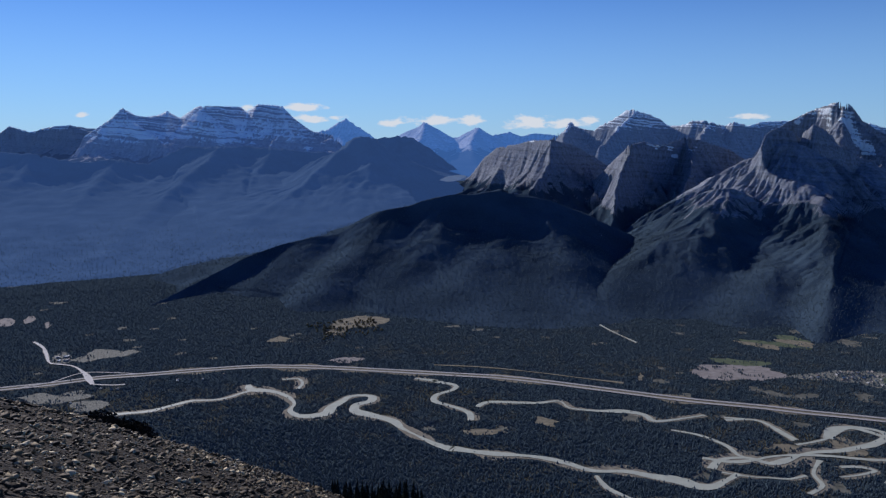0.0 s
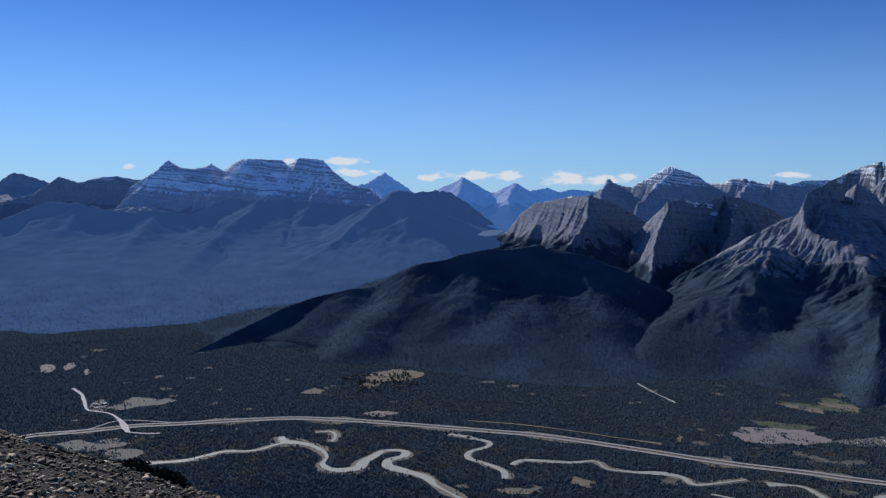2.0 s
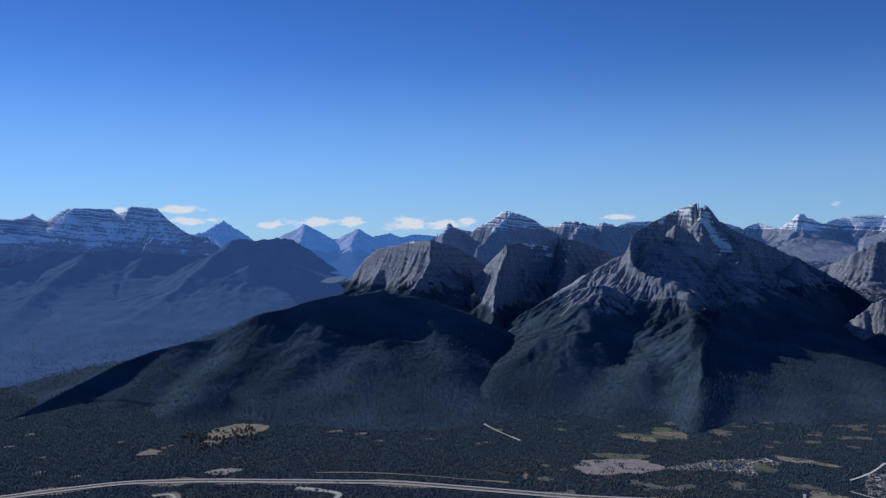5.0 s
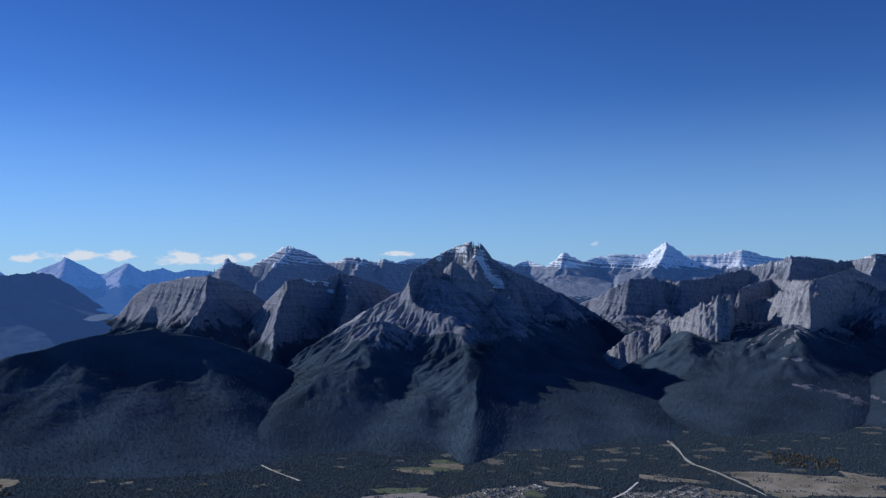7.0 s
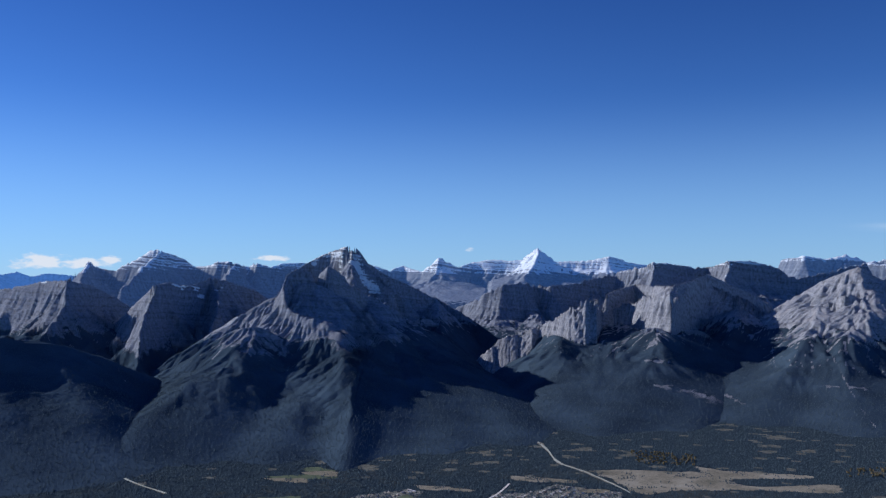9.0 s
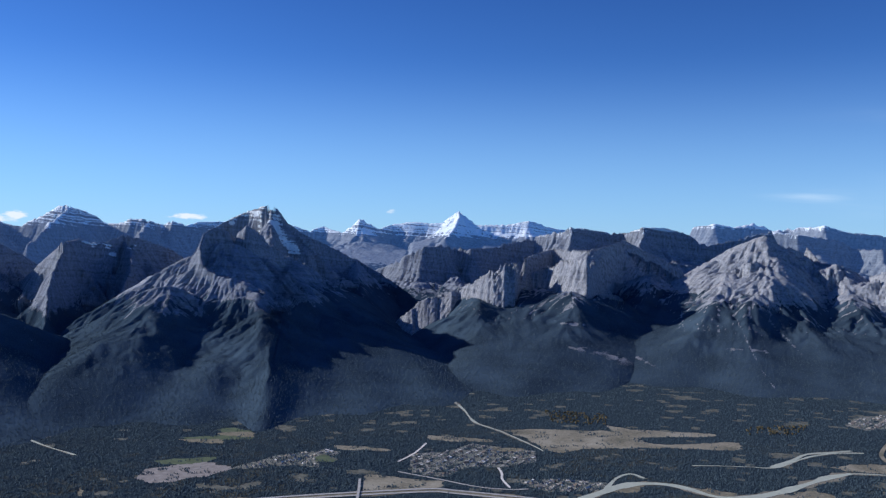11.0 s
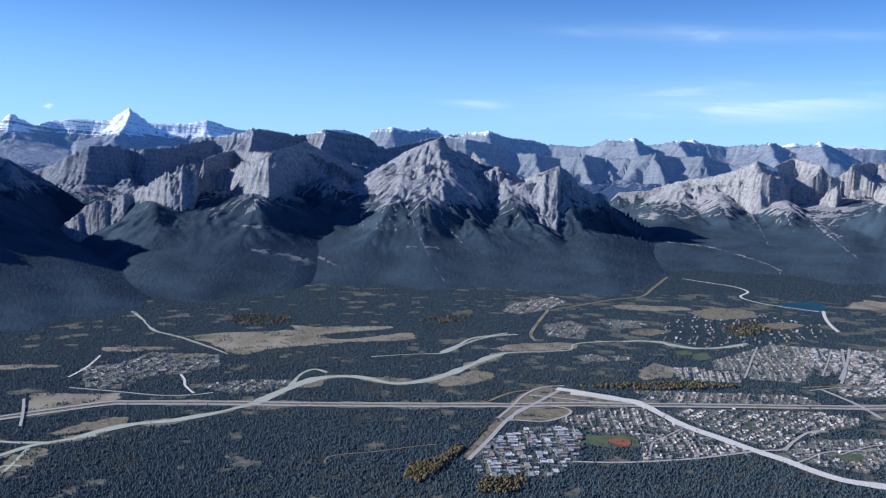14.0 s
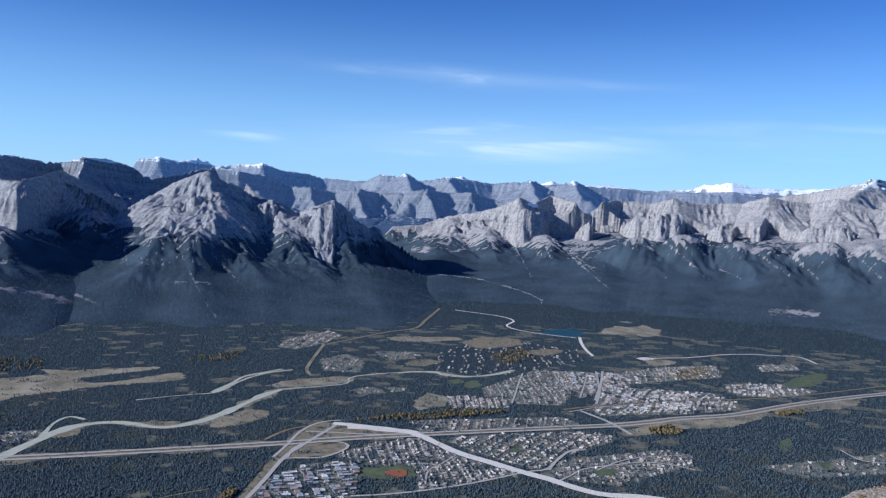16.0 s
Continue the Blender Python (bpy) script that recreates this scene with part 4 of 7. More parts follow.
mountain("mountain", "pale limestone peak with sheer sunlit cliffs", seed=19.0,
         crests=[[(69.75, -2.62, 1187), (71.6, -2.45, 1187), (72.51, -2.1, 1187), (73.89, -1.65, 1173), (75.5, -1.39, 1160), (76.87, -0.97, 1147), (78.22, -0.26, 1133), (79.16, -0.63, 1173), (80.39, -0, 1214), (81.67, -0.36, 1187), (82.58, -0.47, 1160), (83.25, -0.37, 1133), (83.92, -0.29, 1214), (84.81, -0.18, 1241), (86.14, -0.19, 1255)]],
         ribs=[[(75.97, -1.48, 1160), (76.39, -2.97, 1073), (76.71, -4.58, 981), (77.39, -6.63, 860)], [(73.9, -1.81, 1160), (73.97, -3.32, 1081), (74.96, -4.67, 994), (75.28, -6.28, 909)], [(80.19, -2.66, 1079), (80.62, -4.14, 997), (81.27, -5.49, 918), (82.03, -6.82, 836)]],
         cliffs=[([(62, -5.5, 1150), (72.55, -3.01, 1150), (73.75, -2.27, 1140), (74.88, -1.75, 1130), (76.33, -1.76, 1128), (77.53, -1.25, 1115), (78.66, -0.96, 1105), (79.89, -1.21, 1112), (80.3, -1.8, 1165), (81.37, -2.05, 1170), (83.26, -2.4, 1185), (86.2, -2.24, 1195), (96, -4.5, 1200)],
                  [(64, -5.4, 1085), (67.5, -5.3, 1085), (72.45, -3.17, 1085), (75.75, -3.94, 1080), (77.64, -3.46, 1078), (79.95, -3.72, 1080), (81.43, -3.19, 1085), (85.14, -2.9, 1085), (88.76, -2.76, 1085), (92.27, -2.76, 1085), (95.63, -2.61, 1085), (100.72, -2.18, 1085)], 380)],
         material=ROCK_PALE, front=1.12, foot=460, power=1.7, tree_line=36, crag=22, steep=0.8, spur_slope=0.6, spur_width=4, flute=11, flute_size=10, rows=300, blend=2.5, snow_line=112, snow_amount=0.8, snow_spots=[(79.35, -0.79, 30), (78.99, -0.65, 30)], scars=[[(81.45, -3.56, 6), (83.01, -4.61, 6), (84.39, -5.85, 3)], [(77.82, -3.18, 8), (78.65, -4.48, 6), (79.28, -5.59, 3)]] + [[(80.42, -2.81, 8), (81.9, -4.03, 8), (83.37, -5.24, 8), (84.63, -6.17, 3)], [(83.27, -3.48, 10), (82.39, -4.47, 5), (83.57, -4.76, 4)], [(73.7, -4.21, 12), (74.77, -3.93, 8), (75.71, -3.52, 8)]] + [[(71.18, -4.09, 20), (72.15, -4.29, 14)], [(70.03, -5.21, 8), (71.72, -5.38, 8)], [(71.65, -5.75, 6), (72.99, -5.76, 5), (75.78, -5.93, 5), (77.79, -6.36, 6), (79.28, -6.77, 6), (80.15, -7.15, 7), (80, -7.47, 4), (80.42, -7.68, 6)]], rock_spots=[(69.84, -4.74, 60), (70.64, -5.1, 50), (71.71, -5.95, 25), (72.12, -3.98, 30)], scree_amount=0.5)
mountain("mountain", "long pale limestone wall with buttresses", seed=20.0,
         crests=[[(85.25, -0.19, 1240), (87.02, -0.26, 1240), (88.3, 0.14, 1227), (89.61, -0.13, 1240), (91.09, -0.06, 1254), (92.55, 0.01, 1254), (94.15, 0.52, 1240), (95.37, 0.25, 1254), (96.56, 0.2, 1266), (98.08, 0.59, 1254), (100, 0.06, 1266), (102.18, -0.03, 1266), (103.94, -0.14, 1266), (105.62, -0.15, 1266)]],
         ribs=[[(86.28, -2.45, 1008), (87.39, -4.42, 940), (88.47, -6.03, 870)], [(89.21, -2.16, 1008), (90.3, -4.22, 940), (91.36, -5.8, 870)], [(92.46, -2.41, 1008), (93.5, -3.98, 940), (94.52, -5.54, 870)], [(94.26, -2.62, 1008), (95.26, -3.85, 940), (96.26, -5.38, 870)], [(97.69, -2.07, 996), (98.66, -3.58, 940), (99.62, -5.07, 870)], [(100.33, -2, 1008), (101.26, -3.37, 940), (102.18, -4.83, 870)], [(102.33, -2.06, 1008), (103.21, -3.21, 940), (104.1, -4.63, 870)]],
         cliffs=[([(72, -4.2, 1200), (81.43, -1.89, 1165), (82.01, -1.41, 1130), (83.04, -1.13, 1122), (83.38, -1.94, 1185), (84.94, -2.01, 1190), (85.28, -1.54, 1150), (85.95, -1.13, 1138), (87.03, -0.85, 1135), (87.92, -0.73, 1130), (88.79, -0.91, 1135), (89.14, -1.93, 1195), (90.34, -2, 1195), (90.6, -1.62, 1145), (91.31, -1.29, 1135), (92.06, -1.1, 1140), (92.35, -1.96, 1195), (93.1, -1.91, 1195), (93.26, -1.25, 1150), (93.76, -1.15, 1150), (94.11, -1.85, 1200), (94.91, -1.87, 1200), (95.28, -1.42, 1160), (96.51, -1.21, 1150), (97.78, -1.06, 1150), (98.97, -0.99, 1150), (99.26, -1.53, 1200), (99.99, -1.48, 1195), (100.65, -1.3, 1160)], [(72.45, -3.17, 1085), (75.75, -3.94, 1080), (77.64, -3.46, 1078), (79.95, -3.72, 1080), (81.43, -3.19, 1085), (85.14, -2.9, 1085), (88.76, -2.76, 1085), (92.27, -2.76, 1085), (95.63, -2.61, 1085), (100.72, -2.18, 1085)], 380)],
         material=ROCK_PALE, front=1.15, foot=480, power=1.8, tree_line=52, crag=18, steep=0.7, spur_slope=0.7, spur_width=3, flute=10, flute_size=10, rows=280, blend=4, scars=[[(88.61, -3.14, 7), (89.74, -4.18, 6), (90.68, -5.03, 3)], [(94.84, -3.16, 6), (95.68, -4.28, 3)], [(95.47, -2.69, 6), (96.52, -3.68, 6), (97.32, -4.5, 3)], [(98.81, -2.28, 6), (99.5, -3.1, 3)]] + [[(87.3, -2.08, 12), (88.49, -3.17, 10), (89.65, -4.01, 10), (90.86, -4.98, 3)], [(94.9, -2.52, 10), (95.99, -3.44, 10), (97.38, -4.45, 4)], [(93.69, -3.05, 8), (94.9, -3.97, 14), (95.76, -4.5, 4)]] + [[(98.85, -1.61, 6), (99.33, -2.87, 6), (101.06, -4.3, 4)], [(85.96, -2.39, 6), (86.26, -3.54, 3)], [(87.72, -4.49, 6), (88.21, -5.17, 3)]] + [[(91.53, -4.34, 8), (92.3, -4.62, 6), (92.85, -4.8, 5)], [(86.92, -3.15, 8), (87.85, -3.67, 6)], [(94.78, -6.72, 26), (96.01, -6.64, 30), (97.43, -6.63, 24)]], scree_amount=0.5)
mountain("mountain", "layered snowy summit", seed=21.0, step=0.055, far=1.5,
         crests=[[(93.77, 0.18, 1950), (95.34, 0.68, 1950), (96.52, 0.84, 1950), (98.41, 1.34, 1885), (99.33, 1.58, 1849), (99.69, 1.74, 1835), (100.05, 1.88, 1820), (100.61, 1.77, 1859), (102.11, 0.98, 1950), (103.89, 0.45, 1950)]],
         spurs=[[(100.05, 1.88, 1820), (99.18, 1.06, 1723), (98.3, 0.18, 1625)]],
         facet=1.5, material=ROCK_PALE, foot=520, tree_line=30, snow_line=140, snow_amount=1.5, crag=60, steep=1.3, flute=14, flute_size=14, terrace=3.0, rows=140)

# ---- valley floor ----
def ground_material():
    m, n, l, b = shader("forest_floor", 1.0)
    geo = n.new("ShaderNodeNewGeometry")
    pos = geo.outputs["Position"]
    big = n_noise(n, l, pos, 0.012, 4, 0.6)
    mid = n_noise(n, l, pos, 0.09, 5, 0.65)
    fine = n_noise(n, l, pos, 1.2, 4, 0.7)
    # woods tone carries the same blue haze tint as the trees above it
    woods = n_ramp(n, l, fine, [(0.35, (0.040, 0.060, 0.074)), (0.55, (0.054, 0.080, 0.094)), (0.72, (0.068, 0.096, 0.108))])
    grass = n_ramp(n, l, fine, [(0.3, (0.06, 0.065, 0.040)), (0.7, (0.17, 0.15, 0.10))])
    mask = n_ramp(n, l, n_math(n, l, "ADD", n_math(n, l, "MULTIPLY", big, 0.5), n_math(n, l, "MULTIPLY", mid, 0.5)), [(0.50, (0, 0, 0)), (0.60, (1, 1, 1))])
    dist = n.new("ShaderNodeVectorMath")
    dist.operation = "LENGTH"
    l.new(pos, dist.inputs[0])
    closed = n.new("ShaderNodeMapRange")
    for sock, v in zip(closed.inputs[1:5], (330.0, 470.0, 1.0, 0.0)):
        sock.default_value = v
    l.new(dist.outputs["Value"], closed.inputs[0])
    mask = n_math(n, l, "MULTIPLY", mask, closed.outputs[0])
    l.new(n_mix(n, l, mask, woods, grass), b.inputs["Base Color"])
    b.inputs["Specular IOR Level"].default_value = 0.0
    n_bump(n, l, b, fine, 0.5, 1.5)
    return m


az = np.radians(np.arange(-60, 130.1, 2.0))
rr = np.concatenate([np.linspace(60, 700, 40), np.geomspace(720, 4900, 20)])
GR, GA = np.meshgrid(rr, az, indexing="ij")
GXX, GYY = GR * np.sin(GA), GR * np.cos(GA)
ground = new("ground", grid_mesh("ground", GXX, GYY, np.zeros(GXX.shape), {}, ground_material()))
tagged(ground, "wide forested valley floor with clearings", "ground", kind="structure")


def plain(name, color, rough=0.8, vary=0.25, scale=0.8):
    m, n, l, b = shader(name, rough)
    geo = n.new("ShaderNodeNewGeometry")
    f = n_noise(n, l, geo.outputs["Position"], scale, 5, 0.65)
    l.new(n_ramp(n, l, f, [(0.3, tuple(c * (1 - vary) for c in color)), (0.7, tuple(min(1, c * (1 + vary)) for c in color))]), b.inputs["Base Color"])
    return m


def smooth_line(pts, step=2.0):
    """A smooth curve through the points (Catmull-Rom)."""
    p = np.array([pts[0], *pts, pts[-1]], float)
    out = []
    for i in range(1, len(p) - 2):
        nseg = max(2, int(np.hypot(*(p[i + 1] - p[i])) / step))
        for k in range(nseg):
            t = k / nseg
            out.append(0.5 * (2 * p[i] + (p[i + 1] - p[i - 1]) * t + (2 * p[i - 1] - 5 * p[i] + 4 * p[i + 1] - p[i + 2]) * t * t
                              + (3 * p[i] - p[i - 1] - 3 * p[i + 1] + p[i + 2]) * t ** 3))
    out.append(p[-1])
    return np.array(out)


RIBBONS = []


def ribbon(name, label, pts, width, material, z=0.05, wobble=0.0, category="road", taper=False, parent=None, offset=0.0, kind="structure", seed=0.0):
    z = z + {"river": 0.06, "road": 0.06, "highway": 0.08}.get(name, 0.0) + 0.0008 * len(RIBBONS)
    RIBBONS.append(name)
    c = smooth_line(pts)
    t = np.gradient(c, axis=0)
    t /= np.maximum(np.hypot(t[:, 0], t[:, 1]), 1e-6)[:, None]
    nrm = np.stack([-t[:, 1], t[:, 0]], 1)
    s = np.arange(len(c))
    w = width / 2 * (np.ones(len(c)) if wobble < 0.35 else np.clip(0.8 + 0.75 * perlin(s / 11.0 + seed, s * 0 + 0.2), 0.35, 1.4))
    wl_, wr_ = w * (1 + wobble * perlin(s / 5.0 + seed, s * 0 + 0.5)), w * (1 + wobble * perlin(s / 5.0 + 40 + seed, s * 0 + 0.5))
    if taper:
        wl_, wr_ = wl_ * smooth(0, 8, s) * 1.0, wr_ * smooth(0, 8, s)
    c = c + nrm * offset
    a, b2 = c + nrm * wl_[:, None], c - nrm * wr_[:, None]
    X, Y = np.stack([a[:, 0], b2[:, 0]], 0), np.stack([a[:, 1], b2[:, 1]], 0)
    ob = new(name, grid_mesh(name, X, Y, np.full(X.shape, z), {}, material))
    if parent:
        ob.parent = parent
        if label:
            tagged(ob, label)
    else:
        tagged(ob, label, category, kind=kind)
    return ob


WATER = plain("silty_river", (0.55, 0.57, 0.44), 0.65, 0.12, 0.3)
ASPHALT = plain("asphalt", (0.52, 0.495, 0.44), 0.9, 0.12, 0.6)
SAND = plain("river_sand", (0.288, 0.258, 0.186), 1.0, 0.3, 0.5)
GRAVEL = plain("gravel", (0.80, 0.76, 0.66), 0.95, 0.15, 1.0)
VERGE = plain("dry_grass", (0.250, 0.220, 0.145), 1.0, 0.4, 0.35)
def meadow_material():
    m, n, l, b = shader("autumn_meadow", 1.0)
    geo = n.new("ShaderNodeNewGeometry")
    big, fine = n_noise(n, l, geo.outputs["Position"], 0.06, 5, 0.6), n_noise(n, l, geo.outputs["Position"], 0.7, 5, 0.7)
    v = n_math(n, l, "ADD", n_math(n, l, "MULTIPLY", big, 0.6), n_math(n, l, "MULTIPLY", fine, 0.4))
    l.new(n_ramp(n, l, v, [(0.33, (0.12, 0.125, 0.085)), (0.45, (0.24, 0.213, 0.145)), (0.55, (0.37, 0.33, 0.235)), (0.68, (0.46, 0.415, 0.32))]), b.inputs["Base Color"])
    return m


MEADOW = meadow_material()
STUBBLE = plain("pale_bare_field", (0.33, 0.295, 0.255), 1.0, 0.3, 0.3)
LAWN = plain("green_lawn", (0.118, 0.150, 0.080), 1.0, 0.25, 0.3)
CLAY = plain("red_infield", (0.36, 0.13, 0.07), 1.0, 0.1, 1.0)
FAR_WATER = plain("far_water", (0.13, 0.20, 0.27), 0.5, 0.05, 0.1)
LAKE = plain("turquoise_water", (0.014, 0.075, 0.085), 0.4, 0.1, 0.1)
DIRT = plain("town_ground", (0.24, 0.24, 0.19), 1.0, 0.75, 1.2)

# what lies where on the floor: 1 open water or road, 2 meadow, 3 town
CELL, X0, Y0 = 0.5, -420.0, -160.0
cover = np.zeros((2100, 2500), np.uint8)


def cells(x, y):
    return np.clip(((np.asarray(y) - Y0) / CELL).astype(int), 0, cover.shape[0] - 1), np.clip(((np.asarray(x) - X0) / CELL).astype(int), 0, cover.shape[1] - 1)


def inside(px, py, poly):
    c = np.zeros(px.shape, bool)
    for (x1, y1), (x2, y2) in zip(poly, poly[1:] + poly[:1]):
        c ^= ((y1 > py) != (y2 > py)) & (px < (x2 - x1) * (py - y1) / (y2 - y1 + 1e-9) + x1)
    return c


def stamp_poly(poly, value):
    p = np.array(poly)
    (r0, r1), (c0, c1) = [(v.min(), v.max()) for v in cells(p[:, 0], p[:, 1])]
    yy, xx = np.mgrid[r0:r1 + 1, c0:c1 + 1]
    m = inside(X0 + xx * CELL, Y0 + yy * CELL, poly)
    cover[r0:r1 + 1, c0:c1 + 1][m] = value


def stamp_line(pts, width, value=1):
    c = smooth_line(pts, 0.4)
    for o in np.arange(-width / 2, width / 2 + 0.1, 0.4):
        t = np.gradient(c, axis=0)
        t /= np.maximum(np.hypot(t[:, 0], t[:, 1]), 1e-6)[:, None]
        i, j = cells(c[:, 0] - t[:, 1] * o, c[:, 1] + t[:, 0] * o)
        cover[i, j] = value


def road(label, pts, width, material=None, z=0.12, wobble=0.0, clear=0.8, name="road", category="road"):
    stamp_line(pts, width + clear)
    return ribbon(name, label, pts, width, material or ASPHALT, z, wobble, category)


def river(pts, width, wobble=0.55, seed=0.0):
    # gravel bars lie along the channel
    ribbon("gravel_bank", "tan sand and gravel bank along the river channel", pts, width * 1.7, SAND, 0.05, 1.1, "river bank", seed=seed + 9)
    stamp_line(pts, width * 1.45)
    return ribbon("river", "pale silty braided river channel", pts, width, WATER, 0.09, wobble, "river", seed=seed)


LEVELS = []


def field(label, poly, material, value=2, z=0.05, name="field", category="field", edge=2.2):
    """A patch of ground with an uneven edge."""
    c = smooth_line(poly + poly[:1], 1.5)[:-1]
    z = z + 0.001 * len(LEVELS)
    LEVELS.append(name)
    n = len(c)
    ang = np.arange(n)
    d = c - c.mean(0)
    d /= np.maximum(np.hypot(d[:, 0], d[:, 1]), 1e-6)[:, None]
    c = c + d * (edge * fbm(ang / 4.0 + poly[0][0], ang * 0 + 0.5, 4, 0.65))[:, None]
    me = bpy.data.meshes.new(name)
    me.from_pydata([(x, y, z) for x, y in c], [], [list(range(n))])
    me.validate()
    if me.polygons[0].normal.z < 0:
        me.flip_normals()
    me.materials.append(material)
    stamp_poly([tuple(q) for q in c], value)
    return tagged(new(name, me), label, category, kind="structure")


HIGHWAY = [(-183.8, 324), (-178.5, 329.4), (-161.2, 336.3), (-145.3, 344.9), (-127, 349.8), (-104.5, 356.9), (-82.1, 362.1), (-64, 361.4), (-44.4, 358.9), (3.6, 348.8)] + [(24.4, 344), (43.4, 336.4), (71.1, 323.1), (94.7, 312), (117.6, 304), (132.5, 297.6), (156.8, 288.5)] + [(194.8, 271.6), (203.1, 263.8), (221.2, 239.8), (246.1, 203.7), (287.5, 147.5)] + [(300.5, 132), (320.2, 105), (357.8, 50.9), (371.2, 31.5), (385.9, 14.4)] + [(397.1, 3.5), (417.2, -21.8), (451.2, -50), (483.7, -80.8), (504.9, -103.2), (529.9, -128.7)]
# fields and clearings
field("tan autumn meadow beside the creek mouth", [(291.8, 335.2), (306.2, 329.6), (315.9, 321.2), (337, 304.3)] + [(345.5, 313), (351.2, 297.8), (376.6, 270.2), (371, 266.1), (340.1, 283.5), (336.4, 268.8), (369, 253.4), (367.6, 244.8), (357.7, 241.2), (330.6, 264), (300.4, 282.9)] + [(293.6, 283.8), (280.6, 287.1), (286, 307.6)], MEADOW)
field("pale bare field beside the trees", [(109, 356), (115.4, 362.6), (137.3, 361.2), (143.9, 347.7), (141.2, 341.2), (114.1, 340), (107.4, 348.1)], STUBBLE)
field("narrow green clearing", [(121.4, 374.6), (133.3, 370.9), (143.9, 366.7), (140.8, 360.6), (127.7, 363.5), (121.7, 368.2)], LAWN)
field("tan clearing", [(252.1, 346.7), (261.9, 337.3), (270.8, 323.9), (266.3, 321), (248.2, 338.6)], MEADOW)
field("tan clearing", [(200.8, 356), (209.9, 347.3), (218.8, 335.4), (216.7, 332.1), (206.2, 341.2), (198.8, 349.4)], MEADOW)
field("green clearing between strips of trees", [(145.3, 411.7), (158.4, 405.9), (175.8, 401.3), (172.7, 390.5), (158.9, 395.3), (146.5, 398.4)], LAWN)
field("green clearing between strips of trees", [(168.1, 418.2), (176.6, 414.6), (176.8, 396.1), (168.1, 398.4)], LAWN)
field("green oval sports ground", [(182, 341.6), (188.6, 343.2), (189.4, 335.7), (184, 330.5), (179, 333)], LAWN)
field("dry grass beside the highway junction", [(178.2, 292.1), (189.1, 302.2), (200, 288.7), (208.4, 276.7), (200.5, 270.7), (183.6, 278.6), (174.3, 283.3)], MEADOW)
field("tan meadow by the river", [(367.8, 198.3), (383.8, 194.1), (395.9, 182), (405.2, 170.4), (394.8, 165.4), (377.6, 176.7), (367.1, 190.7)], MEADOW)
field("tan meadow near the far gap", [(522.2, 195.8), (534.5, 181.8), (542.6, 168.4), (549.5, 154.8), (540.8, 148.5), (523.6, 166.1), (514.2, 182.5)], MEADOW)
field("green school field", [(272.5, 109.3), (278.7, 104.7), (281.8, 96.8), (280.4, 91.3), (274.3, 89.2), (268.4, 94.4), (265.6, 104.6)], LAWN)
field("red clay infield", [(273.2, 100.6), (276.8, 97.8), (278, 94.2), (272.5, 92), (269, 95.3)], CLAY, z=0.22, edge=0.2)
field("green park lawn", [(421.4, 112.7), (428.5, 106.7), (415.1, 102.3), (409.5, 107.6)], LAWN)
field("green park lawn", [(422.5, 121), (427.8, 116.3), (419.4, 113), (414.2, 117.6)], LAWN)
field("brown clearing", [(365.8, 120.7), (390.6, 122.4), (385, 110.6), (370.8, 107.9), (358.6, 115.1)], MEADOW)
field("dry grass strip below the highway", [(389.4, 0.5), (420.5, -23.8), (429.6, -36.5), (411, -30.8), (392, -16.9), (383.7, -2.5)], MEADOW)
field("dry grass strip below the highway", [(434.7, -38.4), (462.4, -61.5), (479.7, -84.8), (464.8, -80.8), (437.6, -52.5)], MEADOW)
field("green meadow among trees", [(379.9, -38.2), (386.3, -43.8), (367, -41.3), (367, -38.1)], LAWN)
field("green meadow among trees", [(355.2, -51.4), (359.8, -56.3), (344.5, -53.6), (344.3, -51.2)], LAWN)
field("golf course lawn", [(501.5, -50.4), (530.8, -62.2), (547, -79), (513.4, -71.1), (495.9, -55.1)], LAWN)
field("brown quarry ground", [(622.1, 65.7), (648.4, 61.2), (666.3, 55.5), (665.5, 45.3), (682.2, 36.4), (665.2, 29.2), (665.9, 22.6), (638.2, 24.2), (623.4, 32.8), (633.8, 41.7), (621.4, 51.3)], MEADOW, edge=4)
for poly in ([(652.9, 43.1), (661.4, 35.1), (654.4, 29.8), (643.6, 36.4)], [(644.4, 62.1), (651.5, 59.1), (645.1, 55.5), (637.9, 58.9)], [(687.6, 57.4), (696.1, 50.3), (686.7, 47)]):
    field("pale gravel yard of the quarry", poly, DIRT, z=0.12, edge=0.8)
field("pale gravel clearing in the woods", [(537.4, 33), (543.9, 27.8), (541.8, 21.2), (531.7, 27)], GRAVEL, edge=0.8)
field("dry grass clearing in the woods", [(529.5, 26.9), (540.5, 19.5), (538.2, 7.6), (523.1, 14.8), (516.9, 22.3)], MEADOW, edge=1.5)
field("turquoise reservoir", [(596.6, 106.3), (618, 98.9), (628.5, 87.8), (621.6, 76.8), (595.6, 76.9), (593.9, 89.9)], LAKE, 1, 0.1, "lake", "lake")
field("far bright lake between the mountains", [(0.4 * x, 0.4 * y) for x, y in [(-7.5, 2007.7), (9.3, 2181.7), (43.2, 2278.7), (59.6, 2210.3), (42.6, 2031.6), (14.7, 1928.8)]], FAR_WATER, 1, 60.0, "lake", "lake")
field("dry grass strip along the road", [(-52, 372), (-46.6, 377.9), (-37.1, 376), (-38.2, 371.3), (-47.1, 369.1)], STUBBLE)
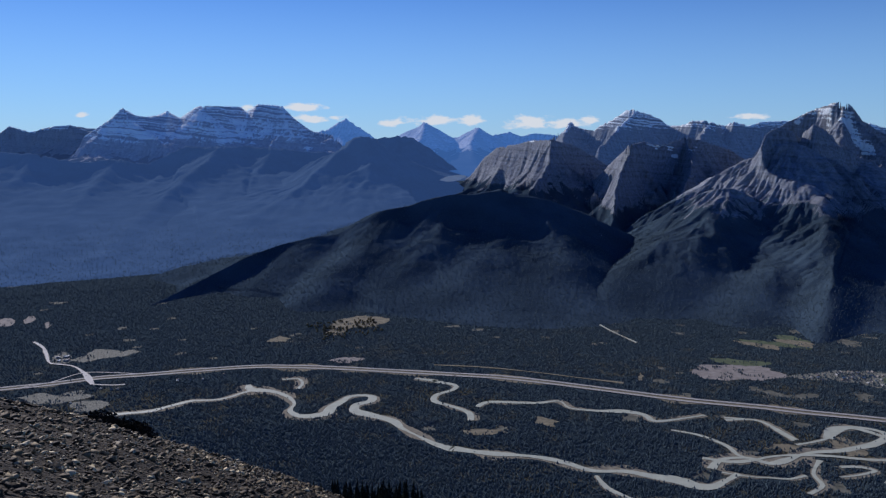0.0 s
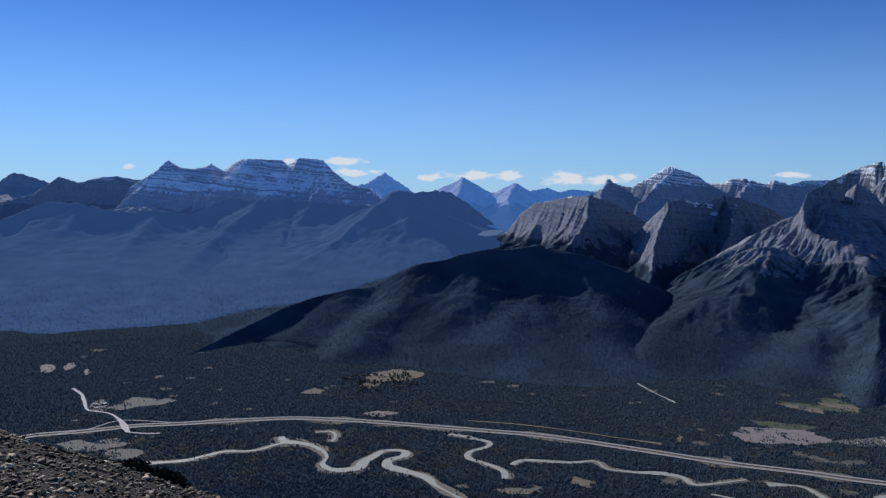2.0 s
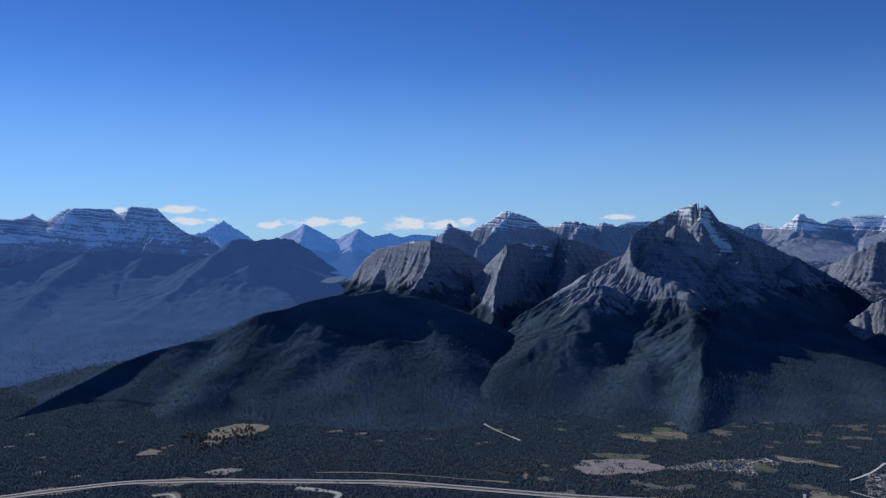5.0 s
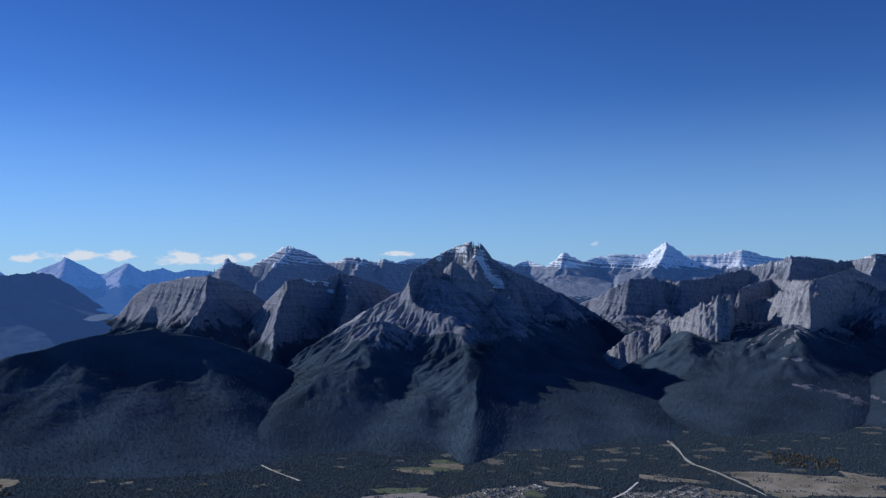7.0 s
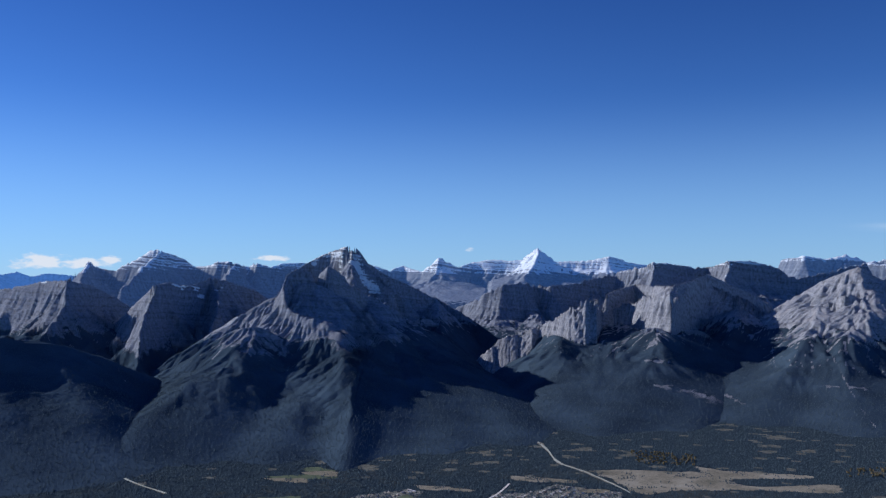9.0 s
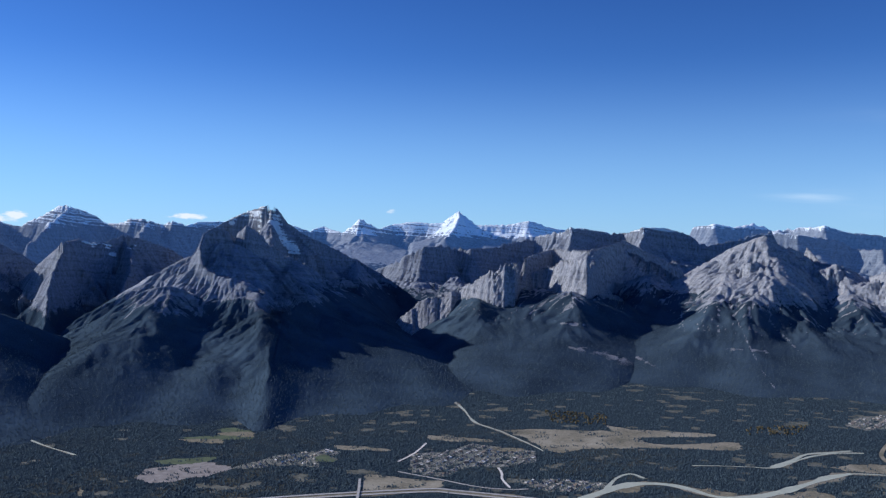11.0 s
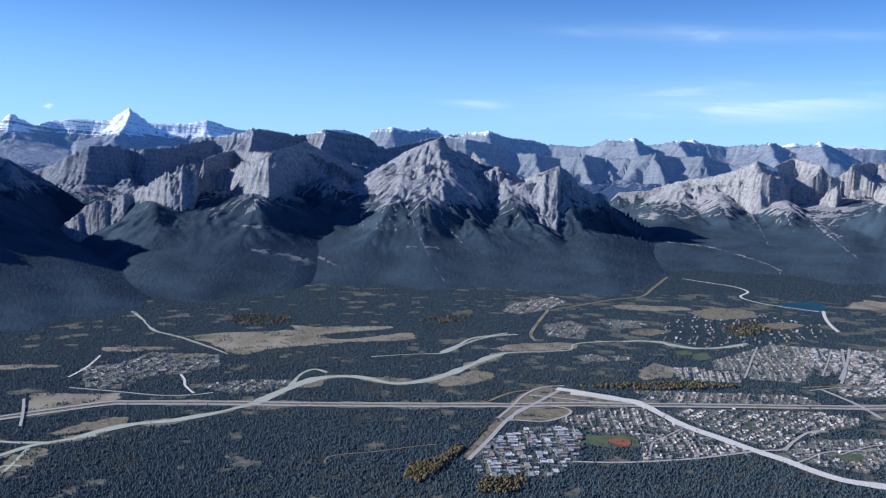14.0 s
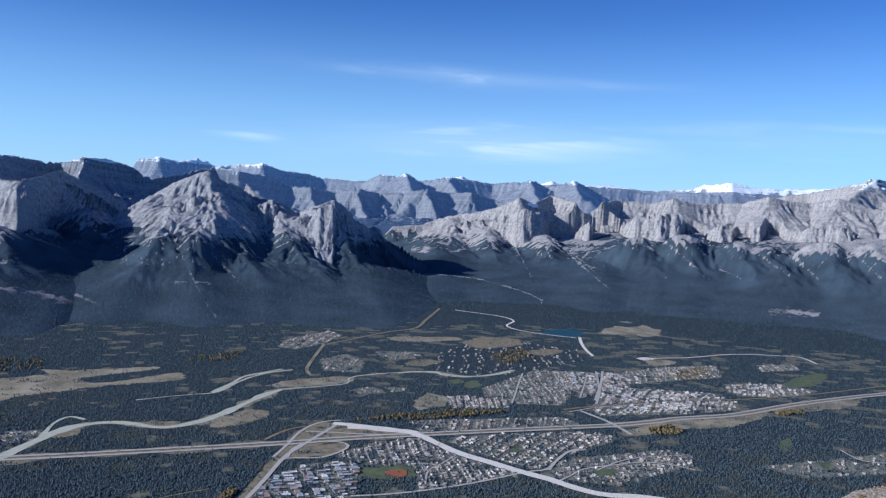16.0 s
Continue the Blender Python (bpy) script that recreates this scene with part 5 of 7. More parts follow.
for poly in ([(-169.1, 372.3), (-167.5, 384.4), (-163.8, 394.9), (-152.7, 390.5), (-147.5, 394.7), (-144.7, 384.1), (-154.5, 378.1), (-162, 371.3)], [(-165.7, 318), (-160.3, 324.5), (-152.2, 321.5), (-148.1, 327.4), (-137.7, 321.3), (-143.9, 312.8), (-155.6, 310.1)], [(-142.7, 310), (-136.4, 315.5), (-126.1, 309.8), (-128.9, 302.5), (-137, 301.9)]):
    field("grey bare ground beside the highway", poly, DIRT, edge=2.0)
for poly in ([(-247.5, 462.1), (-245.4, 466.5), (-238.2, 460.5), (-233.1, 446.2), (-238.6, 444.9)], [(-231.6, 456), (-235.3, 469.4), (-232.2, 470.9), (-227, 458.8), (-227.2, 450.3)], [(-217.6, 451.5), (-217.8, 455.8), (-212.6, 447.3), (-210.9, 439.1)]):
    field("pale gravel pit in the far woods", poly, STUBBLE, edge=1.0)
for poly in ([(-61.2, 426.5), (-57.8, 459.2), (-42.9, 468), (-29.6, 458.8), (-37.6, 442), (-49.1, 436.7), (-53.2, 421.4)], [(-40.7, 500.4), (-32.8, 510.9), (-23.8, 503.6), (-28.3, 491.7)], [(-87.8, 407.4), (-84.6, 419.3), (-77.4, 414.4), (-79.4, 407.3)]):
    field("faint grassy clearing in the woods", poly, VERGE, edge=3.0)
for poly in (
             [(164.2, 411.2), (179.6, 404), (175.3, 393.9), (165.3, 405.6)], [(144.5, 407.9), (158.8, 397.5), (157.4, 389.6), (146.3, 399)], [(84.9, 353.6), (80.3, 339.9), (82.4, 339.8)], [(33.2, 294.1), (41, 288.5), (39.1, 283.2), (32.6, 288.6)], [(6, 280.1), (20, 280), (18.5, 275), (7.1, 276.1)],
             [(262.3, 310.2), (272.4, 301.8), (268.1, 297.1), (257.9, 302.8)], [(310.3, 185.6), (326.7, 183.7), (321.8, 171), (304.7, 172.5), (296.8, 182.1)], [(263.3, 235.3), (274.8, 227.9), (263.5, 222), (256.9, 227.5)], [(287.5, 215.6), (295.8, 200.1), (284.2, 200.6)]):
    field("small pale clearing among conifers", poly, VERGE)
# the river
river([(-131.8, 293.5), (-121.1, 297.5), (-108.9, 301.6), (-101.3, 309.1), (-96.2, 313.6), (-87.4, 314.8), (-82.8, 318.3), (-79.5, 323.5), (-76, 327.2)], 3.4)
river([(-79.6, 334.9), (-77.1, 328.3), (-68.8, 325.9), (-60.7, 318.3), (-56.5, 309.8), (-56.8, 300.7), (-51.5, 294.9), (-43.9, 297.9), (-42.5, 305.6), (-38.9, 312.6), (-35.7, 318.9), (-28.4, 318.8), (-27.8, 312), (-32.2, 308), (-32.2, 300.8), (-27.1, 296.5), (-19.4, 290.9), (-14.1, 282), (-8, 273.6), (-2.3, 266.6), (2.7, 262.6)] + [(3.4, 262.6), (11, 259), (23.7, 256.5), (32, 253.6), (38.8, 249.4), (45.1, 244), (54.2, 243.4), (62.3, 238.8), (68.6, 236.2), (73.2, 231.9), (78.1, 231.8), (82.4, 236.1), (88.1, 241.1)], 3.8, 0.6, 3)
river([(-12, 342.9), (-2.8, 339.3)] + [(-3.9, 338.9), (4.4, 333), (3.6, 326.5), (-2.4, 319.9), (-3, 312.2), (2.8, 306), (8.9, 298.9), (10.1, 289.9)], 2.6, 0.6, 5)
river([(12.9, 305.1), (18.3, 311.1), (34.9, 309.7), (44.2, 311.7), (46.8, 303.5), (55.2, 300.7), (66.1, 299.4), (72.7, 295.6), (75.1, 288.2), (86.3, 291.7), (94.6, 295)], 2.6, 0.6, 7)
river([(100.2, 289.7), (111, 289.6), (114.3, 282.5), (117, 269.3)], 2.2, 0.5, 8)
river([(78.2, 279.4), (86, 274.4), (91.9, 264.8), (93.3, 255.9), (95.8, 253.9)], 1.8, 0.5, 9)
river([(81.3, 245), (86.7, 252.3), (95.8, 253.9), (100.4, 249.4), (106.5, 251.6), (115.2, 257.2), (127.3, 260), (141.2, 265.9), (149.1, 273.8), (147.7, 278.8), (142.1, 281.6), (133.8, 278.9), (127.8, 270.8)], 3.4, 0.6, 10)
river([(-67, 341.5), (-61, 343.5), (-57.7, 336.5), (-58.5, 329)], 2.2, 0.5, 11)
river([(45.5, 240.2), (46.8, 231.6), (50.5, 225.8), (54.9, 220.2)], 1.4, 0.4, 12)
river([(117, 251.5), (110.3, 240.9), (109.5, 232.3), (103.1, 226.5)], 1.8, 0.5, 13)
river([(120.8, 246), (126.9, 246), (130, 242.8), (122.8, 239.5), (117.2, 238.3)], 1.6, 0.5, 14)
river([(83.5, 242.4), (90.4, 239), (97, 238), (101.7, 237.2), (107.7, 239.7)], 2.0, 0.5, 15)
river([(164.9, 246.9), (176.6, 246.5), (187.1, 243.2), (198.8, 235.3), (211.1, 230.5), (222, 228.5), (232.9, 227.3), (252.7, 230.2), (270.2, 231.2), (282.5, 223), (285.3, 212.6), (285.7, 200.5), (298.2, 191.7), (320, 189.6), (346, 190.2), (364.2, 187.9)], 4.6, 0.4, 16)
river([(100.6, 292.2), (110.3, 289.2), (113.6, 283.3), (115.7, 268.4)], 2.0, 0.5, 17)
river([(128.4, 233.5), (134.3, 240), (139.8, 242.2), (142.8, 237.9)], 2.2, 0.4, 18)
river([(281.7, 233.5), (282.5, 241.8), (272.9, 241), (257.1, 232.4)], 1.6, 0.4, 19)
river([(343.7, 213.5), (362, 214.9), (379.4, 217.1), (393, 212.4), (404, 208.9)], 2.0, 0.4, 20)
river([(424.5, 150.4), (433.7, 142.2), (435.2, 129.4), (434.7, 114.6), (445.3, 102.9), (458.8, 95.2)], 2.2, 0.3, 21)
river([(332.7, 453), (319.2, 418.6), (306.3, 388.6), (290.6, 359.4), (287.8, 333.2), (281.2, 302.3), (278.1, 291.6)], 1.8, 0.7, 22)
river([(82.6, 455.7), (85, 438.9), (89.9, 419.5), (94.9, 403.7)], 1.2, 0.6, 23)
river([(173, 244.3), (163.7, 248.1), (154.4, 251.3), (143.7, 251.4), (133.5, 251.5), (121.6, 254.8), (112.9, 255.7), (103.7, 254.8), (96, 251.9), (89.1, 250.5), (81.1, 253.7)], 2.8, 0.6, 24)
river([(159.8, 249.1), (152.5, 259.2), (149.1, 268.6), (141.1, 280.2), (131.4, 273.2), (124.1, 268.1), (115.2, 265.1)], 2.4, 0.6, 25)
river([(152.5, 249.9), (144.4, 243.5), (136.8, 237.6), (131.1, 236)], 1.8, 0.6, 26)
river([(362.7, 188.4), (371.1, 181.6), (378.7, 173.3), (389.9, 165.3), (403.5, 168.2), (419, 157.9), (437.7, 134.9)] + [(432.3, 127.7), (433.7, 114.3), (448.2, 102.4), (463.9, 95.2)], 2.0, 0.4, 27)
river([(316.3, 235.4), (326.3, 228.2), (335.4, 220), (345.4, 212), (373, 213.9), (391.4, 211.2), (404.9, 203)], 1.8, 0.5, 28)
for poly in ([(145.8, 249.6), (153, 247.1), (153.3, 241.7), (146.4, 237.5), (137.3, 233.2), (134.9, 235.3)], [(126.7, 269.6), (134.3, 270.7), (135.2, 258.6), (128, 256.2)], [(102.7, 262.7), (109.7, 265.1), (115.9, 262.5), (108.4, 257.7)], [(165.5, 258), (178, 258.7), (190.5, 251), (182.4, 247.1), (168, 251)]):
    field("brown gravel bar with low scrub beside the river", poly, VERGE, edge=3.0)
field("dry grass between the slip roads of the junction", [(290.4, 146.8), (303.3, 150.2), (319.2, 147.1), (325, 134.5), (322.9, 120.6), (322.7, 107.9), (317.3, 109.1), (306, 126.4), (295.2, 140.4)], VERGE, edge=1.5)
field("dry grass inside the junction loop", [(273.5, 138.8), (286.2, 143.1), (290.9, 138.3), (297.4, 125.8), (292.8, 123), (283, 125.4), (275.6, 132.3)], VERGE, edge=1.5)
field("dry grass strip beside the slip road", [(228.9, 133.8), (250.7, 138.1), (270.9, 142.7), (284.9, 145.1), (284.4, 142.6), (266.6, 138.1), (247.3, 133.4), (232, 128.9)], VERGE, edge=1.5)
field("tan clearing beside the river", [(298.4, 186.2), (309.5, 186.8), (320.9, 183.5), (322.5, 178), (314.4, 174.3), (302, 177.8), (296.4, 181.4)], MEADOW, edge=3)
field("dry grass verge of the highway", [(360.9, 28.1), (376.2, 18.1), (405.1, -4.1), (389.2, -6.4), (374.6, 7), (359.6, 19.8)], MEADOW, edge=2)
field("grassy park in the town", [(320.6, 65.4), (324.8, 62.9), (319, 60), (314.7, 62.1)], LAWN, edge=1.0)
field("grassy park in the town", [(307.1, 31.4), (312.6, 24.7), (306.2, 22.9), (300.8, 28.2)], LAWN, edge=1.0)
road("asphalt slip road of the junction", [(270.9, 142.7), (285.1, 144.8), (304.6, 148.3), (319.2, 147.1), (327, 140.4)], 1.2)
road("asphalt town road", [(323.3, -4.6), (325.7, 5.3), (324.1, 14.8), (314.7, 26.2), (306.2, 34.9), (296.5, 38.4), (285.9, 42.7)], 0.9)
road("asphalt town road", [(299.9, 46.3), (316.3, 45.2), (325.1, 42.7), (330.8, 36.9)], 0.9)
road("asphalt town road", [(389, 79.7), (407.2, 82), (431.1, 85.3), (458, 88.6)], 1.0)
road("asphalt town road", [(407, 41.9), (433.7, 43.4), (457.7, 47), (482.7, 50.9)], 1.3)
road("asphalt town road", [(386.1, 51.8), (400.3, 41.1), (410.1, 29.6), (423, 14.9), (441.7, -3.9)], 1.0)
for poly in ([(531.6, 145.4), (552.8, 140.3), (565.5, 128.1), (562.3, 110.2), (544.3, 108.5), (525.8, 118.7), (517.2, 132.9)], [(451.5, 156.7), (462.6, 150.8), (467.4, 138.6), (456.4, 139), (446.5, 149.2)], [(524, 98.3), (540.7, 89.6), (539.9, 77.8), (523.9, 82.8), (514.1, 92.5)]):
    field("grassy slope among scattered trees", poly, VERGE, edge=3.0)
# roads
stamp_line(HIGHWAY, 8.5)
ribbon("highway_verge", "strip of dry grass beside the highway", HIGHWAY, 8.6, VERGE, 0.04, 0.5)
for side in (1.9, -1.9):
    ribbon("highway", "pale asphalt carriageway of the valley highway", HIGHWAY, 1.6, ASPHALT, 0.14, offset=side)
road("wide pale gravel strip through the town", [(321.1, 141.4), (322.5, 126.5), (323.5, 114.9), (319.6, 102), (306.3, 84.2), (297.3, 64.3), (290.9, 46.7), (283.1, 28.4), (286, 5.9), (283.2, -3.6)], 4.4, GRAVEL, 0.16, 0.3)
road("pale gravel yard beside the junction", [(318.4, 133.9), (321.6, 126.1), (321.9, 117.2), (324, 109.2), (321.4, 103.3)], 7.0, GRAVEL, 0.10, 0.4, name="gravel_yard")
road("asphalt slip road of the highway junction", [(228.1, 130.1), (248.4, 133.9), (273.6, 139.2), (288.4, 139.5), (313.4, 139.4), (322.4, 139.6)], 1.6)
road("asphalt slip road of the highway junction", [(268.7, 139.4), (272.9, 136.7), (279, 126.4), (293.1, 122.9), (298.1, 127.7), (294.6, 136.6), (287.6, 140.6), (279.3, 140), (272.2, 137.6)], 1.2)
road("asphalt slip road of the highway junction", [(305.5, 146.5), (308.9, 135.8), (312.6, 122.4), (319.5, 107.6)], 1.2)
road("asphalt town road", [(247, 101.6), (256.3, 87.6), (273.5, 69.9), (293.8, 54.1), (300.4, 47.3), (309.6, 46), (324.8, 43.2), (330.8, 39.2)], 1.2)
road("asphalt road crossing the highway", [(390.5, 47.5), (383.3, 39.6), (375.5, 31.9), (360.6, 21.6)], 1.8)
road("asphalt town road", [(200.9, 300.1), (208.8, 280.9), (215.2, 264), (223, 254.4), (230.5, 249.9)], 1.1)
road("pale side road", [(241.1, 281.1), (236.2, 273), (230.5, 265.9), (225.5, 255.4)], 1.1, GRAVEL)
road("pale side road", [(209.9, 313.6), (224.9, 322.1), (240.6, 334.8)], 1.1, GRAVEL)
road("road bridge over the highway", [(181.2, 298.9), (173.5, 286.9), (168.1, 278.8), (162.6, 271)], 1.0, ASPHALT, 0.5)
road("railway cutting in dry grass", [(480.5, 218.2), (507, 210.8), (542.4, 201.5), (569.4, 189.8), (610.2, 194.9), (675.4, 204.3)], 2.4, VERGE)
road("pale side road", [(479.1, 219.3), (441.9, 208), (410.4, 197.4), (396.4, 187.7)], 2.0, MEADOW)
road("pale road winding up to a works yard", [(-203.2, 409.1), (-191.7, 395.4), (-177.8, 370.6), (-173.2, 367.2), (-164.1, 363.7), (-155.4, 353.8), (-143.6, 335.6)], 2.2, GRAVEL, 0.16, 0.4)
road("pale slip road", [(-171.4, 331.6), (-162.3, 338.7), (-156.5, 351.2), (-148.8, 353.7), (-128.8, 350.9)], 1.0)
road("pale frontage road", [(-143.6, 335.6), (-135.5, 334.5), (-130.3, 335.4)], 1.2, GRAVEL)
road("pale canal road", [(674.8, 191.2), (667.6, 168.9), (660.7, 147.3), (643.3, 133.8), (617.3, 133.4), (602.3, 121.1), (594.2, 99.7), (592, 77.6)], 1.8, GRAVEL)
road("pale canal road", [(596.2, 75.8), (570.8, 71), (547.3, 64.7), (529.7, 58.2)], 2.2, GRAVEL)
road("pale road at the forest edge", [(535.3, 31.6), (546.8, 15.6), (558.6, -0.7), (584.6, -26.3), (595.7, -52.3), (597.7, -69.2), (579.2, -77.3)], 1.6, GRAVEL)
road("railway strip beside the town", [(388.8, 55.4), (402.8, 41.3), (417.6, 23.3), (435.7, -2), (451.3, -25.1), (464.1, -42.2), (488.9, -69.7), (528.2, -107.6)], 1.6, VERGE)
road("forest track", [(198.1, 165.1), (203.1, 167.9), (208.3, 165.3), (216.7, 158.2), (226.6, 151.7), (234.3, 145.9)], 0.7, VERGE)
road("asphalt town street", [(266.7, 83), (280.4, 86.3), (290.2, 84.4), (300.5, 82.5)], 0.8)
road("asphalt town street", [(414, 43.3), (452.1, 44.7), (486.3, 47.7)], 1.4)
road("asphalt town street", [(415.8, 51), (446.1, 52.8), (476, 55.1)], 0.9)
road("asphalt town street", [(307, 30.1), (323.5, 21.8), (332.5, 12.2), (340.6, -0.4)], 0.8)
road("asphalt town street", [(376.7, -61.8), (365, -67.5), (364.7, -76.6)], 0.9)
for pts in ([(-4.2, 364), (18.1, 359.8), (39.5, 351.5), (55.6, 343.6), (73.7, 335.1)], [(287.8, 155.7), (302.8, 154.5), (312.2, 149.7)]):
    road("brown strip of dry grass along the old road", pts, 2.0, VERGE, 0.1, 0.4)

# ---- towns ----
TOWNS = []


def town_area(outline, turn, lot_width, lot_depth, share, what):
    """A built-up patch: outline, way of the streets in degrees, lots, share built and kind of building."""
    TOWNS.append((outline, turn, lot_width, lot_depth, share, what))


town_area([(248.7, 133.4), (269.9, 127.5), (280.8, 114.8), (263.1, 106), (247, 101.6), (233.4, 101.5), (220.5, 111.4), (219.5, 122.7)], 35, 2.6, 3.0, 0.85, "hall")
town_area([(283, 123.3), (305.2, 115.1), (316.6, 102.4), (307.4, 89.8), (295.5, 63.9), (289.7, 54.4), (275.1, 70.4), (260.9, 83.4), (278.3, 89.3), (283.9, 93.7), (277.6, 109.5)], 28, 1.5, 2.2, 0.9, "house")
town_area([(320, 93.7), (336.5, 73.6), (356.9, 40.2), (346.5, 28.9), (317.2, 44.4), (301.1, 46.3), (298.7, 52.8), (307, 72.8)], -15, 1.9, 2.5, 0.7, "house")
town_area([(411.9, 99.8), (469.9, 83.1), (475.1, 62.7), (444.5, 55), (397.1, 57.2), (390, 77), (396.1, 94.1)], 20, 1.9, 2.6, 0.6, "house")
town_area([(443.6, 68), (475.1, 62.7), (485, 36.5), (449, 31.8), (423.2, 45.9), (415.8, 51)], 15, 2.3, 2.8, 0.75, "hall")
town_area([(430.1, 46.2), (449.6, 32.6), (458.8, -11.9), (443.6, -24.7), (417.8, -2.1), (392.8, 27.7), (383.9, 39.1)], -8, 2.4, 3.0, 0.7, "hall")
town_area([(310.3, 45.6), (332.2, 22.5), (344.1, -2.9), (325.3, -0.6), (302, 15.2), (297.6, 29), (298, 41.1)], 10, 1.9, 2.6, 0.6, "house")
town_area([(386.3, 110.9), (390.8, 98.4), (379.2, 92.1), (368.4, 102.4)], 20, 1.5, 2.2, 0.95, "house")
town_area([(221.7, 321.9), (239.9, 315.7), (258.3, 321.1), (274.7, 293.4), (262.1, 280), (245.3, 279.8), (231.5, 290.1), (212.4, 283.7), (205.1, 294)], 25, 1.9, 2.8, 0.6, "house")
town_area([(233.1, 262.2), (252.3, 252), (263.4, 238.1), (254.5, 231.8), (235.6, 242.5)], 12, 1.8, 2.8, 0.7, "house")
town_area([(458.9, 240.2), (484, 246.7), (525.3, 236.9), (515.9, 223.5), (481.7, 220.9), (456.5, 227.9)], 8, 2.2, 3.0, 0.8, "house")
town_area([(480.7, 147.6), (560.8, 136.2), (549.8, 71.7), (512.1, 62.3), (468.3, 83.2), (438.1, 103.4), (440, 134.7)], 15, 2.8, 4.0, 0.4, "house")
town_area([(339.2, 113.1), (374.7, 53.6), (367, 44.2), (345.1, 75.6), (324.5, 103.6)], 5, 2.1, 2.7, 0.75, "house")
town_area([(337.7, -27.8), (357.3, -52.8), (380.1, -79.5), (350.4, -73.9), (332.7, -43.9)], -10, 2.4, 3.2, 0.5, "house")
town_area([(489.3, 36), (516.7, 14.4), (538.5, -14.9), (503.9, -18), (479.7, 9.3), (459.7, 29.9)], 10, 2.2, 2.8, 0.6, "house")
town_area([(485.9, -19.4), (501.4, -48.6), (493.4, -66.9), (469.4, -52.5), (459.4, -25.4)], -6, 3.2, 3.6, 0.6, "hall")
town_area([(-156.4, 311.7), (-145.3, 315.8), (-139.3, 333.6), (-102, 348), (-91.1, 350.4), (-93.5, 337.9), (-124.4, 338.3), (-133.8, 320), (-146.1, 303.5)], 5, 2.6, 4.0, 0.35, "house")
town_area([(-177, 370.5), (-180.4, 382.5), (-180, 388.7), (-173.5, 382.4), (-168.8, 370.4), (-171.4, 366.6)], 5, 2.8, 3.4, 0.8, "hall")
town_area([(143.9, 344.1), (170.6, 352.6), (188.7, 349.8), (176.1, 325.5), (169.2, 335), (153, 339.1)], 12, 2.6, 3.4, 0.5, "house")
town_area([(183.7, 349.4), (193.1, 351.4), (196.8, 342.9), (191.4, 339.4)], 12, 2.8, 3.4, 0.6, "hall")
town_area([(375.8, 158.2), (386, 153.7), (395.1, 135.2), (387.7, 134.1), (372.9, 148.2)], 10, 2.6, 3.4, 0.5, "house")
town_area([(436.8, 201.6), (458.2, 195.6), (442.5, 177.4), (416.6, 170), (411.3, 187.5)], 10, 2.2, 3.2, 0.5, "house")
town_area([(474.7, 183), (485.8, 158.9), (469.6, 151.6), (454.9, 167.7)], 10, 2.2, 3.2, 0.5, "house")
town_area([(298.7, 46.6), (311.3, 39.7), (316.3, 29.3), (316.7, 19.6), (307.9, 15.8), (294, 20.7), (292.9, 32.8), (293.2, 43.4)], 25, 2.0, 2.8, 0.7, "house")
town_area([(331.7, 22), (342.4, 9.4), (346.5, -3.2), (328.2, -3.5), (314.4, 5.9), (318.8, 16.6)], -10, 2.2, 3.0, 0.55, "house")
town_area([(344.9, 47.2), (356.6, 33.9), (353.4, 27.5), (340.6, 32.1), (334.6, 44.4)], 0, 1.8, 2.4, 0.7, "house")
town_area([(382.7, 110.1), (393.1, 106), (392.6, 96.4), (395.9, 81.7), (380.1, 79.7), (372, 94), (371.3, 104.4)], 15, 1.3, 1.8, 0.95, "house")
town_area([(427.9, 42.1), (445.3, 23.1), (452.1, -1.8), (412.6, -2.3), (404.3, 13.7), (404.1, 36.6)], -5, 3.2, 3.6, 0.75, "hall")
town_area([(471.8, 55.4), (483.9, 45.2), (472.9, 29.7), (447.6, 30.7), (429.4, 45.3)], 10, 2.4, 3.0, 0.8, "hall")
town_area([(479.9, -19.9), (495.3, -32.5), (500.2, -50), (479.1, -49.8), (461.2, -30.7), (464.1, -21.1)], -4, 3.4, 3.8, 0.8, "hall")
town_area([(419.4, 35.9), (443.1, 11.6), (458, -9.5), (447.2, -11), (427.1, 11), (410.8, 31.9)], -6, 3.4, 3.8, 0.8, "hall")
town_area([(435.3, 4.9), (444.8, -23.6), (429.1, -24.5), (406.4, 1.2), (394.8, 24.5), (415.4, 22.9)], -4, 2.2, 2.8, 0.7, "house")
town_area([(501.8, 25.2), (524.2, 3.4), (529.5, -15.6), (502.4, -11.5), (488.8, 13.5)], 6, 2.2, 3.0, 0.65, "house")
town_area([(553.4, -39.4), (569.3, -63.7), (550.9, -63.7), (533.7, -41.9)], 4, 2.4, 3.2, 0.6, "house")
rng = np.random.RandomState(11)


def grain_of(x, y):
    """Above zero in the tree-filled gaps of a town."""
    return perlin(x / 6.0, y / 6.0) + 0.5 * perlin(x / 15.0 + 7, y / 15.0) - 0.24


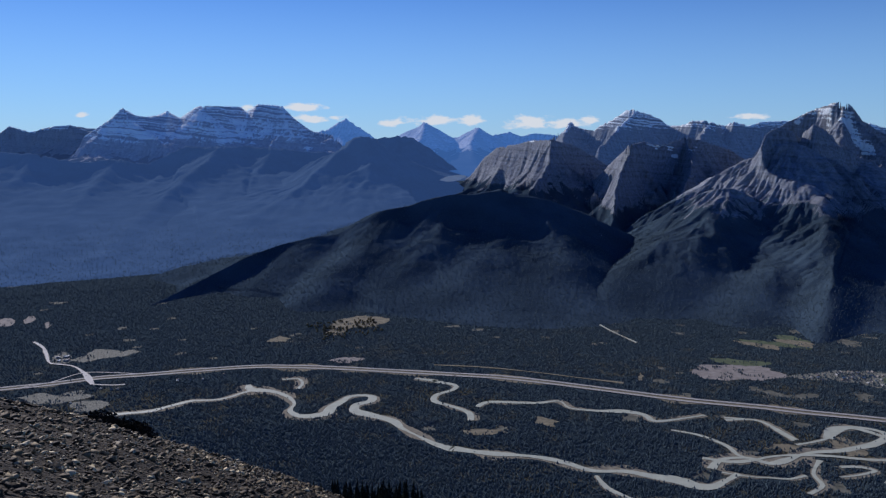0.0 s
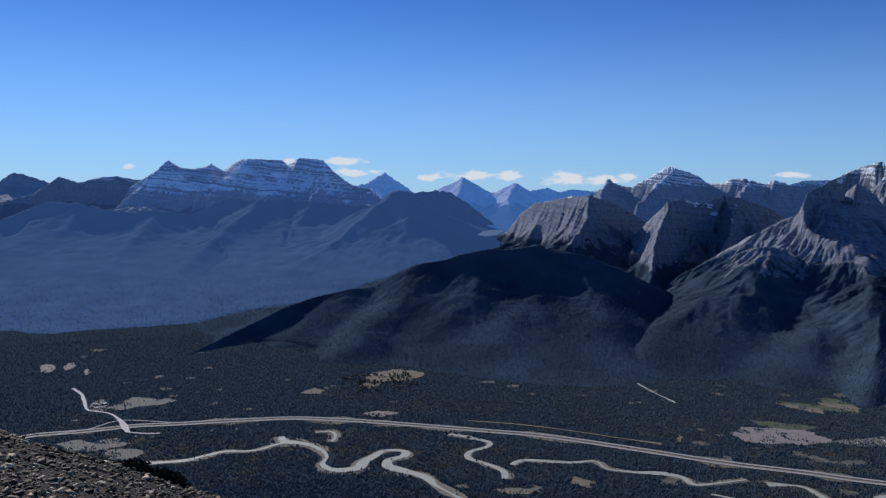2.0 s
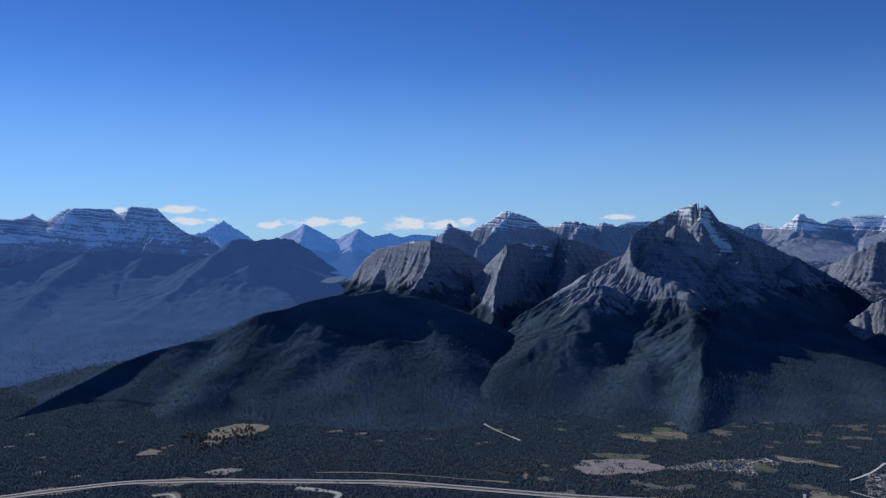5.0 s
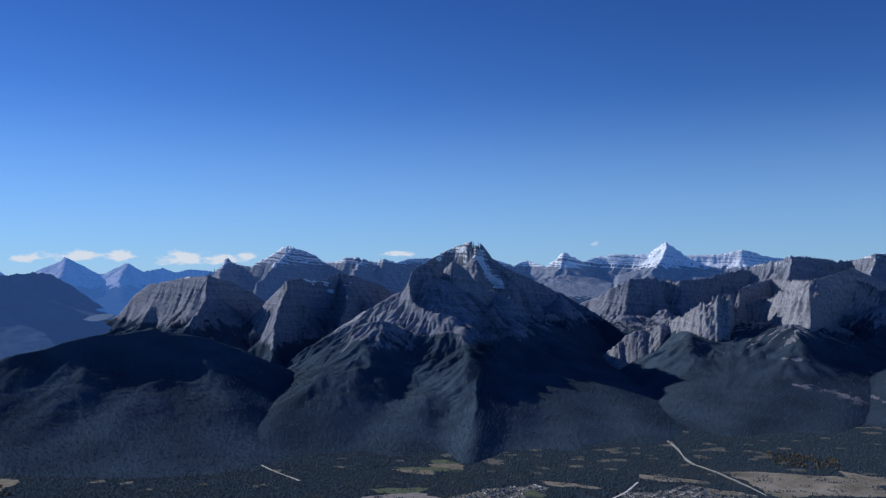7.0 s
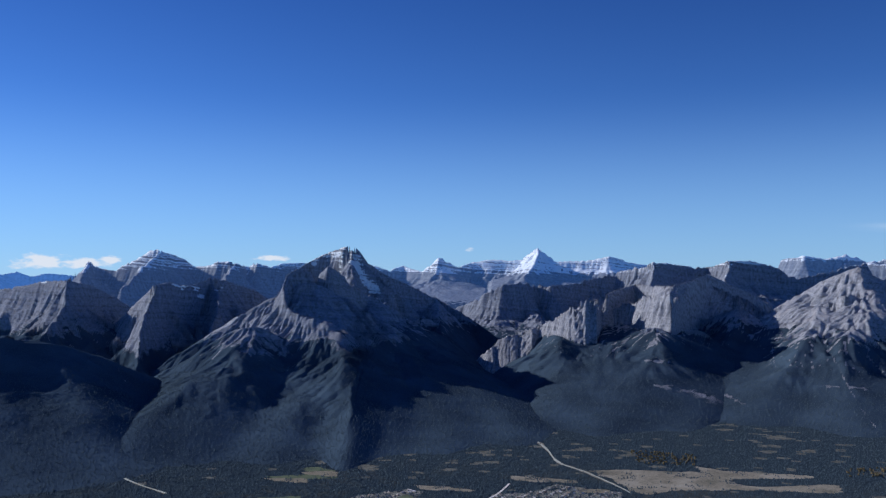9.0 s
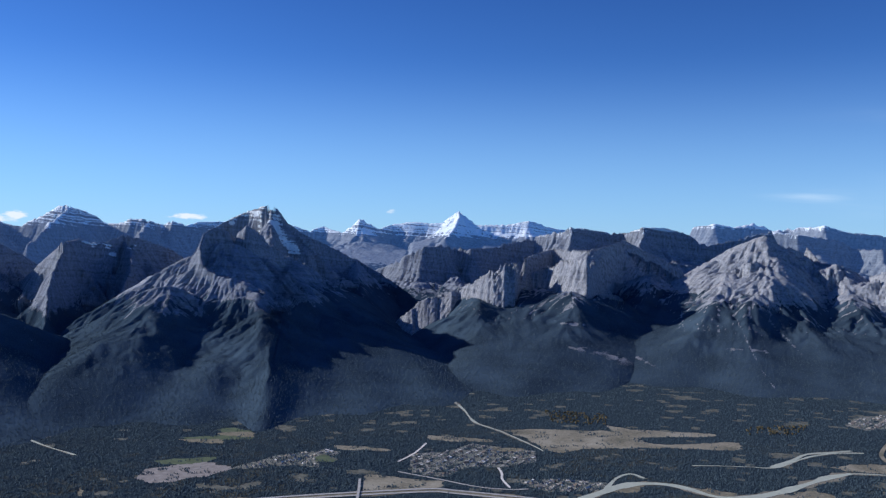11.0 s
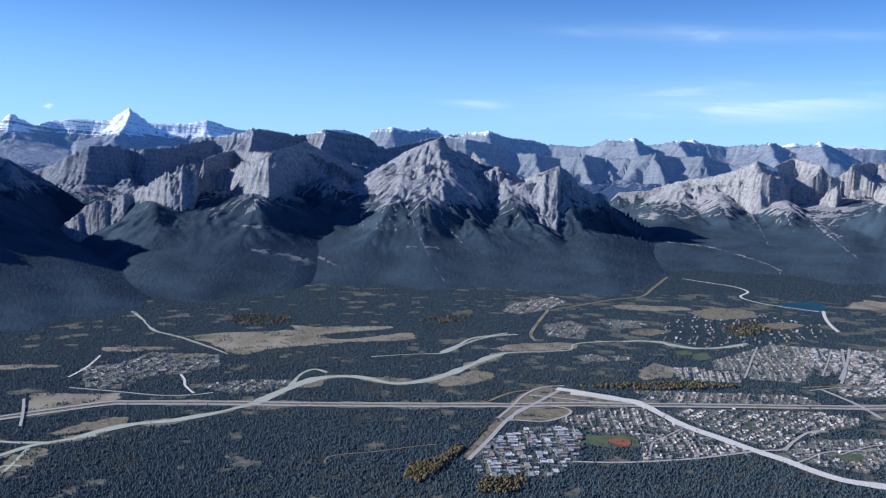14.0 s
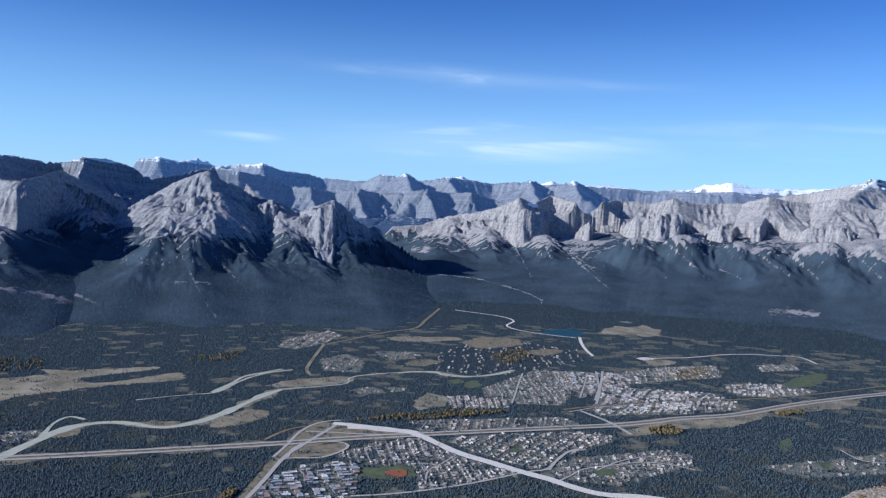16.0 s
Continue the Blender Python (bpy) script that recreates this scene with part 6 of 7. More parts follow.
lots = []  # x, y, turn, length, width, wall height, kind
for poly, turn, lw, ld, share, what in TOWNS:
    p = np.array(poly)
    c, rad = p.mean(0), np.hypot(*(p - p.mean(0)).T).max()
    t0 = radians(turn)
    ux, uy = np.array([math.cos(t0), math.sin(t0)]), np.array([-math.sin(t0), math.cos(t0)])
    k = 0
    for v in np.arange(-rad, rad, ld):
        k += 1
        for u in np.arange(-rad, rad, lw):
            q = c + ux * (u + rng.uniform(-0.25, 0.25) * lw) + uy * (v + 0.05 * lw * math.sin(u / 9.0) * 8 + rng.uniform(-0.12, 0.12) * ld + (0.35 * ld if k % 2 else 0))
            if rng.rand() > share or not inside(np.array([q[0]]), np.array([q[1]]), poly)[0]:
                continue
            i, j = cells(q[0], q[1])
            if cover[i, j] in (1, 2) or grain_of(np.array(q[0]), np.array(q[1])) > 0.10:
                continue
            if what == "hall":
                lots.append((q[0], q[1], turn + rng.choice([0, 90]), rng.uniform(1.1, 2.6), rng.uniform(0.8, 1.4), rng.uniform(0.35, 0.6), 1))
            else:
                lots.append((q[0], q[1], turn + rng.choice([0, 90]) + rng.uniform(-8, 8), rng.uniform(0.8, 1.3), rng.uniform(0.6, 0.85), rng.uniform(0.3, 0.45), 0))
for poly, _, _, _, share, _ in TOWNS:
    p = np.array(poly)
    (r0, r1), (c0, c1) = [(v.min(), v.max()) for v in cells(p[:, 0], p[:, 1])]
    yy, xx = np.mgrid[r0:r1 + 1, c0:c1 + 1]
    m = inside(X0 + xx * CELL, Y0 + yy * CELL, poly)
    part_ = cover[r0:r1 + 1, c0:c1 + 1]
    part_[m & (part_ == 0)] = 3 if share > 0.45 else 4
STREET = plain("street", (0.47, 0.445, 0.39), 0.9, 0.15, 0.8)
for town_no, (poly, turn, lw, ld, share, what) in enumerate(TOWNS):
    p = np.array(poly)
    c, rad, t0 = p.mean(0), np.hypot(*(p - p.mean(0)).T).max(), radians(turn)
    ux, uy = np.array([math.cos(t0), math.sin(t0)]), np.array([-math.sin(t0), math.cos(t0)])
    v, f = [], []
    runs = [(ux, uy, o) for o in np.arange(-rad + 1.15 * ld, rad, 2 * ld)] + [(uy, ux, o) for o in np.arange(-rad, rad, 9 * lw)]
    for along, across, o in runs:
        for u in np.arange(-rad, rad, 1.5):
            q0, q1 = [c + along * w + across * (o + (0.4 * lw * math.sin(w / 9.0) if along is ux else 0)) for w in (u, u + 1.5)]
            m = (q0 + q1) / 2
            ok = inside(np.array([m[0]]), np.array([m[1]]), poly)[0]
            i, j = cells(m[0], m[1])
            if ok and cover[i, j] in (0, 3):
                b = len(v)
                zz = 0.13 + 0.002 * town_no + (0.001 if along is ux else 0)
                v += [(*(q0 - across * 0.3), zz), (*(q1 - across * 0.3), zz), (*(q1 + across * 0.3), zz), (*(q0 + across * 0.3), zz)]
                f.append((b, b + 1, b + 2, b + 3) if along is ux else (b + 3, b + 2, b + 1, b))
    if share > 0.5:
        me = bpy.data.meshes.new("streets")
        me.from_pydata(v, [], f)
        me.materials.append(STREET)
        tagged(new("streets", me), "pale asphalt streets between the houses", "street", kind="structure")


def tint_material(name, stops, rough, island):
    m, n, l, b = shader(name, rough)
    src = n.new("ShaderNodeNewGeometry").outputs["Random Per Island"] if island else n.new("ShaderNodeObjectInfo").outputs["Random"]
    r = n.new("ShaderNodeValToRGB")
    r.color_ramp.interpolation = "CONSTANT"
    for i, c in enumerate(stops):
        e = r.color_ramp.elements[i] if i < 2 else r.color_ramp.elements.new(i / len(stops))
        e.position, e.color = i / len(stops), (*c, 1)
    l.new(src, r.inputs[0])
    geo = n.new("ShaderNodeNewGeometry")
    f = n_noise(n, l, geo.outputs["Position"], 6.0, 3, 0.6)
    mx = n.new("ShaderNodeMix")
    mx.data_type, mx.blend_type = "RGBA", "MULTIPLY"
    mx.inputs[0].default_value = 0.5
    l.new(r.outputs[0], mx.inputs[6])
    l.new(n_ramp(n, l, f, [(0.3, (0.6, 0.6, 0.6)), (0.7, (1, 1, 1))]), mx.inputs[7])
    l.new(mx.outputs[2], b.inputs["Base Color"])
    return m


ROOFS = [(0.50, 0.47, 0.41), (0.24, 0.225, 0.205), (0.68, 0.65, 0.58), (0.34, 0.27, 0.21), (0.78, 0.76, 0.70), (0.20, 0.19, 0.19), (0.46, 0.41, 0.33), (0.38, 0.36, 0.33)]
WALLS = [(0.72, 0.68, 0.58), (0.52, 0.45, 0.36), (0.80, 0.77, 0.70), (0.40, 0.38, 0.36), (0.60, 0.54, 0.45), (0.34, 0.24, 0.18)]
HALLS = [(0.84, 0.82, 0.76), (0.54, 0.52, 0.47), (0.88, 0.87, 0.82), (0.45, 0.42, 0.38), (0.44, 0.30, 0.25), (0.45, 0.52, 0.56), (0.52, 0.52, 0.52)]


def gable(L, W, H, roof):
    """Walls and gable roof (or flat roof with a rim) as vertices and faces: (walls, roof)."""
    x, y = L / 2, W / 2
    if roof:
        top = H + W * 0.32
        wv = [(-x, -y, 0), (x, -y, 0), (x, y, 0), (-x, y, 0), (-x, -y, H), (x, -y, H), (x, y, H), (-x, y, H), (-x, 0, top), (x, 0, top)]
        wf = [(0, 1, 5, 4), (2, 3, 7, 6), (1, 2, 6, 9, 5), (3, 0, 4, 8, 7)]
        o, t, dz = 0.10, 0.05, 0.06
        rv = []
        for s in (-1, 1):
            rv += [(-x - o, s * (y + o), H - dz), (x + o, s * (y + o), H - dz), (x + o, 0, top + 0.03), (-x - o, 0, top + 0.03)]
        rv += [(a, b, c + t) for a, b, c in rv]
        rf = [(0, 1, 2, 3)[::-1], (4, 5, 6, 7), (8, 9, 10, 11), (12, 13, 14, 15)[::-1], (0, 1, 9, 8), (4, 5, 13, 12)[::-1], (0, 8, 11, 3), (1, 2, 10, 9), (4, 7, 15, 12), (5, 13, 14, 6)]
        return (wv, wf), (rv, rf)
    wv = [(-x, -y, 0), (x, -y, 0), (x, y, 0), (-x, y, 0), (-x, -y, H), (x, -y, H), (x, y, H), (-x, y, H)]
    wf = [(0, 1, 5, 4), (1, 2, 6, 5), (2, 3, 7, 6), (3, 0, 4, 7)]
    k = 0.06
    rv = [(-x - k, -y - k, H), (x + k, -y - k, H), (x + k, y + k, H), (-x - k, y + k, H), (-x - k, -y - k, H + 0.1), (x + k, -y - k, H + 0.1), (x + k, y + k, H + 0.1), (-x - k, y + k, H + 0.1),
          (-x + k, -y + k, H + 0.1), (x - k, -y + k, H + 0.1), (x - k, y - k, H + 0.1), (-x + k, y - k, H + 0.1), (-x + k, -y + k, H + 0.04), (x - k, -y + k, H + 0.04), (x - k, y - k, H + 0.04), (-x + k, y - k, H + 0.04)]
    rf = [(0, 1, 5, 4), (1, 2, 6, 5), (2, 3, 7, 6), (3, 0, 4, 7)]
    for a in range(4):
        b = (a + 1) % 4
        rf += [(4 + a, 4 + b, 8 + b, 8 + a), (8 + a, 8 + b, 12 + b, 12 + a)]
    rf.append((12, 13, 14, 15))
    return (wv, wf), (rv, rf)


def raw_mesh(name, verts, faces, material, smooth_=False):
    me = bpy.data.meshes.new(name)
    me.from_pydata([tuple(v) for v in verts], [], faces)
    me.materials.append(material)
    if smooth_:
        me.polygons.foreach_set("use_smooth", np.ones(len(me.polygons), bool))
    return me


ROOF_ONE, WALL_ONE, HALL_ONE = tint_material("roof_shingle", ROOFS, 0.8, False), tint_material("house_wall", WALLS, 0.85, False), tint_material("hall_roof", HALLS, 0.6, False)
ROOF_MANY, WALL_MANY, HALL_MANY = tint_material("roof_shingles", ROOFS, 0.8, True), tint_material("house_walls", WALLS, 0.85, True), tint_material("hall_roofs", HALLS, 0.6, True)
lots.sort(key=lambda q: q[0] ** 2 + q[1] ** 2)
near, rest = lots[:280], lots[280:]
kinds = {}
for idx, (L, W, H, flat) in enumerate([(1.25, 0.8, 0.34, 0), (1.05, 0.9, 0.42, 0), (1.45, 0.75, 0.3, 0), (2.1, 1.4, 0.5, 1), (3.0, 1.6, 0.55, 1), (1.5, 1.2, 0.4, 1)]):
    w, rf = gable(L, W, H, not flat)
    kinds[idx] = (raw_mesh("wall", *w, WALL_ONE), raw_mesh("roof", *rf, HALL_ONE if flat else ROOF_ONE))
for x, y, turn, L, W, H, flat in near:
    idx = (3 + rng.randint(3)) if flat else rng.randint(3)
    wall_me, roof_me = kinds[idx]
    home = new("warehouse" if flat else "house")
    home.matrix_basis = pose(x, y, 0.02, 0, 0, turn)
    tagged(home, "low flat-roofed commercial building in the town" if flat else "small gabled house on a town lot", "building" if flat else "house", "halls of the town" if flat else "houses of the town")
    for nm, me in (("wall", wall_me), ("roof", roof_me)):
        new(nm, me).parent = home
wv, wf, rv, rf, hv, hf = [], [], [], [], [], []
for x, y, turn, L, W, H, flat in rest:
    (a, af), (b, bf) = gable(L, W, H, not flat)
    ct, st = math.cos(radians(turn)), math.sin(radians(turn))
    tv, tf = (hv, hf) if flat else (rv, rf)
    for src, srcf, dv, df in ((a, af, wv, wf), (b, bf, tv, tf)):
        base = len(dv)
        dv += [(x + px_ * ct - py_ * st, y + px_ * st + py_ * ct, pz_ + 0.02) for px_, py_, pz_ in src]
        df += [tuple(base + i for i in f) for f in srcf]
town = new("town_houses", raw_mesh("town_houses", wv, wf, WALL_MANY))
tagged(town, "farther houses and halls of the valley town", "houses", kind="stuff")
new("roofs", raw_mesh("roofs", rv, rf, ROOF_MANY)).parent = town
new("hall_roofs", raw_mesh("hall_roofs", hv, hf, HALL_MANY)).parent = town

# ---- woods ----
def leaf_material(name, dark, light, tip):
    m, n, l, b = shader(name, 1.0)
    geo = n.new("ShaderNodeNewGeometry")
    f = n_noise(n, l, geo.outputs["Position"], 2.5, 3, 0.6)
    big = n_noise(n, l, geo.outputs["Position"], 0.05, 3, 0.6)
    v = n_math(n, l, "ADD", n_math(n, l, "MULTIPLY", geo.outputs["Random Per Island"], 0.5), n_math(n, l, "ADD", n_math(n, l, "MULTIPLY", f, 0.25), n_math(n, l, "MULTIPLY", big, 0.25)))
    l.new(n_ramp(n, l, v, [(0.2, dark), (0.55, light), (0.85, tip)]), b.inputs["Base Color"])
    b.inputs["Specular IOR Level"].default_value = 0.0
    return m


# needles of the far woods, with the blue-grey of distance haze mixed in
HAZED_NEEDLES = leaf_material("hazed_needles", (0.074, 0.108, 0.124), (0.084, 0.120, 0.136), (0.100, 0.136, 0.146))
GOLD = leaf_material("autumn_leaves", (0.095, 0.088, 0.052), (0.165, 0.135, 0.072), (0.26, 0.20, 0.10))


def cones(xy, z, h, w, sides=4):
    """Tapered crowns, one island each."""
    n = len(xy)
    a = np.arange(sides) * 2 * np.pi / sides
    turn = rng.rand(n, 1) * 6.28
    ring = np.stack([xy[:, :1] + w[:, None] * np.cos(a + turn), xy[:, 1:] + w[:, None] * np.sin(a + turn), np.repeat(z[:, None] + 0.08 * h[:, None], sides, 1)], -1)
    tip = np.stack([xy[:, 0], xy[:, 1], z + h], -1)[:, None]
    co = np.concatenate([ring, tip], 1).reshape(-1, 3)
    i = np.arange(n)[:, None] * (sides + 1)
    k = np.arange(sides)
    tri = np.stack([i + k, i + (k + 1) % sides, i + sides + 0 * k], -1).reshape(-1, 3)
    return co, tri


def tri_mesh(name, co, tri, material):
    me = bpy.data.meshes.new(name)
    me.vertices.add(len(co))
    me.vertices.foreach_set("co", co.astype(np.float32).ravel())
    me.loops.add(tri.size)
    me.loops.foreach_set("vertex_index", tri.astype(np.int32).ravel())
    me.polygons.add(len(tri))
    me.polygons.foreach_set("loop_start", np.arange(0, tri.size, 3, dtype=np.int32))
    me.update(calc_edges=True)
    me.materials.append(material)
    return me


def scatter(n, r0, r1):
    r = r0 * (r1 / r0) ** rng.rand(n)
    t = np.radians(rng.uniform(-33, 103, n))
    return np.stack([r * np.sin(t), r * np.cos(t)], 1)


raised = np.zeros((190, 230), bool)
for hx, hy in HEIGHTS:
    raised[np.clip(((hy + 160) / 6).astype(int), 0, 189), np.clip(((hx + 420) / 6).astype(int), 0, 229)] = True


def on_floor(p):
    return p[~raised[np.clip(((p[:, 1] + 160) / 6).astype(int), 0, 189), np.clip(((p[:, 0] + 420) / 6).astype(int), 0, 229)]]


xy = on_floor(scatter(270000, 222, 600))
i, j = cells(xy[:, 0], xy[:, 1])
c = cover[i, j]
def openness(x, y):
    """Above zero where the woods give way to grass: smaller and rarer gaps near the foot of the slope."""
    r = np.hypot(x, y)
    return fbm(x / 12 + 2, y / 12, 4) + 0.35 * fbm(x / 60, y / 60 + 5, 2) - 0.74 + 0.06 * smooth(320, 430, r) + 0.08 * smooth(38, 60, np.degrees(np.arctan2(x, y))) + 0.2 * smooth(60, 72, np.degrees(np.arctan2(x, y))) * smooth(400, 500, r) - 0.30 * smooth(16, 0, np.degrees(np.arctan2(x, y)))


open_ = openness(xy[:, 0], xy[:, 1])
keep = np.where(c == 0, open_ < 0.12 * rng.rand(len(xy)), np.where(c == 3, rng.rand(len(xy)) < 0.55 + 0.45 * smooth(-0.1, 0.25, grain_of(xy[:, 0], xy[:, 1])), np.where(c == 2, rng.rand(len(xy)) < 0.03 + 0.8 * smooth(0.22, 0.42, fbm(xy[:, 0] / 11 + 4, xy[:, 1] / 11, 3)), np.where(c == 4, rng.rand(len(xy)) < 0.6, False))))
xy = xy[keep]
h = rng.uniform(0.5, 1.05, len(xy)) * (1 - 0.25 * np.clip(open_[keep], 0, 1))
wide = h * rng.uniform(0.27, 0.42, len(xy))
close = np.hypot(xy[:, 0], xy[:, 1]) < 290
co, tri = cones(xy[close], np.zeros(close.sum()), h[close], wide[close])
co1, tri1 = cones(xy[~close], np.zeros((~close).sum()), h[~close], wide[~close], 3)
co, tri = np.concatenate([co, co1]), np.concatenate([tri, tri1 + len(co)])
# yards and streets of the towns
tr, ta = np.meshgrid(np.arange(222, 640, 1.0), np.radians(np.arange(-33, 103, 0.14)), indexing="ij")
tx, ty = tr * np.sin(ta), tr * np.cos(ta)
ti, tj = cells(tx, ty)
tagged(new("town_ground", grid_mesh("town_ground", tx, ty, np.full(tx.shape, 0.035), {}, DIRT, (cover[ti, tj] == 3) & (grain_of(tx, ty) < 0.12 + 0.15 * fbm(tx / 2.5, ty / 2.5, 2)))), "grey-brown yards and verges of the town", "town ground", kind="structure")
# grassy clearings between the woods
cr, ca = np.meshgrid(np.arange(222, 640, 1.6), np.radians(np.arange(-33, 103, 0.28)), indexing="ij")
cx, cy = cr * np.sin(ca), cr * np.cos(ca)
ci, cj = cells(cx, cy)
clear_ = (openness(cx, cy) > 0.06) & (cover[ci, cj] == 0)
CLEARING = plain("clearing_grass", (0.155, 0.155, 0.118), 1.0, 0.6, 0.3)
tagged(new("clearings", grid_mesh("clearings", cx, cy, np.full(cx.shape, 0.025), {}, CLEARING, clear_)), "dry grass clearings between the woods", "grass", kind="stuff")

far_xy = on_floor(scatter(80000, 590, 1050))
fi, fj = cells(far_xy[:, 0], far_xy[:, 1])
far_xy = far_xy[((cover[fi, fj] == 0) | (far_xy[:, 1] > 880))]
fh = rng.uniform(0.7, 1.2, len(far_xy))
co2, tri2 = cones(far_xy, np.zeros(len(far_xy)), fh, fh * rng.uniform(0.2, 0.32, len(far_xy)), 3)
co, tri = np.concatenate([co, co2]), np.concatenate([tri, tri2 + len(co)])
# the same woods climb the foot of the mountains
foot_ = np.concatenate(WOODED)
pick = rng.choice(len(foot_), 170000, p=foot_[:, 3] / foot_[:, 3].sum())
slip = rng.uniform(-0.7, 0.7, (len(pick), 1)) * foot_[pick, 4:5]
up = foot_[pick, :3] + rng.uniform(-0.5, 0.5, (len(pick), 3)) * (1, 1, 0) + np.concatenate([foot_[pick, :2] / np.hypot(foot_[pick, :1], foot_[pick, 1:2]) * slip, 0.2 * slip], 1)
uh = rng.uniform(0.7, 1.3, len(up))
co2, tri2 = cones(up[:, :2], up[:, 2] - 0.25, uh, uh * rng.uniform(0.2, 0.3, len(up)), 3)
co, tri = np.concatenate([co, co2]), np.concatenate([tri, tri2 + len(co)])
tagged(new("conifer_woods", tri_mesh("conifer_woods", co, tri, HAZED_NEEDLES)), "dense dark green conifer woods on the valley floor and lower slopes", "woods", kind="stuff")

GROVES = [([(203.1, 138), (213.1, 142.4), (222.6, 138.5), (236.8, 139.4), (235.3, 135.9), (216, 133), (203.5, 132.2)], 420), ([(327.8, 136.4), (346.8, 120.4), (368, 96.1), (373.4, 76.4), (352, 97.6), (338.1, 117.2)], 420), ([(372.5, 15.8), (382.3, 7.6), (377.4, 1), (369.3, 2.9), (364.6, 12.6)], 160)] + [([(216, 118.3), (226.4, 109.7), (221.3, 104.9), (211.6, 106.7), (206.2, 115)], 160), ([(429.8, -39.6), (442, -53), (436.4, -55.4), (424.4, -42.2)], 90), ([(407.8, 266.5), (443.3, 251.8), (411.4, 241.8), (389.2, 258.5)], 80), ([(497.6, 118.2), (530.8, 103.9), (502.3, 89.7), (472.3, 103.8)], 160),
          ([(343.7, 361.5), (367.1, 332), (346, 312.6), (325.3, 333.6)], 140), ([(-74.6, 445.3), (-39.5, 461.9), (-29.8, 428.7), (-58.4, 407.2)], 160), ([(508.5, 10.3), (524.3, -8.8), (500.8, -12.4), (481.6, 5.7)], 70)]
gx = []
for poly, n in GROVES:
    p = np.array(poly)
    q = np.stack([rng.uniform(p[:, 0].min(), p[:, 0].max(), n * 3), rng.uniform(p[:, 1].min(), p[:, 1].max(), n * 3)], 1)
    gx.append(q[inside(q[:, 0], q[:, 1], poly)][:n])
gx = np.concatenate(gx)
n = len(gx)
# rounded crowns: eight-sided lumps
a = np.arange(6) * np.pi / 3
hh, ww = rng.uniform(0.9, 1.6, n), rng.uniform(0.4, 0.75, n)
rows_ = [np.stack([gx[:, :1] + (ww * s)[:, None] * np.cos(a + 2 * rng.rand(n, 1)) * rng.uniform(0.75, 1.25, (n, 6)), gx[:, 1:] + (ww * s)[:, None] * np.sin(a + 2 * rng.rand(n, 1)), np.repeat((hh * z)[:, None], 6, 1)], -1) for s, z in ((0.6, 0.2), (1.0, 0.55), (0.6, 0.85))]
tip = np.stack([gx[:, 0], gx[:, 1], hh], -1)[:, None]
co = np.concatenate(rows_ + [tip], 1).reshape(-1, 3)
k = np.arange(6)
b0 = np.arange(n)[:, None] * 19
tri = np.concatenate([np.stack([b0 + k + o, b0 + (k + 1) % 6 + o, b0 + (k + 1) % 6 + o + 6], -1).reshape(-1, 3) for o in (0, 6)] + [np.stack([b0 + k + o, b0 + (k + 1) % 6 + o + 6, b0 + k + o + 6], -1).reshape(-1, 3) for o in (0, 6)]
                     + [np.stack([b0 + 12 + k, b0 + 12 + (k + 1) % 6, b0 + 18 + 0 * k], -1).reshape(-1, 3)])
tagged(new("autumn_grove", tri_mesh("autumn_grove", co, tri, GOLD)), "golden and orange autumn broadleaf groves", "trees", kind="stuff")

# ---- the slope underfoot ----
FOOT, FALL_X, FALL_Y, CURVE = 2.2, -0.355, -0.395, 0.0011


def slope_z(x, y):
    r = np.hypot(x, y)
    return EYE - FOOT + FALL_X * x + FALL_Y * y - CURVE * r * r + 0.10 * fbm(x / 3.0, y / 3.0, 4) * smooth(2, 8, r) + 0.5 * fbm(x / 17 + 4, y / 17, 3) * smooth(6, 25, r) \
        + 0.070 * r * smooth(95, 100.5, np.degrees(np.arctan2(x, y)))


def scree_material():
    m, n, l, b = shader("scree_ground", 1.0)
    geo = n.new("ShaderNodeNewGeometry")
    vor = n.new("ShaderNodeTexVoronoi")
    vor.inputs["Scale"].default_value = 9.0
    l.new(geo.outputs["Position"], vor.inputs["Vector"])
    f = n_noise(n, l, geo.outputs["Position"], 1.2, 5, 0.65)
    tone = n.new("ShaderNodeSeparateColor")
    l.new(vor.outputs["Color"], tone.inputs[0])
    v = n_math(n, l, "ADD", n_math(n, l, "MULTIPLY", tone.outputs[0], 0.6), n_math(n, l, "MULTIPLY", f, 0.4))
    apart = n.new("ShaderNodeSeparateXYZ")
    l.new(geo.outputs["Position"], apart.inputs[0])
    dry = n.new("ShaderNodeMapRange")
    dry.inputs[1].default_value, dry.inputs[2].default_value = 4.0, 14.0
    l.new(apart.outputs[0], dry.inputs[0])
    soil = n_ramp(n, l, v, [(0.2, (0.26, 0.215, 0.155)), (0.8, (0.46, 0.39, 0.30))])
    l.new(n_mix(n, l, dry.outputs[0], n_ramp(n, l, v, [(0.2, (0.012, 0.009, 0.006)), (0.6, (0.040, 0.031, 0.020)), (0.85, (0.11, 0.088, 0.06))]), soil), b.inputs["Base Color"])
    n_bump(n, l, b, n_math(n, l, "ADD", vor.outputs["Distance"], tone.outputs[1]), 0.9, 0.08)
    return m


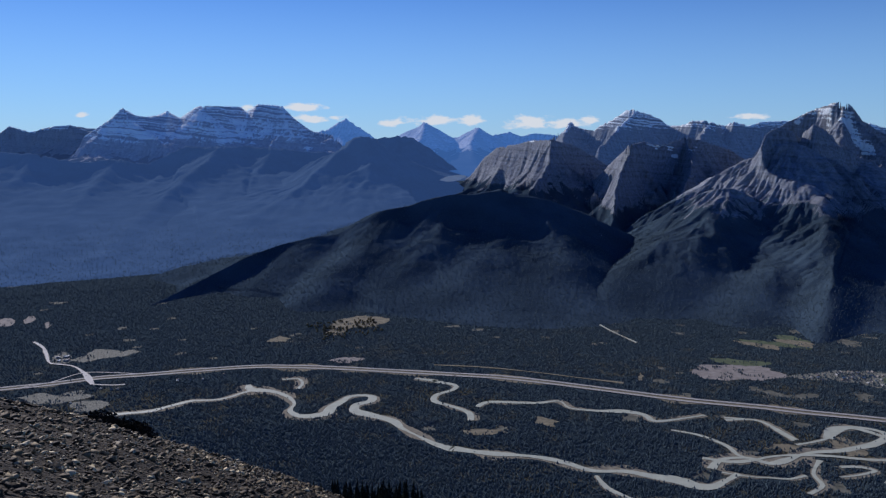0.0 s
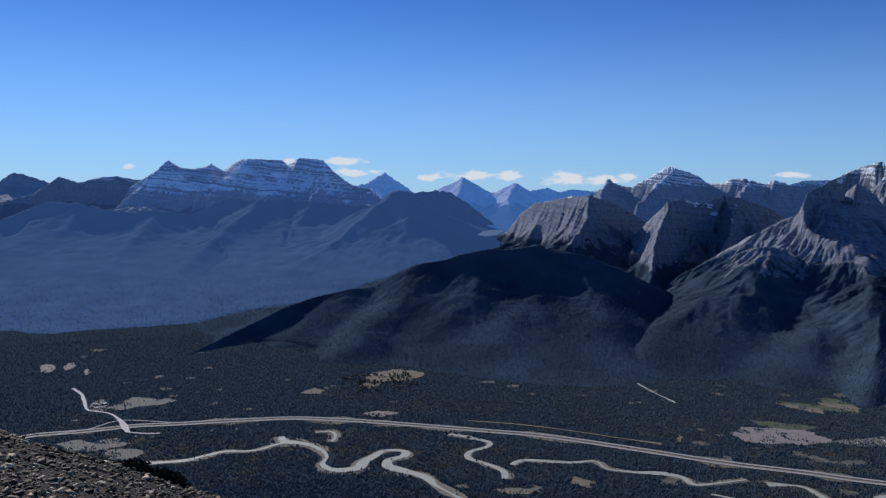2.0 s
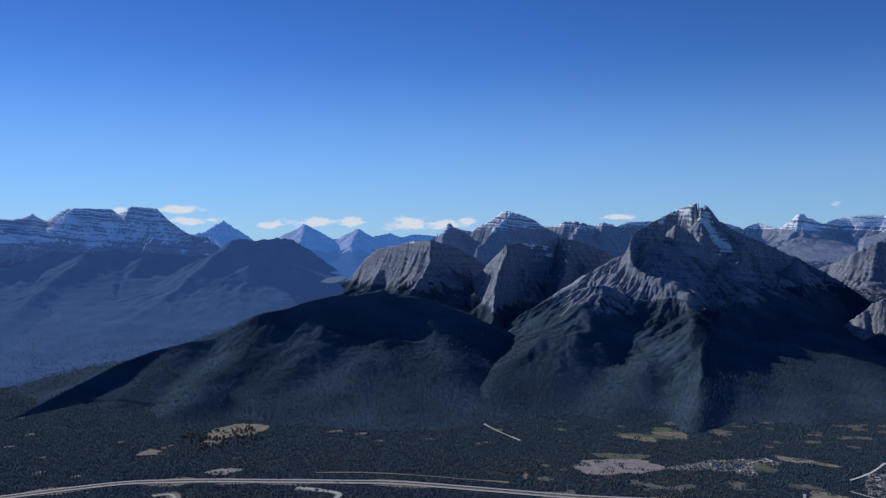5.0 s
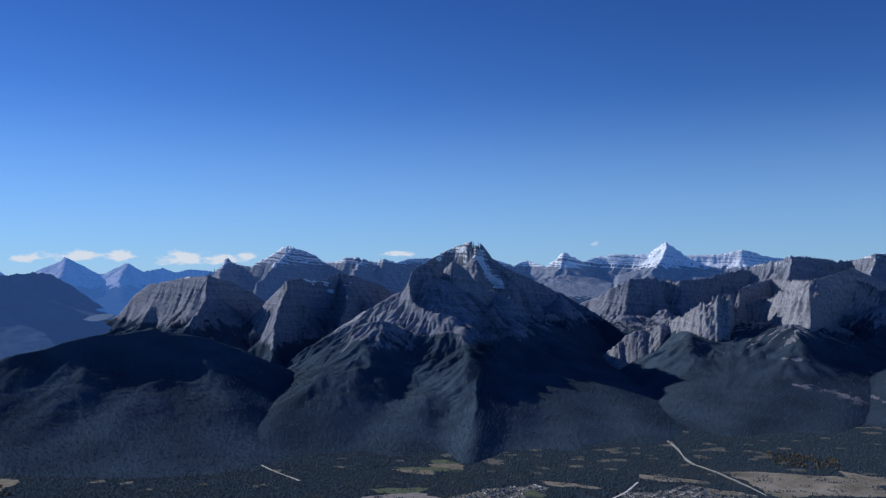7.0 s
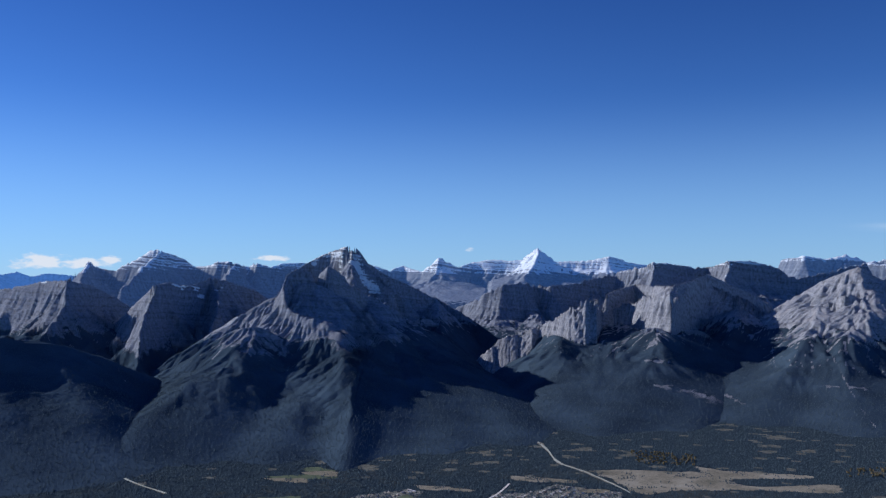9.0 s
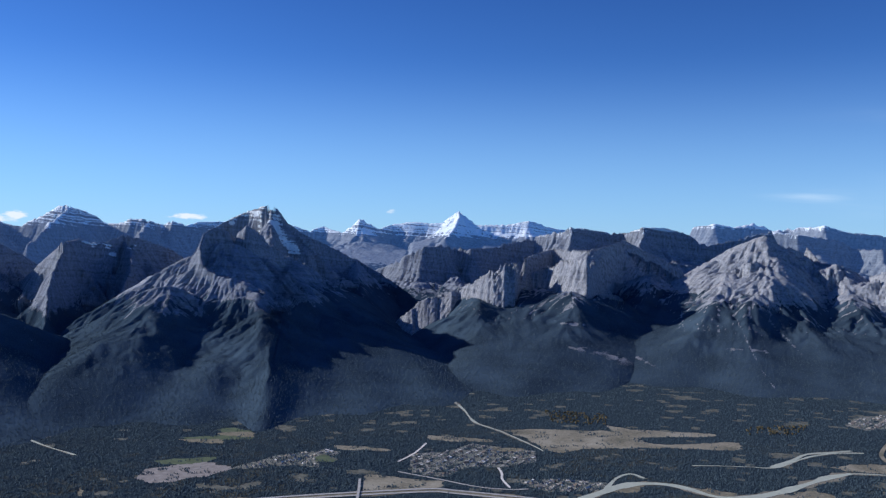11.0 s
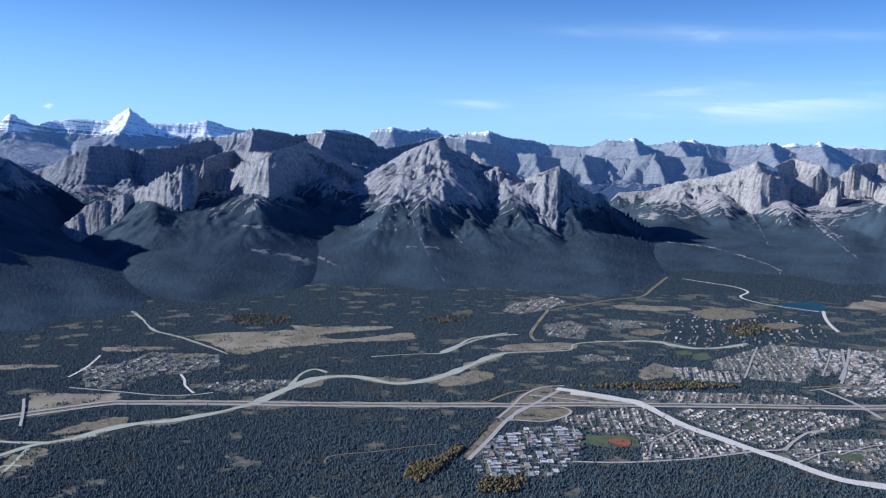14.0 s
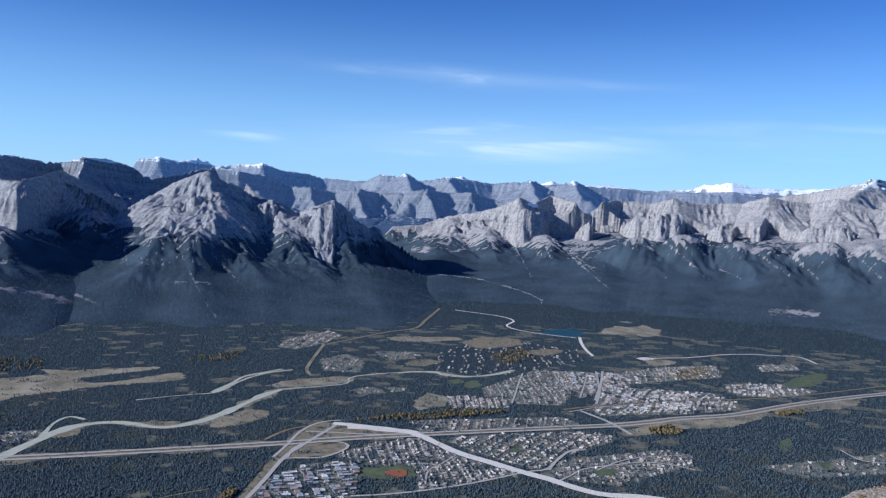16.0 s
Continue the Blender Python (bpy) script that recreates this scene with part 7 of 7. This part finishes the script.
def stone_material():
    m, n, l, b = shader("scree_stone", 0.8)
    geo, info = n.new("ShaderNodeNewGeometry"), n.new("ShaderNodeObjectInfo")
    f = n_noise(n, l, geo.outputs["Position"], 9.0, 4, 0.65)
    v = n_math(n, l, "FRACT", n_math(n, l, "ADD", geo.outputs["Random Per Island"], info.outputs["Random"]))
    wide = n_noise(n, l, geo.outputs["Position"], 0.22, 3, 0.6)
    v = n_math(n, l, "ADD", n_math(n, l, "MULTIPLY", v, 0.72), n_math(n, l, "ADD", n_math(n, l, "MULTIPLY", f, 0.2), n_math(n, l, "MULTIPLY", n_math(n, l, "SUBTRACT", wide, 0.42), 0.7)))
    l.new(n_ramp(n, l, v, [(0.1, (0.016, 0.012, 0.007)), (0.5, (0.075, 0.056, 0.034)), (0.76, (0.22, 0.168, 0.090)), (0.87, (0.68, 0.57, 0.36))]), b.inputs["Base Color"])
    return m


STONE = stone_material()
SCREE = scree_material()
sa = np.radians(np.arange(-75, 140, 0.6))
sr = np.geomspace(0.6, 190, 150)
SR, SA = np.meshgrid(sr, sa, indexing="ij")
SX, SY = SR * np.sin(SA), SR * np.cos(SA)
slope = new("scree_slope", grid_mesh("scree_slope", SX, SY, slope_z(SX, SY), {}, SCREE))
tagged(slope, "steep slope of broken grey scree underfoot", "slope", kind="structure")


def shard(seed):
    """An angular stone."""
    r = np.random.RandomState(seed)
    bm = bmesh.new()
    q = [Vector((math.cos(t) * r.uniform(0.7, 1.5), math.sin(t) * r.uniform(0.5, 1.0), z)) for z in (-0.3, 0.3) for t in np.arange(5) * 1.257 + r.rand() * 0.6]
    for p in q:
        p += Vector(r.uniform(-0.22, 0.22, 3))
        bm.verts.new(p)
    bmesh.ops.convex_hull(bm, input=bm.verts)
    bmesh.ops.triangulate(bm, faces=bm.faces)
    me = bpy.data.meshes.new("rock")
    bm.to_mesh(me)
    bm.free()
    me.materials.append(STONE)
    return me


shards = [shard(k) for k in range(8)]
verts_of = [np.array([v.co for v in me.vertices]) for me in shards]
tris_of = [np.array([p.vertices for p in me.polygons]) for me in shards]
def stones(n, az0, az1, r0, r1):
    t = np.radians(rng.uniform(az0, az1, n))
    r = rng.uniform(r0, r1, n)
    size = (0.017 + 0.07 * rng.rand(n) ** 5 + 0.022 * rng.rand(n)) * (0.55 + r / 34)
    return np.stack([r * np.sin(t), r * np.cos(t), size], 1)


big = stones(240, -33, -8, 14, 40)
big[:, 2] = 0.05 + 0.07 * rng.rand(len(big)) ** 2
for x, y, sz in big:
    rock = new("rock", shards[rng.randint(8)])
    rock.parent = slope
    m = Euler(rng.uniform(-0.5, 0.5, 3) + np.array([0, 0, rng.rand() * 6.28])).to_matrix().to_4x4()
    rock.matrix_basis = Matrix.Translation((x, y, float(slope_z(np.array(x), np.array(y))) + sz * 0.2)) @ m @ Matrix.Scale(sz, 4)
small = np.concatenate([stones(15000, -34, -6, 9, 46), stones(300, 94, 104, 20, 50)])
cv, ct, base = [], [], 0
sz_ = slope_z(small[:, 0], small[:, 1])
for (x, y, sz), z in zip(small, sz_):
    k = rng.randint(8)
    m = np.array(Euler((rng.uniform(-0.6, 0.6), rng.uniform(-0.6, 0.6), rng.rand() * 6.28)).to_matrix())
    cv.append(verts_of[k] @ m.T * sz + (x, y, z + sz * 0.15))
    ct.append(tris_of[k] + base)
    base += len(verts_of[k])
rubble = new("rubble", tri_mesh("rubble", np.concatenate(cv), np.concatenate(ct), STONE))
rubble.parent = slope
tagged(rubble, kind="stuff")


def conifer(x, y, hgt):
    """A slim mountain conifer: trunk and drooping tiers."""
    z = float(slope_z(np.array(x), np.array(y)))
    tree = new("conifer")
    tree.matrix_basis = pose(x, y, z - 0.1, 0, 0, rng.rand() * 360)
    tagged(tree, "slim dark conifer on the slope below", "tree", "conifers below the scree")
    bm = bmesh.new()
    bmesh.ops.create_cone(bm, segments=6, radius1=hgt * 0.025, radius2=hgt * 0.006, depth=hgt, matrix=Matrix.Translation((0, 0, hgt / 2)))
    me = bpy.data.meshes.new("trunk")
    bm.to_mesh(me)
    bm.free()
    me.materials.append(BARK)
    new("trunk", me).parent = tree
    v, f = [], []
    for k in range(14):
        q = k / 14
        zz, rad = hgt * (0.1 + 0.88 * q), hgt * 0.17 * (1 - q) + 0.03
        for _ in range(9):
            t = rng.rand() * 6.28
            w = rad * rng.uniform(0.6, 1.25)
            b = len(v)
            v += [(0, 0, zz + 0.07 * hgt), (w * math.cos(t - 0.3), w * math.sin(t - 0.3), zz - 0.03 * hgt), (w * 1.15 * math.cos(t), w * 1.15 * math.sin(t), zz - 0.02 * hgt), (w * math.cos(t + 0.3), w * math.sin(t + 0.3), zz - 0.03 * hgt)]
            f += [(b, b + 1, b + 2), (b, b + 2, b + 3)]
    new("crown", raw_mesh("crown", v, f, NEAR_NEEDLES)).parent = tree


# needles of the close trees, without the haze tint
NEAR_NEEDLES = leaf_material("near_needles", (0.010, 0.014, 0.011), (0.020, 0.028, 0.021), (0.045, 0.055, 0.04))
BARK = plain("bark", (0.09, 0.07, 0.055), 0.95, 0.3, 5.0)
for _ in range(130):
    t = radians(rng.uniform(-9.5, -1.5))
    r = rng.uniform(55, 100)
    x, y = r * math.sin(t), r * math.cos(t)
    hgt = EYE + r * math.tan(radians(rng.uniform(-24.2, -22.5))) - float(slope_z(np.array(x), np.array(y)))
    if 1.5 < hgt < 7:
        conifer(x, y, hgt)


def shrub(x, y, size):
    """A low dark bush of many small leaves on bent stems."""
    z = float(slope_z(np.array(x), np.array(y)))
    bush = new("shrub")
    bush.matrix_basis = pose(x, y, z - 0.05, 0, 0, rng.rand() * 360)
    tagged(bush, "low dark shrub at the edge of the scree", "shrub", "shrubs along the scree edge")
    v, f = [], []
    for _ in range(9):
        t, w = rng.rand() * 6.28, size * rng.uniform(0.2, 0.6)
        b = len(v)
        v += [(0.02, 0, 0), (-0.02, 0, 0), (w * math.cos(t), w * math.sin(t), size * rng.uniform(0.5, 0.9))]
        f.append((b, b + 1, b + 2))
    new("stems", raw_mesh("stems", v, f, BARK)).parent = bush
    v, f = [], []
    for _ in range(420):
        d = Vector(rng.normal(size=3)).normalized() * size * rng.uniform(0.35, 1.0)
        d = Vector((d.x, d.y, abs(d.z) * 0.8 + 0.08 * size))
        e, g = Vector(rng.normal(size=3)) * 0.09 * size, Vector(rng.normal(size=3)) * 0.09 * size
        b = len(v)
        v += [tuple(d - e), tuple(d + g), tuple(d + e)]
        f.append((b, b + 1, b + 2))
    new("leaves", raw_mesh("leaves", v, f, SHRUB)).parent = bush


SHRUB = leaf_material("shrub_leaves", (0.012, 0.012, 0.010), (0.030, 0.028, 0.022), (0.075, 0.065, 0.05))
for k in range(16):
    t, r = radians(rng.uniform(-23.6, -19.2)), rng.uniform(33, 39)
    shrub(r * math.sin(t), r * math.cos(t), rng.uniform(0.35, 0.75))
